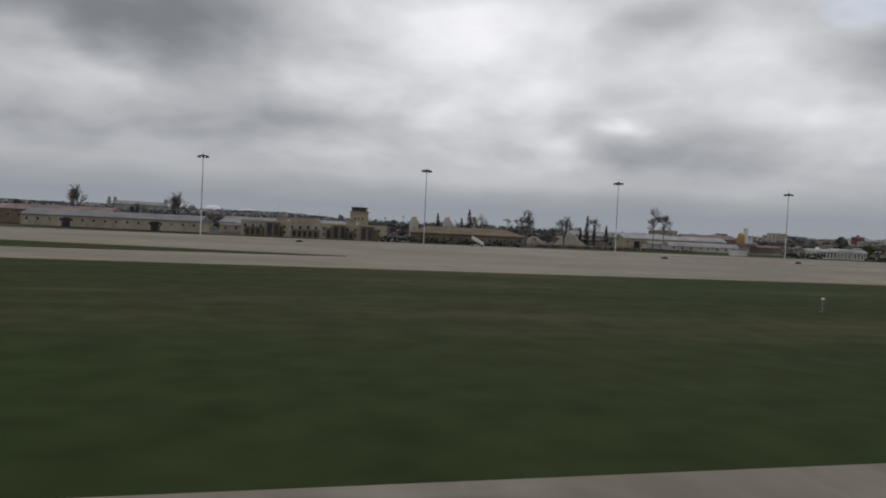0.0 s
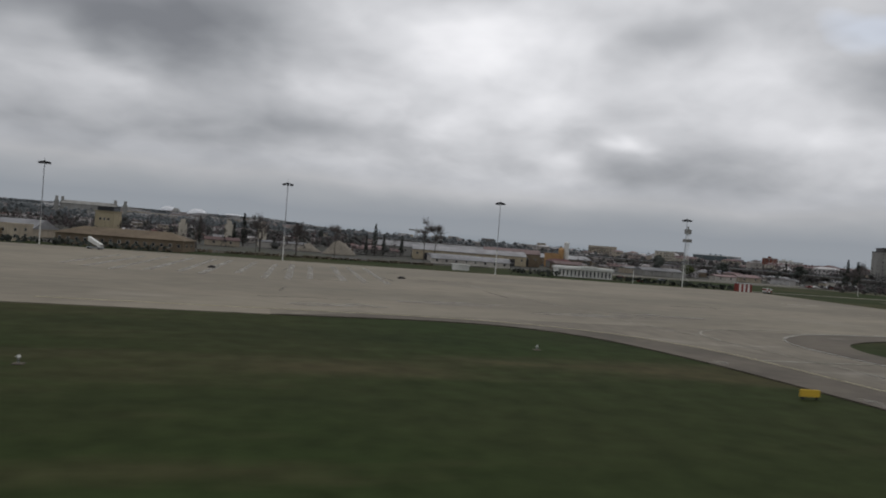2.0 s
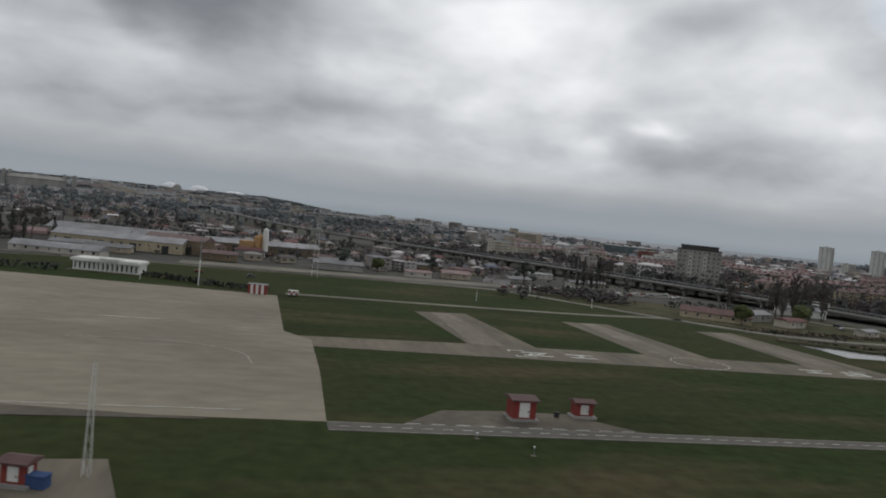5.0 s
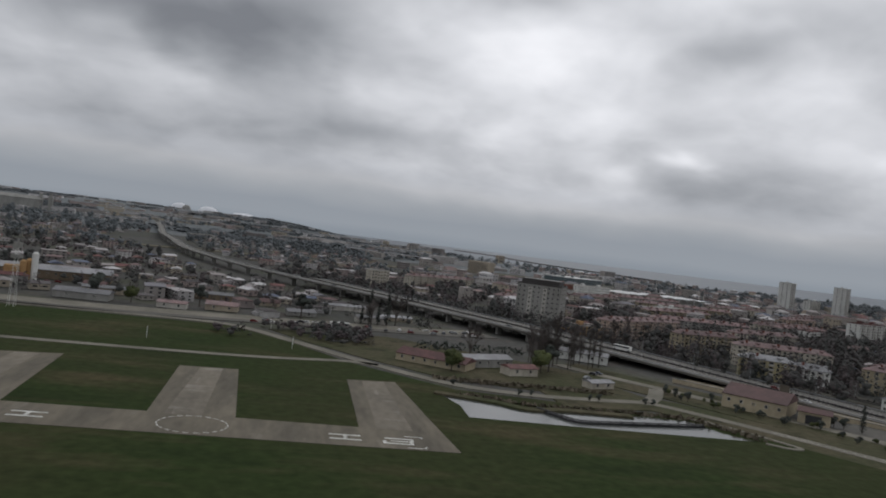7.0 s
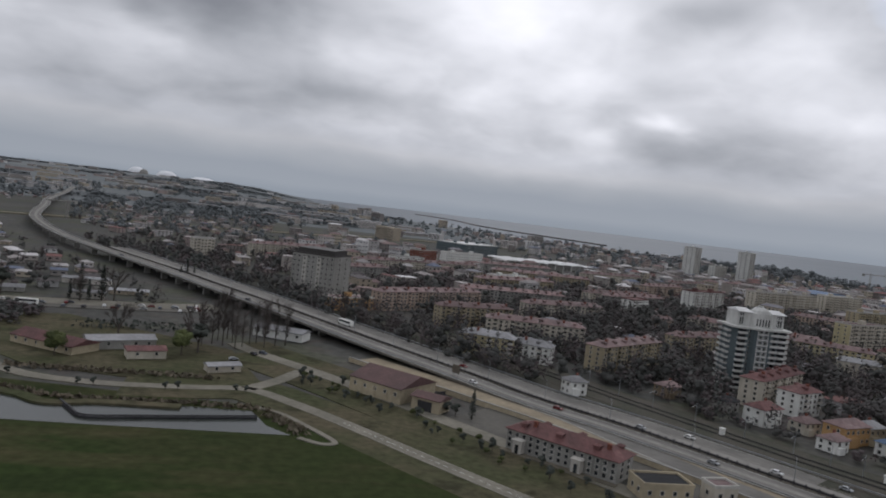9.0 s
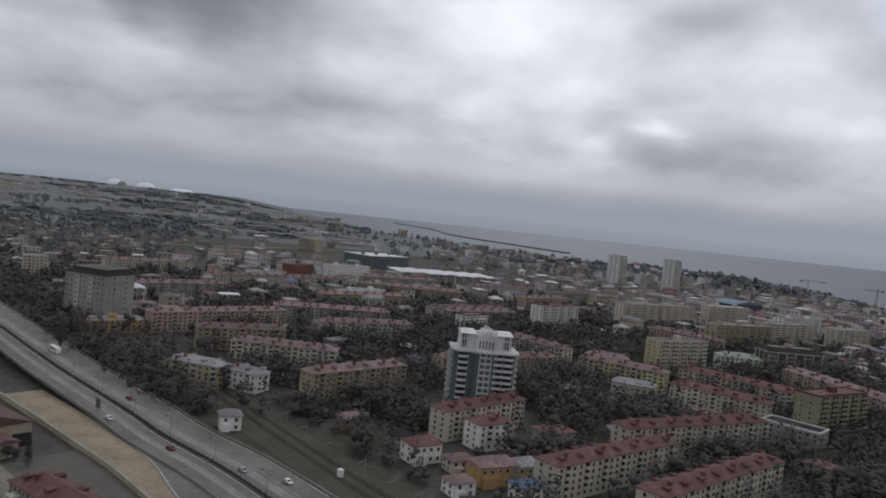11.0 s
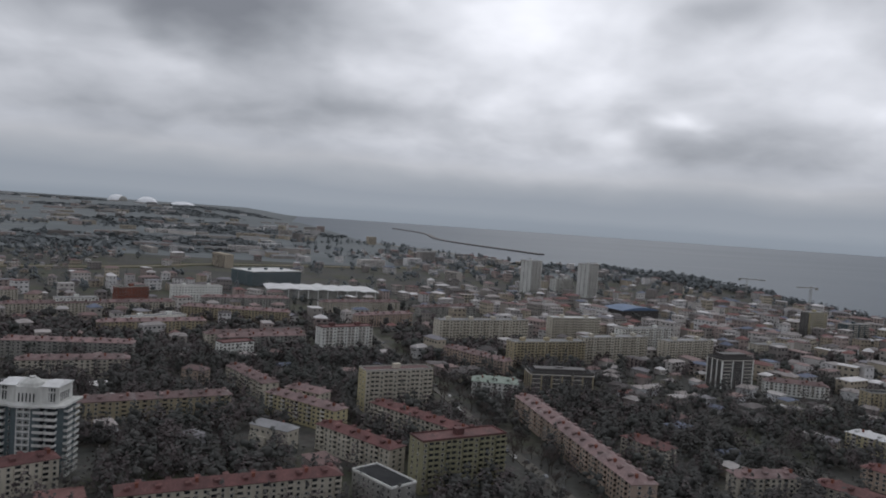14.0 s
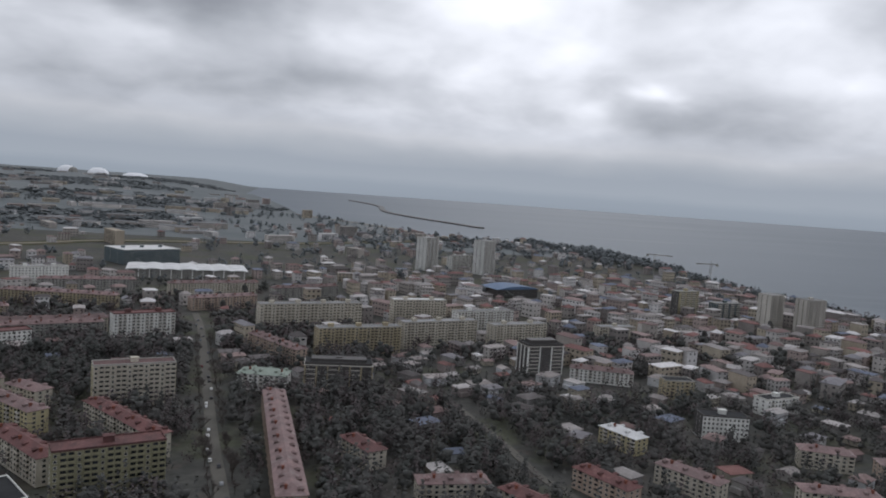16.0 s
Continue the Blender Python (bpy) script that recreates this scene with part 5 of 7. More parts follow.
def air_stairs(x, y, rz):
    ob = thing("passenger_stairs", "white covered passenger stairs parked on the apron", "airstairs", x, y, 0, rz)
    s = Shape()
    s.poly([(0, -0.5, 1.6), (2.6, -0.5, 0.3), (2.6, -0.5, 1.0), (0, -0.5, 2.4)])
    s.poly([(0, 0.5, 2.4), (2.6, 0.5, 1.0), (2.6, 0.5, 0.3), (0, 0.5, 1.6)])
    s.poly([(0, -0.5, 2.4), (2.6, -0.5, 1.0), (2.6, 0.5, 1.0), (0, 0.5, 2.4)])
    s.poly([(0, -0.5, 1.6), (0, 0.5, 1.6), (2.6, 0.5, 0.3), (2.6, -0.5, 0.3)])
    part("flight", s, M["white"], ob)
    s = Shape()
    s.box(-0.2, 2.9, -0.55, 0.55, 0.2, 0.45)
    part("chassis", s, M["metal"], ob)
    for i in (0.2, 2.3):
        for j in (-0.5, 0.5):
            s = Shape()
            s.tube((i, j - 0.08, 0.2), (i, j + 0.08, 0.2), 0.2, 0.2, 10)
            part("wheel", s, M["tyre"], ob)


air_stairs(46, 153, -20)
for x, y in ((70.5, 116), (100.0, 118), (8, 131)):
    s = Shape()
    s.box(-0.6, 0.6, -0.25, 0.25, 0.06, 0.26)
    s.box(-0.3, 0.3, -0.2, 0.2, 0.26, 0.4)
    single("wheel_chock_trolley", s, M["dark"], "low dark trolley on the apron", "trolley", m=pose(x, y, 0, 0, 0, 12))


def heap(x, y, r, h):
    s = Shape()
    rr = random.Random(int(x))
    n = 14
    rings = []
    for k, (t, z) in enumerate(((1.0, 0), (0.66, 0.4), (0.33, 0.78))):
        ring = []
        for i in range(n):
            a = 2 * math.pi * i / n
            q = r * t * rr.uniform(0.9, 1.1)
            ring.append((q * math.cos(a), q * math.sin(a), h * z * rr.uniform(0.92, 1.08)))
        rings.append(ring)
    for p, q in zip(rings[:-1], rings[1:]):
        for i in range(n):
            j = (i + 1) % n
            s.poly([p[i], p[j], q[j], q[i]])
    for i in range(n):
        s.poly([rings[-1][i], rings[-1][(i + 1) % n], (0, 0, h)])
    single("gravel_heap", s, M["gravel"], "conical pale gravel heap", "heap", m=pose(x, y, 0))
    take(x, y, r)


heap(101.5, 226, 5.5, 4.2)
heap(93, 236, 4, 2.6)


def batching_plant(x, y):
    ob = thing("batching_plant", "yellow concrete batching plant with silos", "silo", x, y, 0, 12)
    s = Shape()
    s.box(-3.5, 0.5, -2, 2, 0, 5)
    part("hall", s, M["orange_wall"], ob)
    for i, (sx, h, m) in enumerate(((1.6, 6.4, "orange_wall"), (4.6, 9.0, "white"), (3.0, 6.8, "orange_wall"))):
        s = Shape()
        s.tube((sx, i - 1, 0), (sx, i - 1, h), 0.95, 0.95, 12)
        s.tube((sx, i - 1, h), (sx, i - 1, h + 0.5), 0.95, 0.3, 12)
        part("silo", s, M[m], ob)
    s = Shape()
    s.box(-5.5, 3.5, -5.0, -2.1, 0, 2.2)
    part("annexe", s, M["grey_wall"], ob)
    s = Shape()
    s.hip(-5.8, 3.8, -5.3, -1.9, 2.2, 1.0)
    part("roof", s, M["roof_red"], ob)
    take(x, y, 6)


batching_plant(183, 250)
rs = random.Random(77)
for i in range(70):
    x, y = rs.uniform(60, 318), rs.uniform(216, 262)
    if y < 214 + max(0, x - 240) * 0.14 + 5 or x > 330 - (y - 218) * 0.62 or not is_free(x, y, 5.0):
        continue
    w = rs.uniform(6, 15)
    shed((x, y), (x + w, y + rs.uniform(-0.5, 2.5)), rs.uniform(1.2, 2.1), rs.uniform(3.5, 6), rs.choice(("dun_wall", "grey_wall", "brown_wall", "pale")), rs.choice(("roof_grey", "roof_grey", "roof_pink", "roof_mauve")),
         "low long shed behind the perimeter street", name="low_shed")


def car_template(kind):
    ob = thing(kind, "small parked saloon car in plain paint" if kind == "car" else "long white coach on the highway", kind, 0, 0, -400, 0, "cars" if kind == "car" else "")
    if kind == "car":
        L, Wd = 2.05, 0.42
        prof = [(-L / 2, 0.16), (L / 2, 0.16), (L / 2, 0.36), (L / 2 - 0.45, 0.42), (L / 2 - 0.75, 0.68), (-L / 2 + 0.45, 0.68), (-L / 2 + 0.15, 0.44), (-L / 2, 0.40)]
    else:
        L, Wd = 5.6, 0.6
        prof = [(-L / 2, 0.2), (L / 2, 0.2), (L / 2, 0.9), (L / 2 - 0.15, 1.55), (-L / 2 + 0.1, 1.55), (-L / 2, 1.4)]
    s = Shape()
    n = len(prof)
    s.v = [(x, -Wd, z) for x, z in prof] + [(x, Wd, z) for x, z in prof]
    s.f = [tuple(range(n)), tuple(range(2 * n - 1, n - 1, -1))] + [(i, n + i, n + (i + 1) % n, (i + 1) % n) for i in range(n)]
    s.k = [0] * len(s.f)
    part("body", s, M["car" if kind == "car" else "white"], ob)
    s = Shape()
    if kind == "car":
        for sgn in (-1, 1):
            s.box(-L / 2 + 0.4, L / 2 - 0.8, sgn * (Wd + 0.004) - 0.004, sgn * (Wd + 0.004) + 0.004, 0.45, 0.63)
        s.poly([(L / 2 - 0.47, -0.36, 0.445), (L / 2 - 0.47, 0.36, 0.445), (L / 2 - 0.73, 0.34, 0.67), (L / 2 - 0.73, -0.34, 0.67)])
    else:
        for sgn in (-1, 1):
            s.box(-L / 2 + 0.2, L / 2 - 0.3, sgn * (Wd + 0.004) - 0.004, sgn * (Wd + 0.004) + 0.004, 0.85, 1.35)
    part("side_glass", s, M["glass"], ob)
    w = Shape()
    r = 0.16 if kind == "car" else 0.24
    w.tube((0, -0.05, 0), (0, 0.05, 0), r, r, 10)
    me = w.mesh("wheel", [M["tyre"]])
    for x in (-L / 2 + 0.4, L / 2 - 0.42):
        for y in (-Wd, Wd):
            part("wheel", me, None, ob, at=pose(x, y, r))
    return ob


car = car_template("car")
coach = car_template("coach")
rr = random.Random(11)


def on_highway(x0, off):
    i = int(np.argmin(np.abs(hw[:, 0] - x0)))
    i = min(max(i, 1), len(hw) - 2)
    d = hw[i + 1] - hw[i - 1]
    a = math.atan2(d[1], d[0])
    t = (x0 - hw[i][0]) / (d[0] or 1)
    p = hw[i] + d * t
    return p[0] - math.sin(a) * off, p[1] + math.cos(a) * off, p[2] + 0.06, math.degrees(a)


for x0, off in ((386, 3), (398, 5.6), (407, 10.5), (411, 14.5), (416, 4.4), (420, 11), (425, 14.8), (430, 3.4), (380, 12), (334, 3), (300, 12), (280, 3), (436, 4)):
    x, y, z, a = on_highway(x0, off)
    copy_thing(car, pose(x, y, z, 0, 0, a))
for x0, off in ((354, 12.4),):
    x, y, z, a = on_highway(x0, off)
    copy_thing(coach, pose(x, y, z, 0, 0, a))
for i in range(34):
    p = road_p[20 + i % (len(road_p) - 22)]
    copy_thing(car, pose(p[0] + rr.uniform(-3, 3), p[1] + rr.choice((-1.6, 2.0, 4.5)), 0.07, 0, 0, rr.choice((0, 180, 95)) + rr.uniform(-8, 8)))
for x, y, a in ((403.5, 99.5, 20), (405.6, 98.6, 25), (402.6, 97.6, 15), (341, 172.5, 120), (343, 174, -40), (337, 166, 20), (190, 256, 5), (193, 257, 5), (199, 258.5, 5), (203, 258, 5), (181, 255, 5), (174, 183, 10), (170, 165, 10), (186, 182, 5)):
    copy_thing(car, pose(x, y, 0.06, 0, 0, a))
coach.location.y = car.location.y = 214
coach.location.z, car.location.z = 0.07, 0.07
coach.location.x, car.location.x = 281, 262
car.location.y = 211


# ---- near town: station, sheds, villas ----
def station(a, b, c):
    a, b = np.array(a, float), np.array(b, float)
    ob = block(a, b, 3.4, 6.2, 3, "grey_wall", "roof_red", "pale three-storey station house with red hipped roof", "hip", True, False, "station_house", "building", bay=1.3)
    L = float(np.linalg.norm(b - a))
    for x in (L * 0.14, L * 0.68):
        s = Shape()
        s.box(-0.8, 0.8, -1.2, 0, 0, 2.2, 0)
        s.hip(-1.0, 1.0, -1.4, 0.1, 2.2, 0.4, 0)
        s.box(-0.3, 0.3, -1.24, -1.2, 0.1, 1.6, 1)
        part("porch", s, [M["pale"], M["glass"]], ob, at=pose(x, 0, 0))
    s = Shape()
    s.box(-0.4, L + 0.4, -1.5, -0.1, 0, 0.2)
    part("terrace", s, M["pad"], ob)


station((383.6, 116.6), (396.4, 102.2), None)
shed((360.6, 147.6), (369.2, 138.4), 3.0, 11.5, "tan_wall", "roof_mauve", "tan depot shed with faded red roof", doors=0, name="depot")
s = Shape()
s.box(0, 6, 0, 4.2, 0, 2.4)
s.hip(-0.3, 6.3, -0.4, 4.6, 2.4, 0.8, 1, inset=0.1)
s.box(1.4, 4.4, -0.05, 0, 0, 1.9, 2)
single("depot_gatehouse", s, [M["tan_wall"], M["roof_mauve"], M["dark"]], "tan gatehouse in front of the depot", "building", m=pose(371.2, 137.2, 0, 0, 0, -40))
# solid dark slab in place of the shaded gateway opening
s = Shape()
s.box(-1.5, 1.5, -0.1, 0, 0, 2.4)
single("depot_gate", s, M["dark"], "dark panel painting the shade of an open depot gateway", "gate", m=pose(377.5, 141.2, 0, 0, 0, 35))
block((397.8, 96.4), (405.6, 96.2), 2.3, 5, 1, "tan_wall", "roof_dark", "tan flat-roofed transformer building", "flat", True, False, "service_building", "building", trim="tan_wall")
block((408.5, 95.5), (412.5, 95.8), 2.6, 3.2, 1, "cream", "roof_pink", "small cream building with flat roof", "flat", True, False, "service_building", "building")
slab("yard_pavement", [(377, 132), (384, 119), (399, 107.5), (408, 97), (414, 106), (396, 132), (388, 141)], -0.1, 0.03, M["road"], "grey paved station yard", "pavement")
take_line([(378, 128), (405, 98)], 9)
shed((292, 169.5), (306, 160.5), 1.7, 7, "tan_wall", "roof_red", "low store with brick-red roof", name="store")
shed((307.5, 166.5), (320, 172), 2.0, 5, "grey_wall", "roof_grey", "low grey store with sheet roof", name="store")
shed((316.5, 160.5), (323.5, 163), 1.8, 4, "cream", "roof_red", "small store with red roof", name="store")
shed((333, 153.5), (339, 156), 1.4, 3, "cream", "roof_grey", "low cream gate building", name="store")
shed((340, 196), (352, 190), 2.2, 5, "white", "roof_grey", "white low building under the viaduct", name="store")


def green_tower(a, b):
    """Thirteen-storey tower: teal faces between white balcony stacks, white crown with pediments and a dome."""
    a, b = np.array(a, float), np.array(b, float)
    L = float(np.linalg.norm(b - a))
    D = 9.0
    ob = thing("residential_tower", "teal and white residential tower with domed white crown", "tower block", a[0], a[1], 0, math.degrees(math.atan2(*(b - a)[::-1])))
    take((a + b)[0] / 2, (a + b)[1] / 2 + 5, 11)
    H1, H2 = 16.0, 20.2
    s = Shape()
    s.prism([(0, 1.5), (1.5, 0), (L / 2 - 3.2, 0), (L / 2 - 2.4, -0.8), (L / 2 + 2.4, -0.8), (L / 2 + 3.2, 0), (L - 1.5, 0), (L, 1.5), (L, D - 1.5), (L - 1.5, D), (1.5, D), (0, D - 1.5)], 0, H1)
    part("wall", s, M["teal"], ob)
    s = Shape()
    s.prism([(-0.8, 0.6), (0.8, -0.8), (L / 2 - 3.4, -0.8), (L / 2 - 2.4, -1.7), (L / 2 + 2.4, -1.7), (L / 2 + 3.4, -0.8), (L - 0.8, -0.8), (L + 0.8, 0.6), (L + 0.8, D), (-0.8, D)], H1, H1 + 0.45)
    part("cornice", s, M["pale_crown"], ob)
    s = Shape()
    s.prism([(1.2, 1.6), (L / 2 - 3, 1.2), (L / 2 - 2.2, 0.2), (L / 2 + 2.2, 0.2), (L / 2 + 3, 1.2), (L - 1.2, 1.6), (L - 1.2, D - 1), (1.2, D - 1)], H1 + 0.45, H2)
    part("crown", s, M["pale_crown"], ob)
    for x0, x1 in ((1.0, L / 2 - 2.6), (L / 2 + 2.6, L - 1.0)):
        s = Shape()
        s.hip(x0, x1, 0.8, D - 0.6, H2, 0.9, inset=0.4)
        part("crown_roof", s, M["roof_white"], ob)
    s = Shape()
    s.tube((L / 2, 2.6, H2), (L / 2, 2.6, H2 + 0.7), 2.5, 2.3, 14)
    s.tube((L / 2, 2.6, H2 + 0.7), (L / 2, 2.6, H2 + 1.5), 2.2, 1.2, 14)
    s.tube((L / 2, 2.6, H2 + 1.5), (L / 2, 2.6, H2 + 1.9), 0.7, 0.7, 10)
    part("dome", s, M["pale_crown"], ob)
    n = 11
    fh = H1 / n
    sl = Shape()
    sl.box(-1.15, 1.15, -0.95, 0.2, -0.1, 0.0)
    sl.box(-1.15, 1.15, -0.95, -0.87, 0.0, 0.5)
    sl.box(-1.15, -1.07, -0.87, 0.2, 0.0, 0.5)
    sl.box(1.07, 1.15, -0.87, 0.2, 0.0, 0.5)
    bmesh_ = sl.mesh("balcony", [M["pale_crown"]])
    op = Shape()
    op.box(-1.0, 1.0, -0.03, 0.0, 0.05, 1.15)
    om = op.mesh("window", [M["glass"]])
    for f in range(n):
        z = 0.2 + f * fh
        for x in (2.2, L - 4.4, L - 1.9):
            part("balcony", bmesh_, None, ob, at=pose(x, 0, z))
            part("window", om, None, ob, at=pose(x, -0.002, z))
        for y, rz, x in ((2.8, -90, 0), (6.2, -90, 0), (2.8, 90, L), (6.2, 90, L)):
            part("balcony", bmesh_, None, ob, at=pose(x, y, z, 0, 0, rz))
        for x in (4.4, 5.4):
            part("window", WIN_MESH, None, ob, at=pose(x, -0.002, z + 0.7))
        w = Shape()
        w.box(-1.5, 1.5, -0.06, 0.0, 0.0, 0.35)
        w.box(-0.1, 0.1, -0.06, 0.0, 0.35, 1.4)
        w.box(-1.5, -1.3, -0.06, 0.0, 0.35, 1.4)
        w.box(1.3, 1.5, -0.06, 0.0, 0.35, 1.4)
        part("bay_frame", w, M["pale_crown"], ob, at=pose(L / 2, -0.8, z))
        for x in (-0.7, 0.7):
            part("window", WIN_MESH, None, ob, at=pose(L / 2 + x, -0.83, z + 0.85))
    col = Shape()
    col.box(-0.16, 0.16, -0.03, 0.0, 0, 1.9)
    cm = col.mesh("window", [M["glass"]])
    top = Shape()
    top.box(-0.16, 0.16, -0.03, 0.0, 0, 0.7)
    tm = top.mesh("window", [M["glass"]])
    for i in range(5):
        for x0 in (1.9, L - 4.6):
            y = 1.55 if x0 < L / 2 else 1.5
            part("window", cm, None, ob, at=pose(x0 + i * 0.62, y - 0.12, H1 + 0.9))
            part("window", tm, None, ob, at=pose(x0 + i * 0.62, y - 0.12, H1 + 3.2))
        part("window", cm, None, ob, at=pose(L / 2 - 1.6 + i * 0.8, 0.198, H1 + 0.9))
    for i in range(5):
        part("window", cm, None, ob, at=pose(L - 1.198, 2.4 + i * 0.9, H1 + 0.9, 0, 0, 90))


green_tower((462.2, 174.0), (477.2, 171.8))

# five-storey and nine-storey housing, placed block by block
NINE = 13.2


def five(a, b, wall, roof, label, fine=False, **kw):
    return block(a, b, kw.pop("h", 6.6), kw.pop("depth", 5.6), kw.pop("floors", 5), wall, roof, label, "hip", fine, **kw)


five((495.3, 145.4), (538.3, 157.4), "cream", "roof_red", "long cream apartment block with red roof", True)
five((469.2, 120.2), (502.4, 137.2), "cream", "roof_red", "cream apartment block with dark red roof", True)
five((482.6, 107.2), (520, 127.5), "cream", "roof_red", "cream apartment block with red roof", True)
five((456.9, 152.5), (478.9, 166.8), "cream", "roof_red", "five-storey block with red roof below the tower", True)
five((462.4, 146.8), (470.9, 150.1), "white", "roof_red", "short white block with red roof", True, h=5.6, floors=4)
five((468.3, 210.4), (508.9, 223.6), "ochre_wall", "roof_pink", "ochre apartment block with faded pink roof", True)
five((429.5, 180.6), (455, 197.4), "ochre_wall", "roof_pink", "ochre apartment block with faded roof", True)
five((533.3, 195.4), (550.5, 174.4), "cream", "roof_red", "cream block with red roof among trees", True)
five((549.6, 218.7), (572, 189.2), "cream", "roof_red", "cream block with dark red roof")
five((518.5, 228.1), (538.6, 207.9), "yellow_wall", "roof_pink", "yellow block with faded red roof")
five((503.1, 264.4), (517.0, 238.8), "cream", "roof_pink", "cream block with faded pink roof")
five((598.4, 231.0), (602.8, 152.0), "pink_wall", "roof_pink", "very long block with faded pink roof", True, depth=6.4)
five((590.5, 316.9), (609.4, 286.9), "pink_wall", "roof_pink", "pinkish block with faded roof")
five((393.4, 193.2), (406.5, 186.4), "yellow_wall", "roof_grey", "yellow and grey block with flat roof", True, h=5.6, floors=4)
five((407.2, 190.5), (415.9, 184.3), "white", "roof_grey", "pale block beside the railway", True, h=4.6, floors=3)
for a, b in (((495.2, 318.1), (530.6, 332.2)), ((464.8, 409.2), (521.1, 401.2)), ((558.4, 401.1), (591.0, 418.9)), ((418.8, 296.5), (465.0, 297.9)), ((384.9, 387.0), (459.4, 424.3)),
             ((488.5, 325.5), (530.1, 341.6)), ((380.3, 255.5), (423.3, 282.9)), ((396.9, 233.3), (423.0, 239.6)), ((407.6, 217.2), (436.8, 209.9)), ((524, 235.5), (534.7, 226.9)),
             ((436, 262), (470, 270)), ((440, 345), (484, 362)), ((360, 330), (396, 352)), ((540, 452), (590, 470)), ((600, 448), (640, 470)), ((470, 450), (520, 462)), ((330, 420), (372, 446))):
    five(a, b, random.choice(("cream", "pink_wall", "ochre_wall", "grey_wall")), "roof_pink", "long five-storey block with faded pink roof")
five((676.1, 169.2), (683.5, 154), "pink_wall", "roof_red", "short block with red hipped roof", h=5.2, floors=4)
five((700.0, 171.2), (708.7, 156), "cream", "roof_pink", "short block with pink hipped roof", h=5.2, floors=4)
five((634.7, 160.2), (651.6, 160.1), "cream", "roof_pink", "white-walled block with faded pink roof", h=5.2, floors=4)
five((698.3, 202.0), (703.8, 189.4), "yellow_wall", "roof_white", "pale yellow block with white roof", h=5.0, floors=4)
five((619.0, 193.8), (625.6, 181.0), "cream", "roof_red", "small block with red roof", h=5.0, floors=4)
five((717.6, 272.3), (740.6, 263.1), "white", "roof_pink", "white block with pink roofs", h=5.2, floors=4)
five((589.3, 255.3), (605.2, 251.1), "white", "roof_green", "white building with pale green roof", h=5.6, floors=4, depth=8)
five((751, 180), (764, 173.5), "cream", "roof_pink", "pale block with faded roof", h=5.2, floors=4)
five((653, 158), (662, 142), "cream", "roof_red", "cream block with red roof", h=5, floors=4)
five((730, 152), (748, 146), "cream", "roof_pink", "cream block with faded roof", h=5, floors=4)
five((768, 168), (790, 160), "pink_wall", "roof_pink", "pinkish block with faded roof", h=5, floors=4)


def nine(a, b, wall, roof, label, fine=False, h=NINE, floors=9, depth=6.4, **kw):
    return block(a, b, h, depth, floors, wall, roof, label, "flat", fine, **kw)


nine((549.0, 231.3), (571.5, 237.9), "cream", "roof_mauve", "cream nine-storey slab with yellow end wall", True, end_wall="yellow_wall", bay=1.6)
nine((556.5, 163.0), (578.2, 170.6), "green_wall", "roof_red", "grey-green nine-storey slab with red-brown roof", True, h=12.2, trim="roof_red", bay=1.5)
nine((537.0, 317.7), (559.6, 327.5), "white", "roof_red", "white nine-storey block with pink bands", True, h=12.6, trim="roof_red")
nine((594.0, 350.5), (643.3, 364.4), "cream", "roof_grey", "long cream nine-storey panel slab", bay=1.9)
nine((619.0, 306.0), (655.2, 314.9), "ochre_wall", "roof_grey", "yellowish nine-storey panel slab with balconies", h=11.5)
nine((657.8, 321.8), (694.8, 333.3), "cream", "roof_grey", "cream nine-storey slab with balconies", h=12)
nine((661.5, 379.1), (691.0, 384.0), "cream", "roof_white", "pale nine-storey panel slab with balconies")
nine((700.6, 324.5), (729.7, 333.3), "cream", "roof_grey", "cream stepped nine-storey panel slab", h=11.5)
nine((690, 352), (722, 362), "white", "roof_grey", "pale nine-storey slab behind others", h=12.5)
nine((450.7, 353.7), (473.2, 372.1), "white", "roof_grey", "white school building with even windows", h=7.5, floors=4, balconies=False)
nine((498.2, 300.6), (509.6, 308.1), "white", "roof_red", "white block with red roof rim", h=7.5, floors=5, trim="roof_red", balconies=False)
nine((765.7, 350.4), (787.5, 353.7), "cream", "roof_grey", "pale cream block with small windows", h=7.5, floors=5)
nine((746.0, 247.6), (757.2, 246.5), "ochre_wall", "roof_dark", "ochre block with dark roof", h=7, floors=5)
nine((774.1, 226.1), (790.0, 230.1), "white", "roof_dark", "white villa block with dark roof edge", h=6, floors=4)
hotel = nine((349.1, 271.9), (363.6, 263.8), "grey_wall", "roof_dark", "grey hotel block with dark attic", True, h=16.2, floors=9, depth=14, balconies=False, trim="dark_wall", name="hotel", category="hotel")
strip = Shape()
strip.box(-0.7, 0.7, -0.16, 0.0, 0.4, 15.2)
strip_mesh = strip.mesh("pale_bay", [M["pale"]])
for x in (5.0, 10.6):
    part("pale_bay", strip_mesh, None, hotel, at=pose(x, 0, 0))
    for f in range(9):
        part("window", WIN_MESH, None, hotel, at=pose(x, -0.162, 1.4 + f * 1.63))
s = Shape()
s.box(1.2, 15.4, 1.5, 12.5, 16.3, 18.0)
s.box(0.9, 15.7, 1.2, 12.8, 18.0, 18.25)
part("attic", s, M["dark_wall"], hotel)
nine((362.5, 246.8), (377.7, 254.7), "orange_wall", "roof_pink", "orange and white low building", h=4.2, floors=3, balconies=False)
nine((303.6, 377.3), (313, 381), "cream", "roof_grey", "cream tower house with balconies", h=9.5, floors=6)
nine((425.9, 440.4), (440, 452), "brick", "roof_dark", "brick-red block with dark roof", h=11, floors=6, balconies=False)
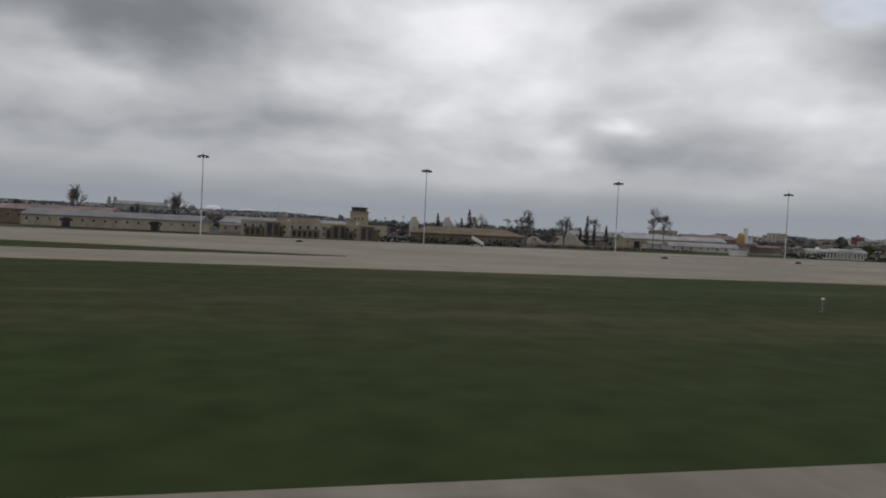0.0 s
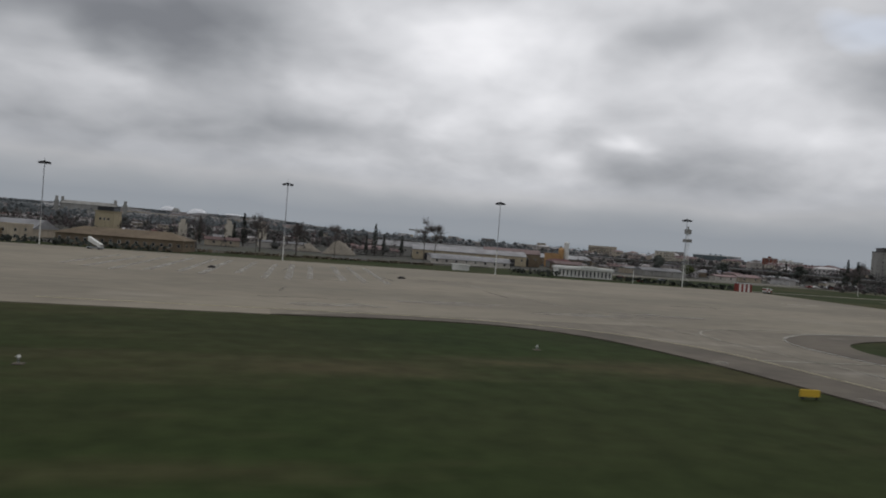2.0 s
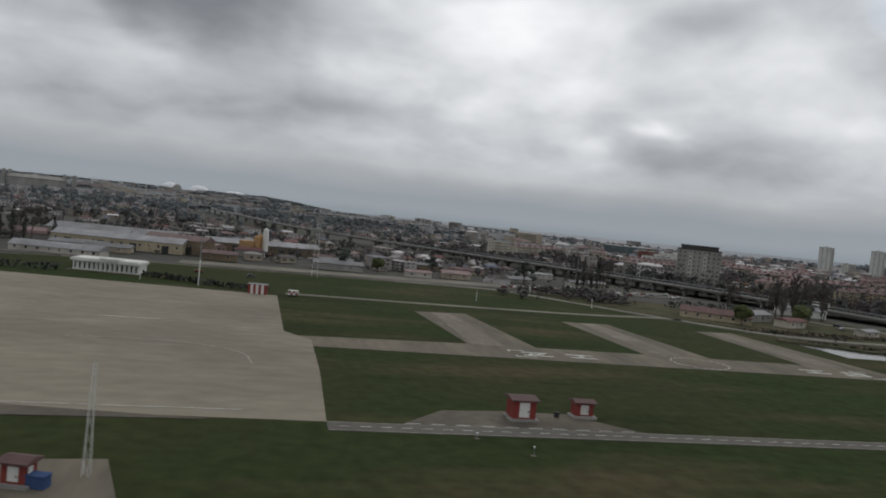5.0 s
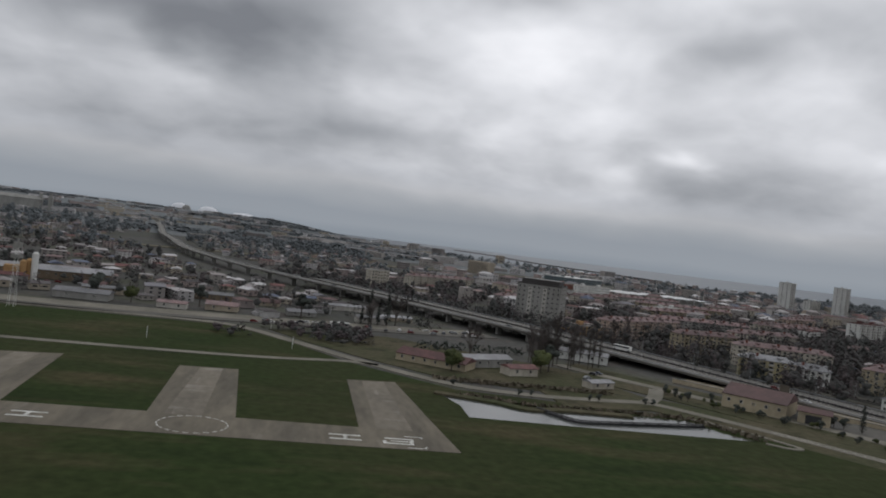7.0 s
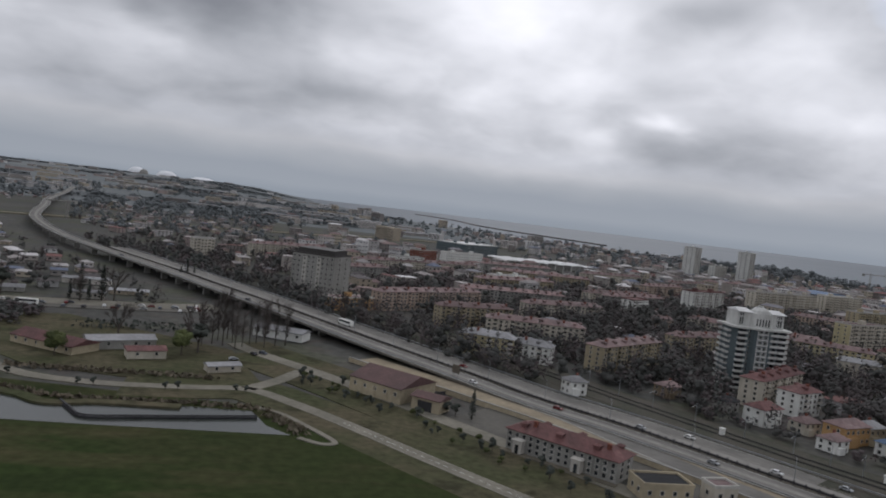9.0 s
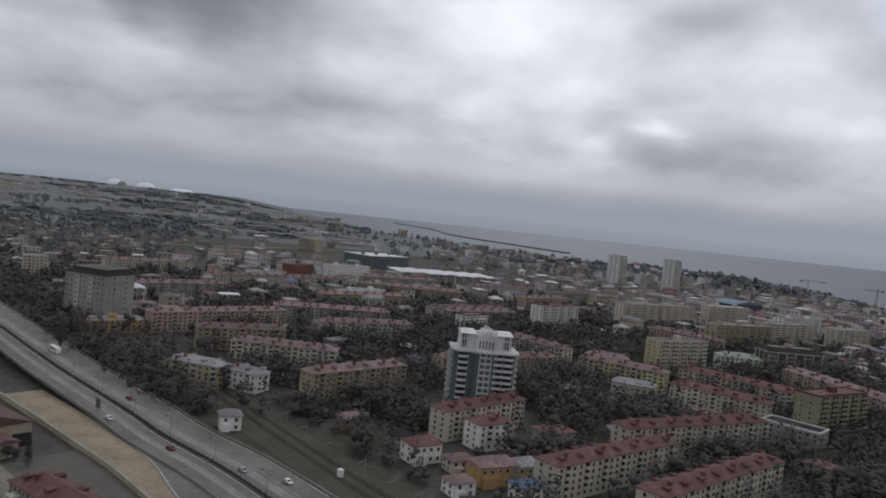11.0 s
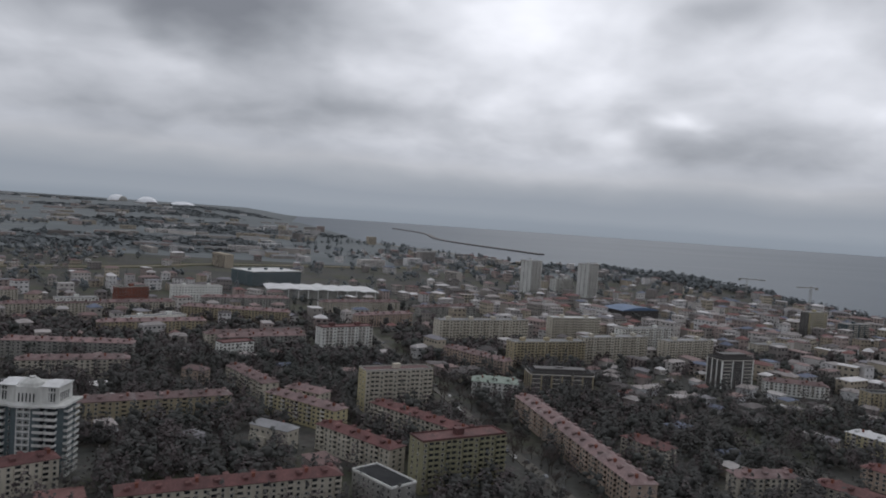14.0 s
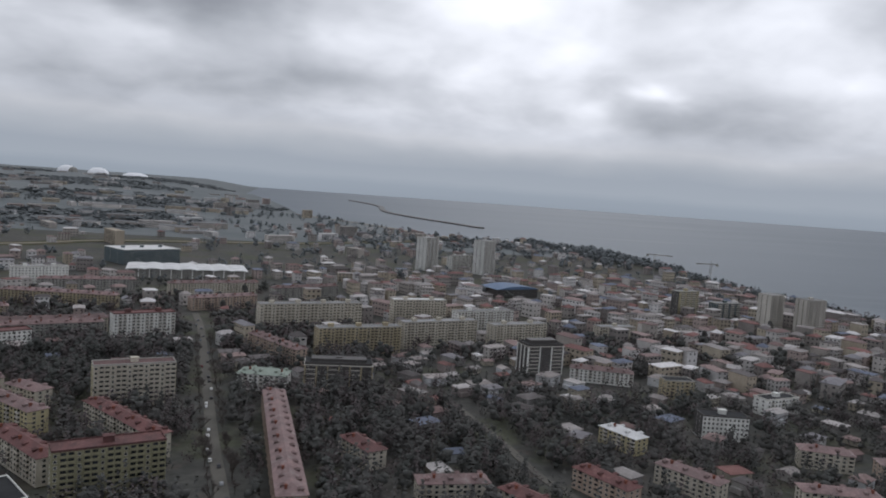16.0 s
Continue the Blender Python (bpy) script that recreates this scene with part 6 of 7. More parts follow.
nine((450, 470), (478, 482), "white", "roof_grey", "white office slab with even windows", h=10, floors=6, balconies=False)
nine((860.1, 435.8), (878.1, 441.2), "yellow_wall", "roof_grey", "new tower with yellow and glass faces", h=17, floors=12, end_wall="dark_wall")
nine((884, 430), (905, 434), "teal", "roof_grey", "blue-green glazed apartment slab", h=11, floors=8)
nine((902.5, 400.3), (914.5, 403.2), "pale", "roof_grey", "pale high-rise with grey bands", h=21.5, floors=16, depth=10)
nine((915.5, 384.3), (929.5, 384.8), "pale", "roof_grey", "pale high-rise with open roof frame", h=21.5, floors=16, depth=10)
nine((729.0, 636.7), (743.0, 648.6), "pale_crown", "roof_grey", "tall slender cream tower block", h=29, floors=20, depth=11)
nine((778.0, 622.9), (792.0, 634.2), "pale_crown", "roof_grey", "tall slender cream tower block", h=30, floors=20, depth=11)
nine((754, 640), (776, 654), "white", "roof_grey", "pale block between the towers", h=14, floors=10)
nine((405.9, 399), (424, 408), "white", "roof_grey", "pale six-storey slab beyond the railway", h=9, floors=6)


def office(a, b, h=13.4, depth=12, floors=8, n=4, label="dark stone office block with white pilasters", pale="white"):
    ob = block(a, b, h, depth, floors, "dark_wall", "roof_dark", label, "flat", False, False, "office_block", "office", trim="dark_wall", bay=1.9)
    L = float(np.linalg.norm(np.array(b) - np.array(a)))
    pm = Shape()
    pm.box(-0.22, 0.22, -0.3, 0.0, 0, h - 0.8)
    me = pm.mesh("pilaster", [M[pale]])
    for i in range(n):
        part("pilaster", me, None, ob, at=pose(i * L / (n - 1), 0, 0))
    for i in range(4):
        part("pilaster", me, None, ob, at=pose(0, i * depth / 3, 0, 0, 0, -90))
    lm = Shape()
    lm.box(0.35, L / (n - 1) - 0.35, -0.12, -0.02, 0, 0.34)
    lme = lm.mesh("spandrel", [M["pale"]])
    for f in range(1, floors):
        for i in range(0, n - 1, 2):
            part("spandrel", lme, None, ob, at=pose(i * L / (n - 1), 0, f * (h - 0.8) / floors))
    s = Shape()
    s.box(-0.4, L + 0.4, -0.5, depth + 0.3, h - 0.8, h - 0.55)
    part("cornice", s, M["pale"], ob)
    s = Shape()
    s.box(2, L - 2, 2, depth - 2, h + 0.1, h + 0.13 * h)
    part("attic", s, M["dark_wall"], ob)


office((701.5, 278.5), (717.5, 281.3), 12.6, 9)
office((612.0, 257.6), (635.5, 256.2), 9.0, 9, 5, 7, "dark five-storey block with ochre pilasters", "ochre_wall")
block((734.0, 203.5), (748.5, 200.5), 7.6, 7.0, 5, "white", "roof_dark", "white six-storey block with dark corner bay and black roof", "flat", True, False, "office_block", "office", trim="dark_wall", bay=1.3, end_wall="dark_wall")


def flat_black(a, b, w):
    a, b = np.array(a), np.array(b)
    L = float(np.linalg.norm(b - a))
    ob = block(a, b, 5.6, w, 4, "grey_wall", "roof_dark", "grey building with black roof and bright parapet", "flat", True, False, "civic_building", "building", trim="white")
    return ob


flat_black((541.0, 163.6), (548.5, 152.0), 7.0)


def mall():
    ob = thing("shopping_mall", "low mall with wavy white roofs and glazed front", "mall", 505, 516, 0, 8)
    s = Shape()
    s.box(0, 76, 0, 34, 0, 6)
    part("wall", s, M["grey_wall"], ob)
    for i in range(7):
        s = Shape()
        x0 = i * 11 - 1
        pr = [(x0 + 12.5 * t, 6.2 + (0.6 + 0.3 * (i % 2)) * math.sin(math.pi * t)) for t in np.linspace(0, 1, 7)]
        for (xa, za), (xb, zb) in zip(pr[:-1], pr[1:]):
            s.poly([(xa, -2, za), (xb, -2, zb), (xb, 33, zb), (xa, 33, za)])
            s.poly([(xa, -2, za - 0.5), (xa, 33, za - 0.5), (xb, 33, zb - 0.5), (xb, -2, zb - 0.5)])
            s.poly([(xa, -2, za - 0.5), (xb, -2, zb - 0.5), (xb, -2, zb), (xa, -2, za)])
        part("roof_shell", s, M["roof_white"], ob)
    cm = Shape()
    cm.tube((0, 0, 0), (0, 0, 6.4), 0.35, 0.35, 8)
    me = cm.mesh("column", [M["white"]])
    for i in range(12):
        part("column", me, None, ob, at=pose(i * 6.8, -1.2, 0))
    for i in range(8):
        for j in range(5):
            take(505 + i * 10, 516 + i * 1.4 + j * 8, 6)


mall()
nine((490, 582), (526, 610), "teal", "roof_white", "blue-grey glazed cube with white roof slab", h=11, floors=6, depth=30, balconies=False, trim="white", name="office_cube", category="office")


def sports_hall():
    ob = thing("sports_hall", "low dark hall with blue curved roof", "hall", 752, 489, 0, 20)
    s = Shape()
    s.box(0, 36, 0, 20, 0, 6)
    part("wall", s, M["dark_wall"], ob)
    s = Shape()
    pr = [(-1 + 38 * t, 6 + 2.2 * math.sin(math.pi * t)) for t in np.linspace(0, 1, 11)]
    for (xa, za), (xb, zb) in zip(pr[:-1], pr[1:]):
        s.poly([(xa, -1, za), (xb, -1, zb), (xb, 21, zb), (xa, 21, za)])
        s.poly([(xa, -1, 6), (xb, -1, 6), (xb, -1, zb), (xa, -1, za)])
    part("roof", s, M["roof_blue"], ob)
    for i in range(9):
        part("window", WIN_MESH, None, ob, at=pose(2 + i * 4, -0.004, 3.5))
    take(770, 503, 20)


sports_hall()


def tower_crane(x, y, h, rz):
    ob = thing("tower_crane", "distant grey tower crane by the shore", "crane", x, y, 0, rz, "tower cranes")
    s = Shape()
    for sx, sy in ((0.7, 0.7), (-0.7, 0.7), (0.7, -0.7), (-0.7, -0.7)):
        s.tube((sx, sy, 0), (sx, sy, h), 0.16, 0.16, 4)
    for i in range(int(h / 2)):
        s.tube((-0.7, -0.7, i * 2), (0.7, -0.7, i * 2 + 2), 0.1, 0.1, 4)
    part("mast", s, M["grey_wall"], ob)
    s = Shape()
    s.box(-18, 8, -0.5, 0.5, h, h + 0.9)
    jib = part("jib", s, M["grey_wall"], ob)
    s = Shape()
    s.box(6, 8.5, -0.8, 0.8, h - 1.6, h)
    part("counterweight", s, M["grey_wall"], jib)
    s = Shape()
    s.tube((0, 0, h), (0, 0, h + 3), 0.4, 0.1, 4)
    part("apex", s, M["grey_wall"], ob)


tower_crane(1000, 620, 20.5, 10)
tower_crane(985, 700, 20.5, 150)
tower_crane(198, 560, 12, 60)


# villas beside the railway
def villa(x, y, rz, w, d, h, wall, roof, label, floors=2):
    ob = thing("villa", label, "house", x, y, 0, rz)
    take(x, y, max(w, d) / 2 + 1.5)
    s = Shape()
    s.box(-w / 2, w / 2, -d / 2, d / 2, 0, h)
    s.box(-w / 2 + 0.3, -w / 2 + w * 0.45, -d / 2 - 0.8, -d / 2, 0, h * 0.55)
    part("wall", s, M[wall], ob)
    s = Shape()
    s.hip(-w / 2 - 0.3, w / 2 + 0.3, -d / 2 - 0.3, d / 2 + 0.3, h, 0.28 * d, inset=0.35 * d)
    part("roof", s, M[roof], ob)
    s = Shape()
    s.box(-0.22, 0.22, -0.22, 0.22, 0, 0.9)
    part("chimney", s, M["brick"], ob, at=pose(w * 0.2, d * 0.12, h + 0.15 * d))
    for f in range(floors):
        z = (f + 0.55) * h / floors
        for i in range(max(2, int(w / 1.6))):
            xx = -w / 2 + (i + 0.5) * w / max(2, int(w / 1.6))
            if not (f == 0 and xx < -w * 0.05):
                part("window", WIN_MESH, None, ob, at=pose(xx, -d / 2 - 0.002, z))
        for yy in (-d * 0.2, d * 0.25):
            part("window", WIN_MESH, None, ob, at=pose(-w / 2 - 0.002, yy, z, 0, 0, -90))
            part("window", WIN_MESH, None, ob, at=pose(w / 2 + 0.002, yy, z, 0, 0, 90))


for v in ((449, 141, 20, 6.5, 5, 3.6, "white", "roof_red", "white villa with red hipped roof"), (455.5, 136, 15, 5, 4, 2.4, "cream", "roof_pink", "small cream house with faded roof"),
          (452.8, 124.5, 20, 4.6, 4, 2.4, "white", "roof_pink", "small white house with pink roof"), (460.5, 130, 15, 8, 5, 3.8, "orange_wall", "roof_pink", "orange stuccoed villa with pink roof"),
          (467.0, 131.5, 15, 5.5, 4.5, 3.4, "tan_wall", "roof_grey", "unfinished tan villa with flat top"), (464.5, 122.5, 20, 4.6, 4, 2.6, "white", "roof_blue", "white house with bright blue roof"),
          (411.8, 156.5, 10, 4.2, 4, 3.0, "white", "roof_grey", "white gabled house beside the railway"), (474, 112.5, 25, 5, 4, 2.2, "cream", "roof_red", "low house with red roof"),
          (480.5, 103, 25, 5.5, 4.5, 2.4, "brown_wall", "roof_red", "low house with dark red roof"), (489, 97, 30, 5.5, 4.5, 2.6, "cream", "roof_grey", "low house with grey roof"),
          (522.5, 196.5, -35, 12, 5, 5.6, "cream", "roof_grey", "cream block with arched gable"), (493, 265, -27, 8, 5, 5, "pink_wall", "roof_pink", "pinkish gabled house among trees"),
          (437, 160, 20, 5, 4, 2.6, "brown_wall", "roof_pink", "brown house among bare trees"), (446, 150, 20, 4.4, 4, 2.4, "grey_wall", "roof_dark", "low grey garage with felt roof")):
    villa(*v)

# ---- town streets ----
avenue = smooth_line([(561, 395), (567.3, 358), (575.3, 293), (580.7, 247.4), (586.4, 200), (590.8, 169), (601, 90)], 6)
single("avenue", ribbon(avenue, -1.7, 1.7, -0.3, 0.05), M["road"], "straight grey town avenue with cars", "road", "structure")
take_line(avenue, 3)
for i in range(26):
    p = avenue[4 + (i * 7) % (len(avenue) - 6)]
    copy_thing(car, pose(p[0] + rr.choice((-1.3, -0.6, 0.6, 1.3)), p[1] + rr.uniform(-4, 4), 0.055, 0, 0, 96 + rr.choice((0, 180))))
lane = smooth_line([(662, 240), (668, 200), (672, 170), (690, 130)], 6)
single("lane", ribbon(lane, -1.3, 1.3, -0.3, 0.05), M["road"], "narrow grey town street", "road", "structure")
take_line(lane, 2)

# ---- filler houses ----
rnd = random.Random(21)
XR_Y, XR_X = [20, 60, 100, 153, 200, 250, 300, 450, 640], [512, 488, 460, 424, 402, 376, 350, 262, 150]
XL_Y, XL_X = [225, 265, 300, 450, 640], [322, 302, 284, 192, 108]


def in_town(x, y):
    if y < 60 or x > coast_x(y) - 12:
        return False
    right = x > np.interp(y, XR_Y, XR_X) + 4
    left = y > 224 and x < np.interp(y, XL_Y, XL_X) - 5
    return bool(right or left)


def house_template(w, d, h, rise, kind):
    ob = thing("house", "small town house with pitched roof", "house", 0, 0, -500, 0, "town houses")
    s = Shape()
    s.box(-w / 2, w / 2, -d / 2, d / 2, 0, h)
    if kind:
        s.box(-w / 2 + 0.2, 0.3, -d / 2 - 0.9, -d / 2, 0, h * 0.5)
    part("wall", s, M["house_wall"], ob)
    s = Shape()
    s.hip(-w / 2 - 0.3, w / 2 + 0.3, -d / 2 - 0.3, d / 2 + 0.3, h, rise, inset=(0.02, 0.3 * d, 0.5 * d)[kind])
    part("roof", s, M["house_roof"], ob)
    for x, y, rz in ((w * 0.25, -d / 2 - 0.002, 0), (-w / 2 - 0.002, 0, -90)):
        part("window", WIN_MESH, None, ob, at=pose(x, y, h * 0.72, 0, 0, rz))
    return ob


TEMPL = [house_template(5.2, 4.2, 3.0, 1.3, 0), house_template(6.0, 4.6, 4.2, 1.2, 1), house_template(4.4, 4.0, 2.6, 1.1, 2), house_template(7.0, 5.0, 5.2, 1.0, 1), house_template(5.6, 4.2, 3.8, 0.5, 1)]
SITES = []
y = 66.0
while y < 1150:
    step = 8.0 if y < 330 else 12.5 if y < 600 else 24
    x = -150.0 if y > 224 else 420.0
    while x < coast_x(y) - 12:
        px, py = x + rnd.uniform(-3, 3), y + rnd.uniform(-3, 3)
        keep = 0.85 if px > 640 else 0.42
        if px > 640 and py < 235:
            keep = 0.30
        if py < 260 and px < 640:
            keep = 0.16
        if px < 345 and py < 420:
            keep = 0.55 if px > 150 else 0.10
        if px < 345 and py >= 420:
            keep = 0.14
        if py > 640:
            keep *= 0.6 if px > 500 else 0.22
        if px < 640 and 640 < py < 900:
            keep *= 0.5
        if in_town(px, py) and is_free(px, py, 3.0) and rnd.random() < keep and px < 640 + 1.1 * py and px > -120 - 0.32 * py:
            SITES.append((px, py, rnd.choice((17, 30, -60, 107)) + rnd.uniform(-12, 12), rnd.uniform(0.85, 1.2)))
            take(px, py, 2.6)
        x += step
    y += step
SITES.sort(key=lambda q: (q[0] - 520) ** 2 * 0.6 + q[1] ** 2)
near_houses, far_houses = SITES[:190], SITES[190:]
# the loose village west of the viaduct
vr = random.Random(83)
for i in range(900):
    px, py = vr.uniform(-140, 335), vr.uniform(420, 900)
    if in_town(px, py) and is_free(px, py, 3.0) and px > -120 - 0.32 * py:
        far_houses.append((px, py, vr.choice((17, 30, -60, 107)) + vr.uniform(-12, 12), vr.uniform(0.85, 1.2)))
        take(px, py, 4.0)
for i, (x, y, rz, sc) in enumerate(near_houses):
    t = TEMPL[i % len(TEMPL)]
    low = 0.5 if x < 345 else 0.85
    m = pose(x, y, 0, 0, 0, rz) @ Matrix.Diagonal((sc, sc, low * rnd.uniform(0.85, 1.2), 1))
    if i < len(TEMPL):
        t.matrix_basis = m
    else:
        copy_thing(t, m)


def merged(name, label, category, items, materials):
    """Many small parts in one mesh: items of (verts, faces, material index, matrix)."""
    vs, loops, starts, totals, ks, n, c = [], [], [], [], [], 0, 0
    for v, f, k, m in items:
        r = np.array(m.to_3x3())
        vs.append(v @ r.T + np.array(m.translation))
        for width in f:
            arr = f[width]
            loops.append((arr + n).ravel())
            starts.append(c + np.arange(len(arr)) * width)
            totals.append(np.full(len(arr), width))
            ks.append(np.full(len(arr), k))
            c += arr.size
        n += len(v)
    if not vs:
        return None
    V, Lo, St, To, Ks = (np.concatenate(q) for q in (vs, loops, starts, totals, ks))
    me = bpy.data.meshes.new(name)
    me.vertices.add(len(V))
    me.vertices.foreach_set("co", V.astype(np.float32).ravel())
    me.loops.add(len(Lo))
    me.loops.foreach_set("vertex_index", Lo.astype(np.int32))
    me.polygons.add(len(St))
    me.polygons.foreach_set("loop_start", St.astype(np.int32))
    me.polygons.foreach_set("loop_total", To.astype(np.int32))
    for m in materials:
        me.materials.append(m)
    me.polygons.foreach_set("material_index", Ks.astype(np.int32))
    me.update(calc_edges=True)
    if category != "trees":
        me.shade_flat()
    me.validate()
    return tagged(new(name, me), label, category, kind="stuff")


def arrays(shape):
    f = {}
    for q in shape.f:
        f.setdefault(len(q), []).append(q)
    return np.array(shape.v, float), {w: np.array(a) for w, a in f.items()}


hv = []
for w, d, h, rise, ins in ((5.2, 4.2, 3.0, 1.3, 0.1), (6.0, 4.6, 4.2, 1.2, 1.4), (7.5, 5, 5.4, 1.0, 2.2), (4.6, 4, 2.6, 1.1, 2.0), (9, 5, 5.5, 0.4, 0.1), (7.5, 6, 7.2, 0.3, 0.05),
                           (11, 5.4, 7.0, 1.2, 2.4), (5.4, 5.0, 5.2, 1.5, 2.4)):
    a, b, c = Shape(), Shape(), Shape()
    a.box(-w / 2, w / 2, -d / 2, d / 2, 0, h)
    b.hip(-w / 2 - 0.3, w / 2 + 0.3, -d / 2 - 0.3, d / 2 + 0.3, h, rise, inset=ins)
    nf, nw = max(1, round(h / 2.1)), max(2, int(w / 2.2))
    for f in range(nf):
        z = (f + 0.55) * h / nf
        for i in range(nw):
            c.box(-w / 2 + (i + 0.25) * w / nw, -w / 2 + (i + 0.72) * w / nw, -d / 2 - 0.04, -d / 2, z - 0.36, z + 0.4)
        for i in (-0.22, 0.22):
            c.box(-w / 2 - 0.04, -w / 2, i * d - 0.35, i * d + 0.35, z - 0.36, z + 0.4)
            c.box(w / 2, w / 2 + 0.04, i * d - 0.35, i * d + 0.35, z - 0.36, z + 0.4)
    hv.append((arrays(a), arrays(b), arrays(c)))
items = []
for x, y, rz, sc in far_houses:
    village = x < 345 and y < 900
    a, b, c = rnd.choice((hv[0], hv[3], hv[0], hv[3], hv[4])) if village else rnd.choice(hv)
    m = pose(x, y, land_z(x, y), 0, 0, rz) @ Matrix.Diagonal((sc, sc, rnd.uniform(0.45, 0.75) if village else rnd.uniform(0.8, 1.25), 1))
    for k, q in enumerate((a, b, c)):
        items.append((*q, k, m))
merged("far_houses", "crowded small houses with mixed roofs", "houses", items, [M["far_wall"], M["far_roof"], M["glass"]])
# long pale halls and sheds on the far plain
items = []
for i in range(130):
    y = rnd.uniform(900, 3300)
    x = rnd.uniform(-0.3 * y - 60, min(coast_x(y) - 60, 520))
    w, d, h = rnd.uniform(14, 60), rnd.uniform(8, 18), rnd.uniform(3, 7)
    a, b = Shape(), Shape()
    a.box(-w / 2, w / 2, -d / 2, d / 2, -2, h)
    b.hip(-w / 2 - 0.4, w / 2 + 0.4, -d / 2 - 0.4, d / 2 + 0.4, h, 1.2, inset=1.0)
    m = pose(x, y, land_z(x, y), 0, 0, rnd.uniform(-14, 20))
    items += [(*arrays(a), 0, m), (*arrays(b), 1, m)]
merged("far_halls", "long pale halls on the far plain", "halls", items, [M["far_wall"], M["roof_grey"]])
# distant slabs of housing, too small to tell apart singly
items = []
for i in range(120):
    y = rnd.uniform(560, 2300)
    x = rnd.uniform(-0.3 * y - 60, min(coast_x(y) - 25, 640 + y))
    w, h = rnd.uniform(16, 42), rnd.choice((6.5, 6.5, 9, 13, 15))
    if x < 380:
        h = min(h, 6.5)
        if y < 760:
            continue
    if not is_free(x, y, 8):
        continue
    take(x, y, 10)
    a, c = Shape(), Shape()
    a.box(-w / 2, w / 2, -4, 4, -0.2, h)
    nf = int(h / 1.45)
    for f in range(nf):
        for j in range(int(w / 2)):
            c.box(-w / 2 + 2 * j + 0.4, -w / 2 + 2 * j + 1.5, -4.05, -4, 0.4 + f * 1.45, 1.2 + f * 1.45)
    m = pose(x, y, land_z(x, y), 0, 0, rnd.choice((20, 30, -55)) + rnd.uniform(-8, 8))
    items += [(*arrays(a), 0, m), (*arrays(c), 1, m)]
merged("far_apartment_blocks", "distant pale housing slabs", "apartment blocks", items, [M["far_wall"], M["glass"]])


# ---- arenas and far landmarks ----
def arena(x, y, z, w, h, d, label, dark=False):
    ob = thing("arena", label, "arena", x, y, z)
    s = Shape()
    n, m = 20, 8
    for j in range(m + 1):
        t = j / m * math.pi / 2
        for i in range(n):
            a = 2 * math.pi * i / n
            s.v.append((w / 2 * math.cos(t) ** 0.8 * math.cos(a), d / 2 * math.cos(t) ** 0.8 * math.sin(a), h * math.sin(t)))
    for j in range(m):
        for i in range(n):
            k = (i + 1) % n
            s.f.append((j * n + i, j * n + k, (j + 1) * n + k, (j + 1) * n + i))
            s.k.append(0)
    part("roof_shell", s, M["grey_wall" if dark else "dome"], ob)
    s = Shape()
    s.tube((0, 0, -30), (0, 0, 0.5), w * 0.47, w * 0.47, 20)
    part("base", s, M["grey_wall"], ob)


arena(-300, 3480, land_z(-300, 3480) - 9, 80, 36, 70, "distant white shell of a stadium")
arena(-262, 3430, land_z(-262, 3430) - 7, 40, 28, 36, "grey open gable of the stadium", True)
arena(-178, 3500, land_z(-178, 3500) - 9, 92, 34, 80, "distant white domed arena")
arena(-22, 3480, land_z(-22, 3480) - 18, 128, 32, 90, "distant low white domed arena")


def far_station(x, y):
    z = land_z(x, y)
    ob = thing("far_hall", "big distant grey hall with corner towers", "hall", x, y, z, 12)
    s = Shape()
    s.box(-38, 38, -14, 14, 0, 15)
    s.hip(-39, 39, -15, 15, 15, 5, inset=6)
    part("hall", s, M["grey_wall"], ob)
    for sx in (-44, -36, 36, 50):
        s = Shape()
        s.box(sx - 3, sx + 3, -6, 6, 0, 19)
        s.box(sx - 2, sx + 2, -3, 3, 19, 25)
        part("tower", s, M["grey_wall"], ob)


far_station(-168, 1215)
pier_line = smooth_line([(882, 3000), (930, 2500), (886, 1922), (996, 1423)], 8)
single("breakwater", ribbon(pier_line, -8, 8, -0.2, 3.0), M["dark_wall"], "long dark harbour breakwater in the sea", "breakwater", "structure")
river = smooth_line([(150, 560), (369, 690), (443, 770), (638, 860), (850, 1040), (990, 1080)], 8)
single("river_bed", ribbon(river, -14, 14, -0.1, 0.1), M["grass2"], "broad grassy river bed with pale gravel", "river", "structure")
single("river_gravel", ribbon(river, -4, 3, 0.0, 0.16), M["gravel"], "pale gravel river channel", "river", "structure")


for x, y in ((432.6, 130.5), (449.3, 107.2)):
    s = Shape()
    s.box(-0.45, 0.45, -0.35, 0.35, 0, 1.25)
    s.hip(-0.55, 0.55, -0.45, 0.45, 1.25, 0.25)
    single("relay_cabinet", s, M["white"], "small white relay cabinet beside the railway", "cabinet", m=pose(x, y, 0.1, 0, 0, -60))
board = thing("road_sign", "dark back of a large road sign", "sign", 385.4, 161.5, 0.6, -57)
s = Shape()
s.box(-1.1, 1.1, -0.05, 0.05, 1.0, 2.9)
part("board", s, M["shoulder"], board)
for x in (-0.7, 0.7):
    s = Shape()
    s.tube((x, 0.08, -0.6), (x, 0.08, 2.8), 0.06, 0.06, 6)
    part("post", s, M["metal"], board)


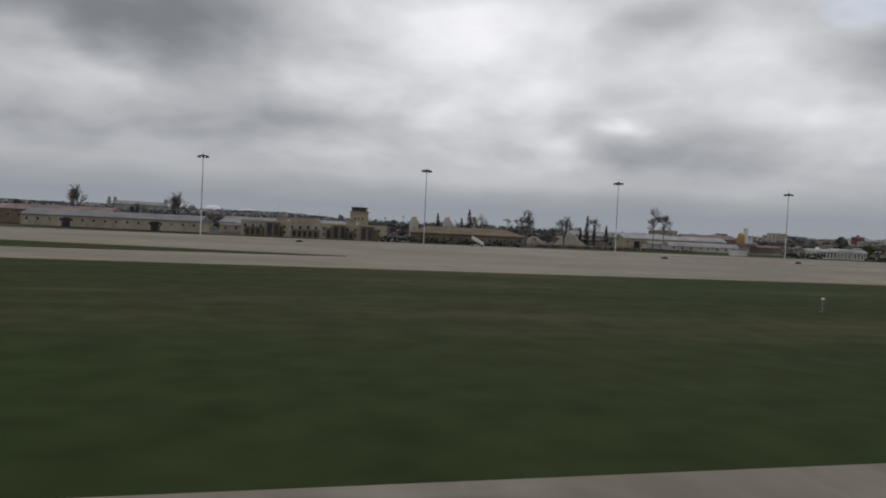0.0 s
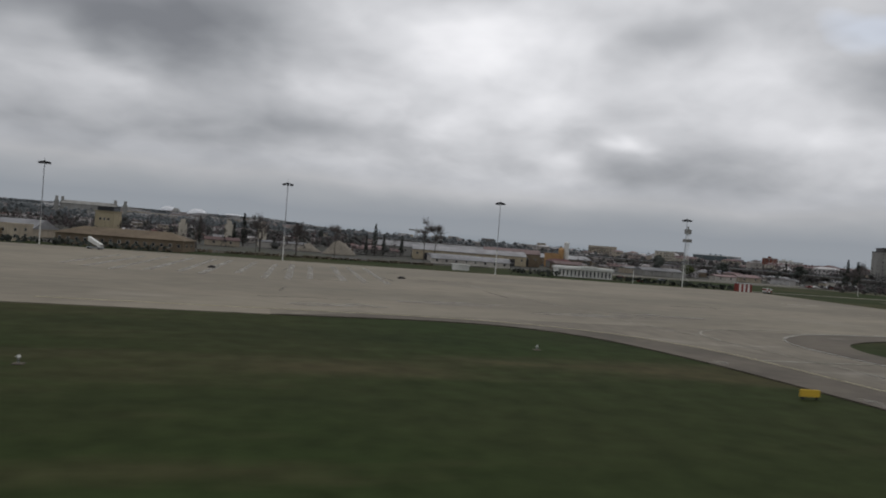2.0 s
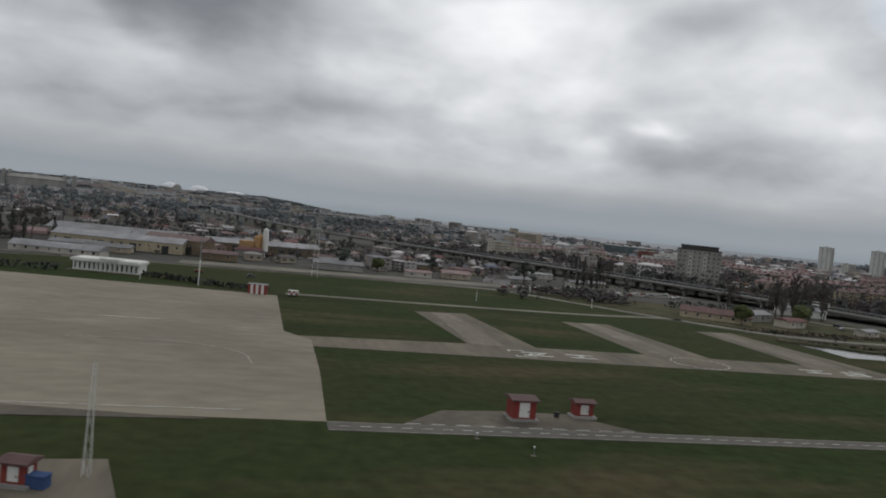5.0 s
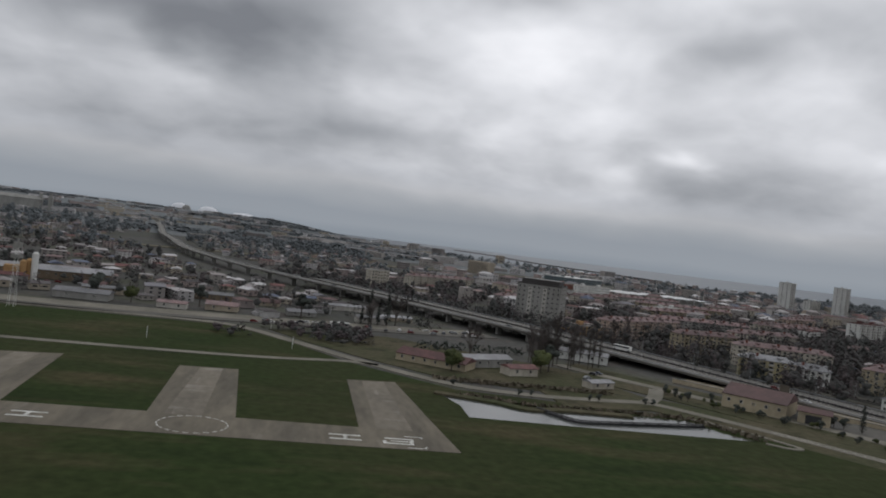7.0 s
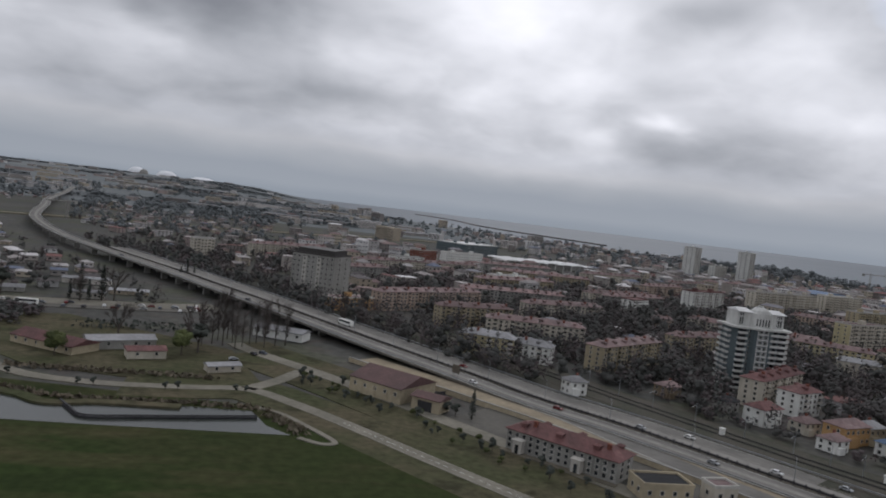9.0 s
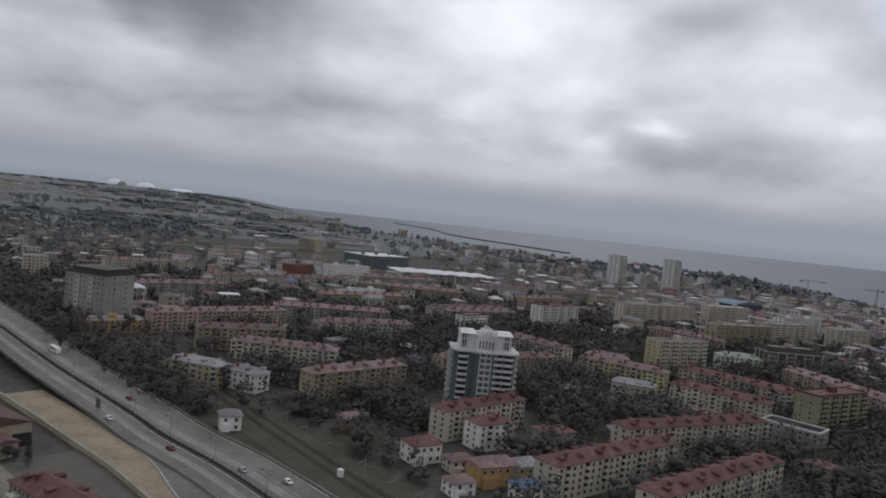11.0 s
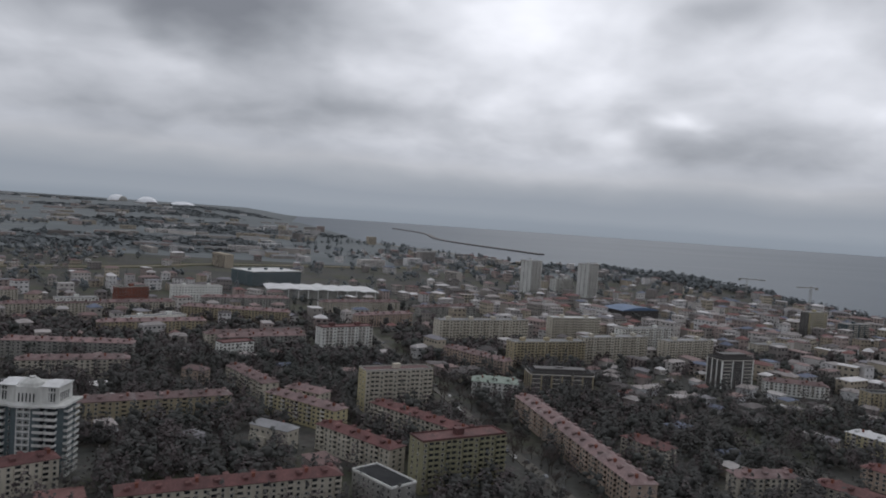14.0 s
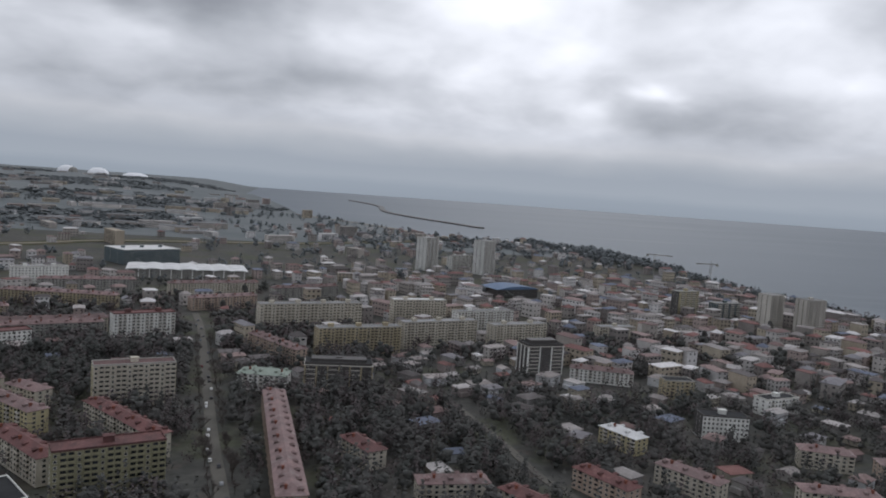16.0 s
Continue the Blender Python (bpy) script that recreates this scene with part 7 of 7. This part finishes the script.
# ---- street lamps and catenary posts ----
def street_lamp(x, y, z, rz):
    ob = thing("street_lamp", "grey steel street lamp with bent arm", "street lamp", x, y, z, rz, "highway lamps")
    s = Shape()
    s.tube((0, 0, 0), (0, 0, 4.6), 0.08, 0.05, 6)
    part("pole", s, M["metal"], ob)
    s = Shape()
    s.tube((0, 0, 4.6), (0, -1.0, 4.9), 0.04, 0.035, 5)
    arm = part("arm", s, M["metal"], ob)
    s = Shape()
    s.box(-0.1, 0.1, -1.4, -0.95, 4.86, 4.96)
    part("lamp", s, M["dark"], arm)
    return ob


sl0 = None
for x0 in range(296, 440, 9):
    x, y, z, a = on_highway(x0, 8.15)
    if sl0 is None:
        sl0 = street_lamp(x, y, z - 0.06, a)
    else:
        copy_thing(sl0, pose(x, y, z - 0.06, 0, 0, a))
cp0 = None
for i in range(12, len(rail_line) - 2, 2):
    p = rail_line[i]
    d = rail_line[i + 1] - rail_line[i - 1]
    a = math.degrees(math.atan2(d[1], d[0]))
    if cp0 is None:
        cp0 = thing("catenary_post", "concrete railway catenary post with bracket", "post", p[0], p[1], 0.1, a, "catenary posts")
        s = Shape()
        s.tube((0, 3.6, 0), (0, 3.6, 3.9), 0.08, 0.05, 6)
        mast = part("post", s, M["metal"], cp0)
        s = Shape()
        s.tube((0, 3.6, 3.5), (0, 1.6, 3.2), 0.04, 0.04, 4)
        part("bracket", s, M["metal"], mast)
    else:
        copy_thing(cp0, pose(p[0], p[1], 0.1, 0, 0, a))
for x, y, h in ((262.5, 200, 2.2), (268.5, 171, 2.6), (238, 168, 2.4), (165, 160, 3)):
    s = Shape()
    s.tube((0, 0, 0), (0, 0, h), 0.07, 0.06, 6)
    s.tube((0, 0, h * 0.5), (0, 0, h * 0.75), 0.09, 0.09, 6)
    single("marker_post", s, M["white"], "slim white marker post in the grass", "post", m=pose(x, y, 0))


# ---- trees ----
def grow(s, r, p, d, length, rad, depth, tips):
    q = p + d * length
    s.tube(p, q, rad, rad * 0.65, 5 if depth > 1 else 4)
    if depth == 0:
        tips.append((q, d))
        return
    for _ in range(3 if depth > 1 else 4):
        nd = (d + Vector((r.uniform(-1, 1), r.uniform(-1, 1), r.uniform(-0.25, 0.7))) * 0.75).normalized()
        grow(s, r, p + d * length * r.uniform(0.55, 1.0), nd, length * r.uniform(0.55, 0.8), rad * 0.5, depth - 1, tips)


def bare_tree(seed, h, tall=False, high=False):
    r = random.Random(seed)
    ob = thing("bare_tree", "bare grey-brown tree in early spring" if not tall else "tall bare poplar with upright twigs", "tree", 0, 0, -600, 0, "bare trees")
    trunk, tips = Shape(), []
    if high:
        trunk.tube((0, 0, -0.1), (0, 0, h * 0.72), h * 0.011, h * 0.006, 7)
    elif tall:
        trunk.tube((0, 0, -0.1), (0, 0, h * 0.95), h * 0.014, h * 0.003, 7)
    else:
        trunk.tube((0, 0, -0.1), (0, 0, h * 0.3), h * 0.024, h * 0.018, 7)
    if tall:
        for i in range(48):
            z = h * r.uniform(0.18, 0.88)
            a = r.uniform(0, 6.28)
            d = Vector((math.cos(a) * 0.5, math.sin(a) * 0.5, 1)).normalized()
            q = Vector((0, 0, z)) + d * h * r.uniform(0.1, 0.22)
            trunk.tube((0, 0, z), q, h * 0.004, h * 0.002, 4)
            tips.append((q, d))
    else:
        for _ in range(11 if high else 5):
            d = Vector((r.uniform(-0.8, 0.8), r.uniform(-0.8, 0.8), 1)).normalized()
            if high:
                grow(trunk, r, Vector((0, 0, h * r.uniform(0.36, 0.72))), d, h * 0.15, h * 0.005, 2, tips)
            else:
                grow(trunk, r, Vector((0, 0, h * r.uniform(0.2, 0.3))), d, h * 0.27, h * 0.014, 2, tips)
    part("trunk", trunk, M["bark"], ob)
    crown = Shape()
    for q, d in tips:
        for _ in range(3 if high else 6 if not tall else 7):
            e = (d + Vector((r.uniform(-1, 1), r.uniform(-1, 1), r.uniform(-0.4, 0.8))) * (0.9 if not tall else 0.45)).normalized()
            st = q - d * r.uniform(0, h * 0.08)
            en = st + e * h * r.uniform(0.06, 0.15)
            side = e.orthogonal().normalized() * h * 0.0036
            crown.poly([st - side, st + side, en])
            for _ in range(2):
                m2 = st.lerp(en, r.uniform(0.3, 0.8))
                e2 = (e + Vector((r.uniform(-1, 1), r.uniform(-1, 1), r.uniform(-1, 1))) * 0.8).normalized()
                crown.poly([m2 - side * 0.8, m2 + side * 0.8, m2 + e2 * h * r.uniform(0.03, 0.08)])
    part("crown", crown, M["twig"], ob)
    return ob


def leaf_cloud(r, n, shape_fn, size, core=2.6):
    """Leaf clumps that face outwards from the crown's core, so that the crown shades as a rounded mass."""
    s = Shape()
    for _ in range(n):
        p = Vector(shape_fn(r))
        face = ((p - Vector((0, 0, core))).normalized() + Vector((r.uniform(-1, 1), r.uniform(-1, 1), r.uniform(-0.7, 1))) * 0.6).normalized()
        t = r.uniform(0, 6.28)
        u = face.orthogonal().normalized()
        u = u * math.cos(t) + face.cross(u) * math.sin(t)
        v = face.cross(u)
        a, b = size * r.uniform(0.6, 1.3), size * r.uniform(0.5, 1.0)
        s.poly([p - u * a, p + v * b, p + u * a, p - v * b])
    return s


def lobes(seed, h, w, base=0.25):
    r = random.Random(seed)
    cs = []
    for i in range(9):
        a = r.uniform(0, 6.28)
        z = h * r.uniform(base + 0.12, 0.85)
        k = w * 0.5 * (1 - abs(z / h - 0.5)) * r.uniform(0.3, 0.9)
        cs.append((k * math.cos(a), k * math.sin(a), z, w * r.uniform(0.2, 0.34)))
    cs.append((0, 0, h * 0.86, w * 0.2))

    def fn(q):
        x, y, z, rad = q.choice(cs)
        d = Vector((q.uniform(-1, 1), q.uniform(-1, 1), q.uniform(-1, 1))).normalized() * rad * q.random() ** 0.35
        return (x + d.x, y + d.y, z + d.z * 0.85)
    fn.cores = cs
    return fn


def add_cores(s, r, fn, k=0.8, most=10):
    """Dense inner foliage: one small uneven lump for each limb of the crown."""
    g = (1 + 5 ** 0.5) / 2
    ico = [(-1, g, 0), (1, g, 0), (-1, -g, 0), (1, -g, 0), (0, -1, g), (0, 1, g), (0, -1, -g), (0, 1, -g), (g, 0, -1), (g, 0, 1), (-g, 0, -1), (-g, 0, 1)]
    tri = ((0, 11, 5), (0, 5, 1), (0, 1, 7), (0, 7, 10), (0, 10, 11), (1, 5, 9), (5, 11, 4), (11, 10, 2), (10, 7, 6), (7, 1, 8),
           (3, 9, 4), (3, 4, 2), (3, 2, 6), (3, 6, 8), (3, 8, 9), (4, 9, 5), (2, 4, 11), (6, 2, 10), (8, 6, 7), (9, 8, 1))
    for x, y, z, rad in fn.cores[:most]:
        n = len(s.v)
        for a, b, c in ico:
            q = rad * k / 1.9 * r.uniform(0.75, 1.25)
            s.v.append((x + a * q, y + b * q, z + c * q * 0.85))
        s.f += [tuple(n + i for i in f) for f in tri]
        s.k += [0] * 20
    return s


def leafy_tree(seed, h, w, material, label, name="evergreen_tree", n=460):
    r = random.Random(seed)
    ob = thing(name, label, "tree", 0, 0, -600, 0, "evergreen trees")
    s = Shape()
    s.tube((0, 0, -0.1), (0.05 * h * 0.2, 0, h * 0.45), h * 0.03, h * 0.018, 7)
    for i in range(5):
        a = i * 1.26
        s.tube((0, 0, h * 0.3), (w * 0.28 * math.cos(a), w * 0.28 * math.sin(a), h * 0.6), h * 0.012, h * 0.006, 5)
    part("trunk", s, M["bark"], ob)
    fn = lobes(seed, h, w)
    part("crown", add_cores(leaf_cloud(r, n, fn, 0.26), r, fn), M[material], ob)
    return ob


def cypress(seed, h, w):
    r = random.Random(seed)
    ob = thing("cypress", "slender dark green cypress", "tree", 0, 0, -600, 0, "cypresses")
    s = Shape()
    s.tube((0, 0, -0.1), (0, 0, h * 0.7), h * 0.02, h * 0.008, 6)
    part("trunk", s, M["bark"], ob)

    def fn(q):
        t = q.random() ** 0.8
        k = w * 0.5 * (1 - t) ** 0.6 * min(1, t * 6 + 0.4) * q.random() ** 0.4
        a = q.uniform(0, 6.28)
        return (k * math.cos(a), k * math.sin(a), h * (0.06 + 0.94 * t))
    part("crown", leaf_cloud(r, 420, fn, 0.2), M["leaf"], ob)
    return ob


BARE = [bare_tree(i, 6.0) for i in (1, 2, 3)]
POPLAR = [bare_tree(i, 9.0, True) for i in (7, 8)]
EVER = [leafy_tree(11, 6.0, 4.6, "leaf", "dark broad evergreen tree"), leafy_tree(12, 7.2, 4.2, "leaf", "tall dark evergreen tree"), leafy_tree(13, 5.0, 4.4, "leaf_spring", "tree with pale spring leaves")]
CYP = [cypress(21, 6.5, 1.7), cypress(22, 5.2, 1.4)]
USED = set()


def wooded(x, y):
    """Belts of wood and open ground alternate over the far plain."""
    return math.sin(x * 0.013 + 1.3 * math.sin(y * 0.007)) + math.sin(y * 0.019 + 0.8 * math.sin(x * 0.009 + 2)) > 0.25


def plant(t, x, y, sc, rz=None, z=0.0):
    m = Matrix.LocRotScale((x, y, z), Euler((0, 0, rnd.uniform(0, 6.28))), (sc, sc, sc * rnd.uniform(0.9, 1.12)))
    if t.name in USED:
        return copy_thing(t, m)
    USED.add(t.name)
    t.matrix_basis = m
    return t


HIGH = [bare_tree(i, 6.0, False, True) for i in (4, 5)]
for i, (x, y, sc) in enumerate(((77, 201, 1.45), (97.5, 199, 1.5), (125.5, 214, 1.3), (128.6, 213, 1.4))):
    plant(HIGH[i % 2], x, y, sc)
for x, y, sc in ((87.3, 198, 1.55), (78, 205, 1.0), (62, 200, 0.9), (-20, 205, 1.2), (-30, 215, 1.2)):
    plant(rnd.choice(BARE), x, y, sc)
for x, y in ((328, 184), (332, 186), (336.5, 178), (339.5, 184), (343, 187), (334, 189), (329, 179), (331, 182), (333.5, 181), (335.5, 183.5), (338, 180), (343, 181), (345.5, 184), (348, 186), (326, 176), (341, 186), (364, 214), (369, 216)):
    plant(rnd.choice(POPLAR), x, y, rnd.uniform(0.95, 1.25))
for x, y in ((310, 286), (312, 287), (314.5, 288), (288, 227), (290.5, 228), (293, 227), (296, 229), (70, 246), (73, 247), (60, 240), (125, 246), (112, 240), (115, 241), (118, 241.5)):
    plant(rnd.choice(CYP), x, y, rnd.uniform(1.0, 1.3))
for x, y in ((291, 226), (299, 231), (222, 226), (212, 228), (240, 232), (262, 236), (270, 228), (303, 160), (326, 168), (329, 171), (311, 178), (-60, 215), (-75, 220), (-48, 222), (-85, 214), (-100, 222)):
    plant(rnd.choice(EVER + BARE), x, y, rnd.uniform(0.8, 1.2))
plant(CYP[0], 381.6, 131.5, 0.75)
plant(EVER[0], 377.6, 134.6, 0.35)
plant(EVER[0], 379.0, 133.4, 0.35)
# low shrubs on the verge and along the pond road
for i in range(64):
    p = road_m[14 + i % 24]
    o = rnd.uniform(3.2, 9.5)
    d = road_m[15 + i % 24] - road_m[14 + i % 24]
    d = d / np.linalg.norm(d)
    plant(EVER[rnd.choice((0, 0, 2))], p[0] + d[1] * o + rnd.uniform(-1, 1), p[1] - d[0] * o + rnd.uniform(-1, 1), rnd.uniform(0.16, 0.3))
for x, y in ((312.5, 139.6), (315, 139.8), (327, 139.6), (329, 140), (339, 140.3), (341, 140.6), (300, 143.5)):
    plant(EVER[0], x, y, 0.22)
# street and courtyard trees
for i in range(0, len(avenue) - 3, 1):
    for sd in (-2.9, 2.9):
        p = avenue[i + 1] + (avenue[i + 2] - avenue[i + 1]) * rnd.random()
        if p[1] < 330:
            plant(rnd.choice(BARE), p[0] + sd, p[1], rnd.uniform(0.6, 0.85))
count = 0
cells = []
for i in range(26000):
    x, y = rnd.uniform(395, 860), rnd.uniform(64, 360)
    if in_town(x, y) and is_free(x, y, 1.2):
        cells.append((x, y))
cells.sort(key=lambda q: (q[0] - 540) ** 2 * 0.35 + q[1] ** 2)
placed, woods = {}, []
for x, y in cells:
    dark = x < 640
    gap = 2.5 if dark else 3.6
    key = (int(x // gap), int(y // gap))
    if key in placed:
        continue
    placed[key] = True
    if count < 270:
        t = rnd.choice(EVER[:2] + EVER[:2] + BARE + CYP) if dark else rnd.choice(EVER + BARE + CYP)
        plant(t, x, y, rnd.uniform(0.9, 1.45))
        count += 1
    else:
        woods.append((x, y))

# ---- woods and far greenery, past counting ----
wv = []
for seed, h, w, n in ((31, 6.0, 4.4, 36), (32, 7.4, 3.6, 36), (33, 5.0, 4.6, 34)):
    fn = lobes(seed, h, w, 0.05)
    wv.append((arrays(add_cores(leaf_cloud(random.Random(seed), n, fn, 0.44), random.Random(seed), fn, 1.0, 3)), 0))
for seed in (41, 42):
    r = random.Random(seed)
    wv.append((arrays(leaf_cloud(r, 58, lobes(seed, 6.4, 5.0, 0.15), 0.33)), 1))
c2 = random.Random(51)
wv.append((arrays(leaf_cloud(c2, 70, lambda q: (q.uniform(-0.6, 0.6), q.uniform(-0.6, 0.6), q.uniform(0.3, 6.5)), 0.4)), 0))


def spire(q, h, w):
    t = q.random() ** 1.3
    a, k = q.uniform(0, 6.28), w * 0.5 * (1 - t) ** 0.8 * q.random() ** 0.4
    return (k * math.cos(a), k * math.sin(a), h * (0.04 + 0.96 * t))


for seed, h, w in ((52, 8.2, 3.4), (53, 9.0, 2.4), (54, 7.0, 3.8)):
    wv.append((arrays(leaf_cloud(random.Random(seed), 46, lambda q: spire(q, h, w), 0.42, h * 0.35)), 0))
wfar = []
for i in range(5):
    fn = lobes(71 + i, 6.0, 4.6, 0.05)
    wfar.append((arrays(add_cores(leaf_cloud(random.Random(71 + i), 14, fn, 0.6), random.Random(i), fn, 1.1, 4) if i < 3 else leaf_cloud(random.Random(71 + i), 36, fn, 0.6)), 0 if i < 3 else 1))
# scrub along the railway and round the villas
scrub = []
for i in range(1300):
    y = rnd.uniform(62, 210)
    k = int(np.argmin(np.abs(rail_line[:, 1] - y)))
    scrub.append((rail_line[k][0] + 7 + 34 * rnd.random() ** 1.6, y))
for i in range(4300):
    y = 230 + (1500 - 230) * rnd.random() ** 1.7
    x = rnd.uniform(-0.34 * y - 120, min(coast_x(y) - 4, 650 + 1.0 * y))
    if y > 640 and x < 640 and not wooded(x, y):
        continue
    if in_town(x, y) and is_free(x, y, 0.5 if y < 600 else 0.0):
        woods.append((x, y))
for i in range(1500):
    x, y = rnd.uniform(640, 830), rnd.uniform(90, 240)
    if in_town(x, y) and is_free(x, y, 0.8):
        woods.append((x, y))
for i in range(2700):
    x, y = rnd.uniform(330, 650), rnd.uniform(120, 430)
    if in_town(x, y) and is_free(x, y, 0.8):
        woods.append((x, y))
for i in range(1000):
    y = rnd.uniform(165, 420)
    j = int(np.argmin(np.abs(hw[:, 1] - y)))
    k = int(np.argmin(np.abs(rail_line[:, 1] - y)))
    x = rnd.uniform(hw[j][0] + 21, rail_line[k][0] + 14)
    if x > rail_line[k][0] - 6 and rnd.random() < 0.8:
        continue
    woods.append((x, y))
for i in range(900):
    x, y = rnd.uniform(-250, 330), rnd.uniform(430, 900)
    if in_town(x, y) and is_free(x, y, 0.5):
        woods.append((x, y))
for i in range(800):
    x, y = rnd.uniform(-60, 330), rnd.uniform(226, 330)
    if in_town(x, y) and is_free(x, y, 0.5):
        woods.append((x, y))
for i in range(420):
    y = rnd.uniform(420, 1060)
    x = coast_x(y) - rnd.uniform(4, 30)
    woods.append((x, y))
# brushwood between the village houses and behind the depot
for i in range(1500):
    y = vr.uniform(226, 600)
    x = vr.uniform(120, 345)
    if in_town(x, y):
        scrub.append((x, y))
for i in range(240):
    scrub.append((vr.uniform(250, 288), 206 - 24 * vr.random() ** 1.5))
# dark stands of cypress between the slabs, and a wooded knoll by the shore
items = []
for cx, cy, rx, ry, n in ((756, 286, 16, 10, 60), (774, 262, 16, 8, 40), (566, 226, 5, 2, 9), (640, 296, 4, 5, 10), (668, 300, 9, 5, 14), (690, 308, 7, 4, 10), (690, 240, 22, 14, 50),
                          (742, 232, 20, 10, 40), (655, 205, 12, 12, 30), (560, 486, 40, 12, 110)):
    for i in range(n):
        x, y = cx + rx * rnd.gauss(0, 0.55), cy + ry * rnd.gauss(0, 0.55)
        if not is_free(x, y, 0.0):
            continue
        (v, f), k = rnd.choice(wv[-3:] + wv[:2])
        sc = rnd.uniform(0.7, 1.05)
        items.append((v, f, 0, Matrix.LocRotScale((x, y, 0), Euler((0, 0, rnd.uniform(0, 6.28))), (sc, sc, sc))))
for i in range(70):
    x, y = 986 + 24 * rnd.gauss(0, 0.5), 845 + 60 * rnd.gauss(0, 0.5)
    (v, f), k = rnd.choice(wfar[:3])
    sc = rnd.uniform(1.8, 2.6)
    # index 2: the leaf colour with haze painted in
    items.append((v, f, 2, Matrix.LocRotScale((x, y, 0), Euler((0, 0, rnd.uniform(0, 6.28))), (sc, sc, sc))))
for x, y in woods:
    (v, f), k = rnd.choice(wv + wv[3:5] if y < 300 else wfar + wfar[3:])
    sc = rnd.uniform(0.7, 1.25) * (1.5 if y > 700 else 1.1 if 430 < x < 660 and y < 300 else 1.0) * (0.7 if x < 345 and y < 430 else 1.0)
    # trees from y 480 on get the leaf colour paled as haze
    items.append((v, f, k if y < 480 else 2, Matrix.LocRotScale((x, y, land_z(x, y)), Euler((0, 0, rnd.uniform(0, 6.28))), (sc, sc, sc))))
for x, y in scrub:
    if is_free(x, y, 0.3):
        (v, f), k = rnd.choice(wfar)
        sc = rnd.uniform(0.2, 0.5)
        items.append((v, f, rnd.choice((0, 1)), Matrix.LocRotScale((x, y, 0), Euler((0, 0, rnd.uniform(0, 6.28))), (sc * 1.3, sc * 1.3, sc))))
merged("woodland", "mixed evergreen and bare town trees, far ones haze-pale", "trees", items, [M["wood_leaf"], M["wood_twig"], M["hazed_leaf"]])
items = []
fw = [arrays(leaf_cloud(random.Random(61 + i), 34, lobes(61 + i, 5.5, 5.0, 0.05), 0.95)) for i in range(3)]
for i in range(6000):
    y = rnd.uniform(900, 3400)
    x = rnd.uniform(-0.34 * y - 150, min(coast_x(y) - 10, 700 + 0.6 * y))
    if not wooded(x * 0.6, y * 0.45):
        continue
    (v, f), k = rnd.choice(fw), 0
    sc = rnd.uniform(1.0, 2.0)
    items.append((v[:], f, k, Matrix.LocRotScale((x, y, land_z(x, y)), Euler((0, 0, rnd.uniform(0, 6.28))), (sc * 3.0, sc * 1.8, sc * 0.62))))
# these far woods wear the leaf colour that imitates haze
merged("far_woodland", "distant woods on the plain, grey-green paled for haze", "trees", items, [M["hazed_leaf"], M["wood_twig"]])
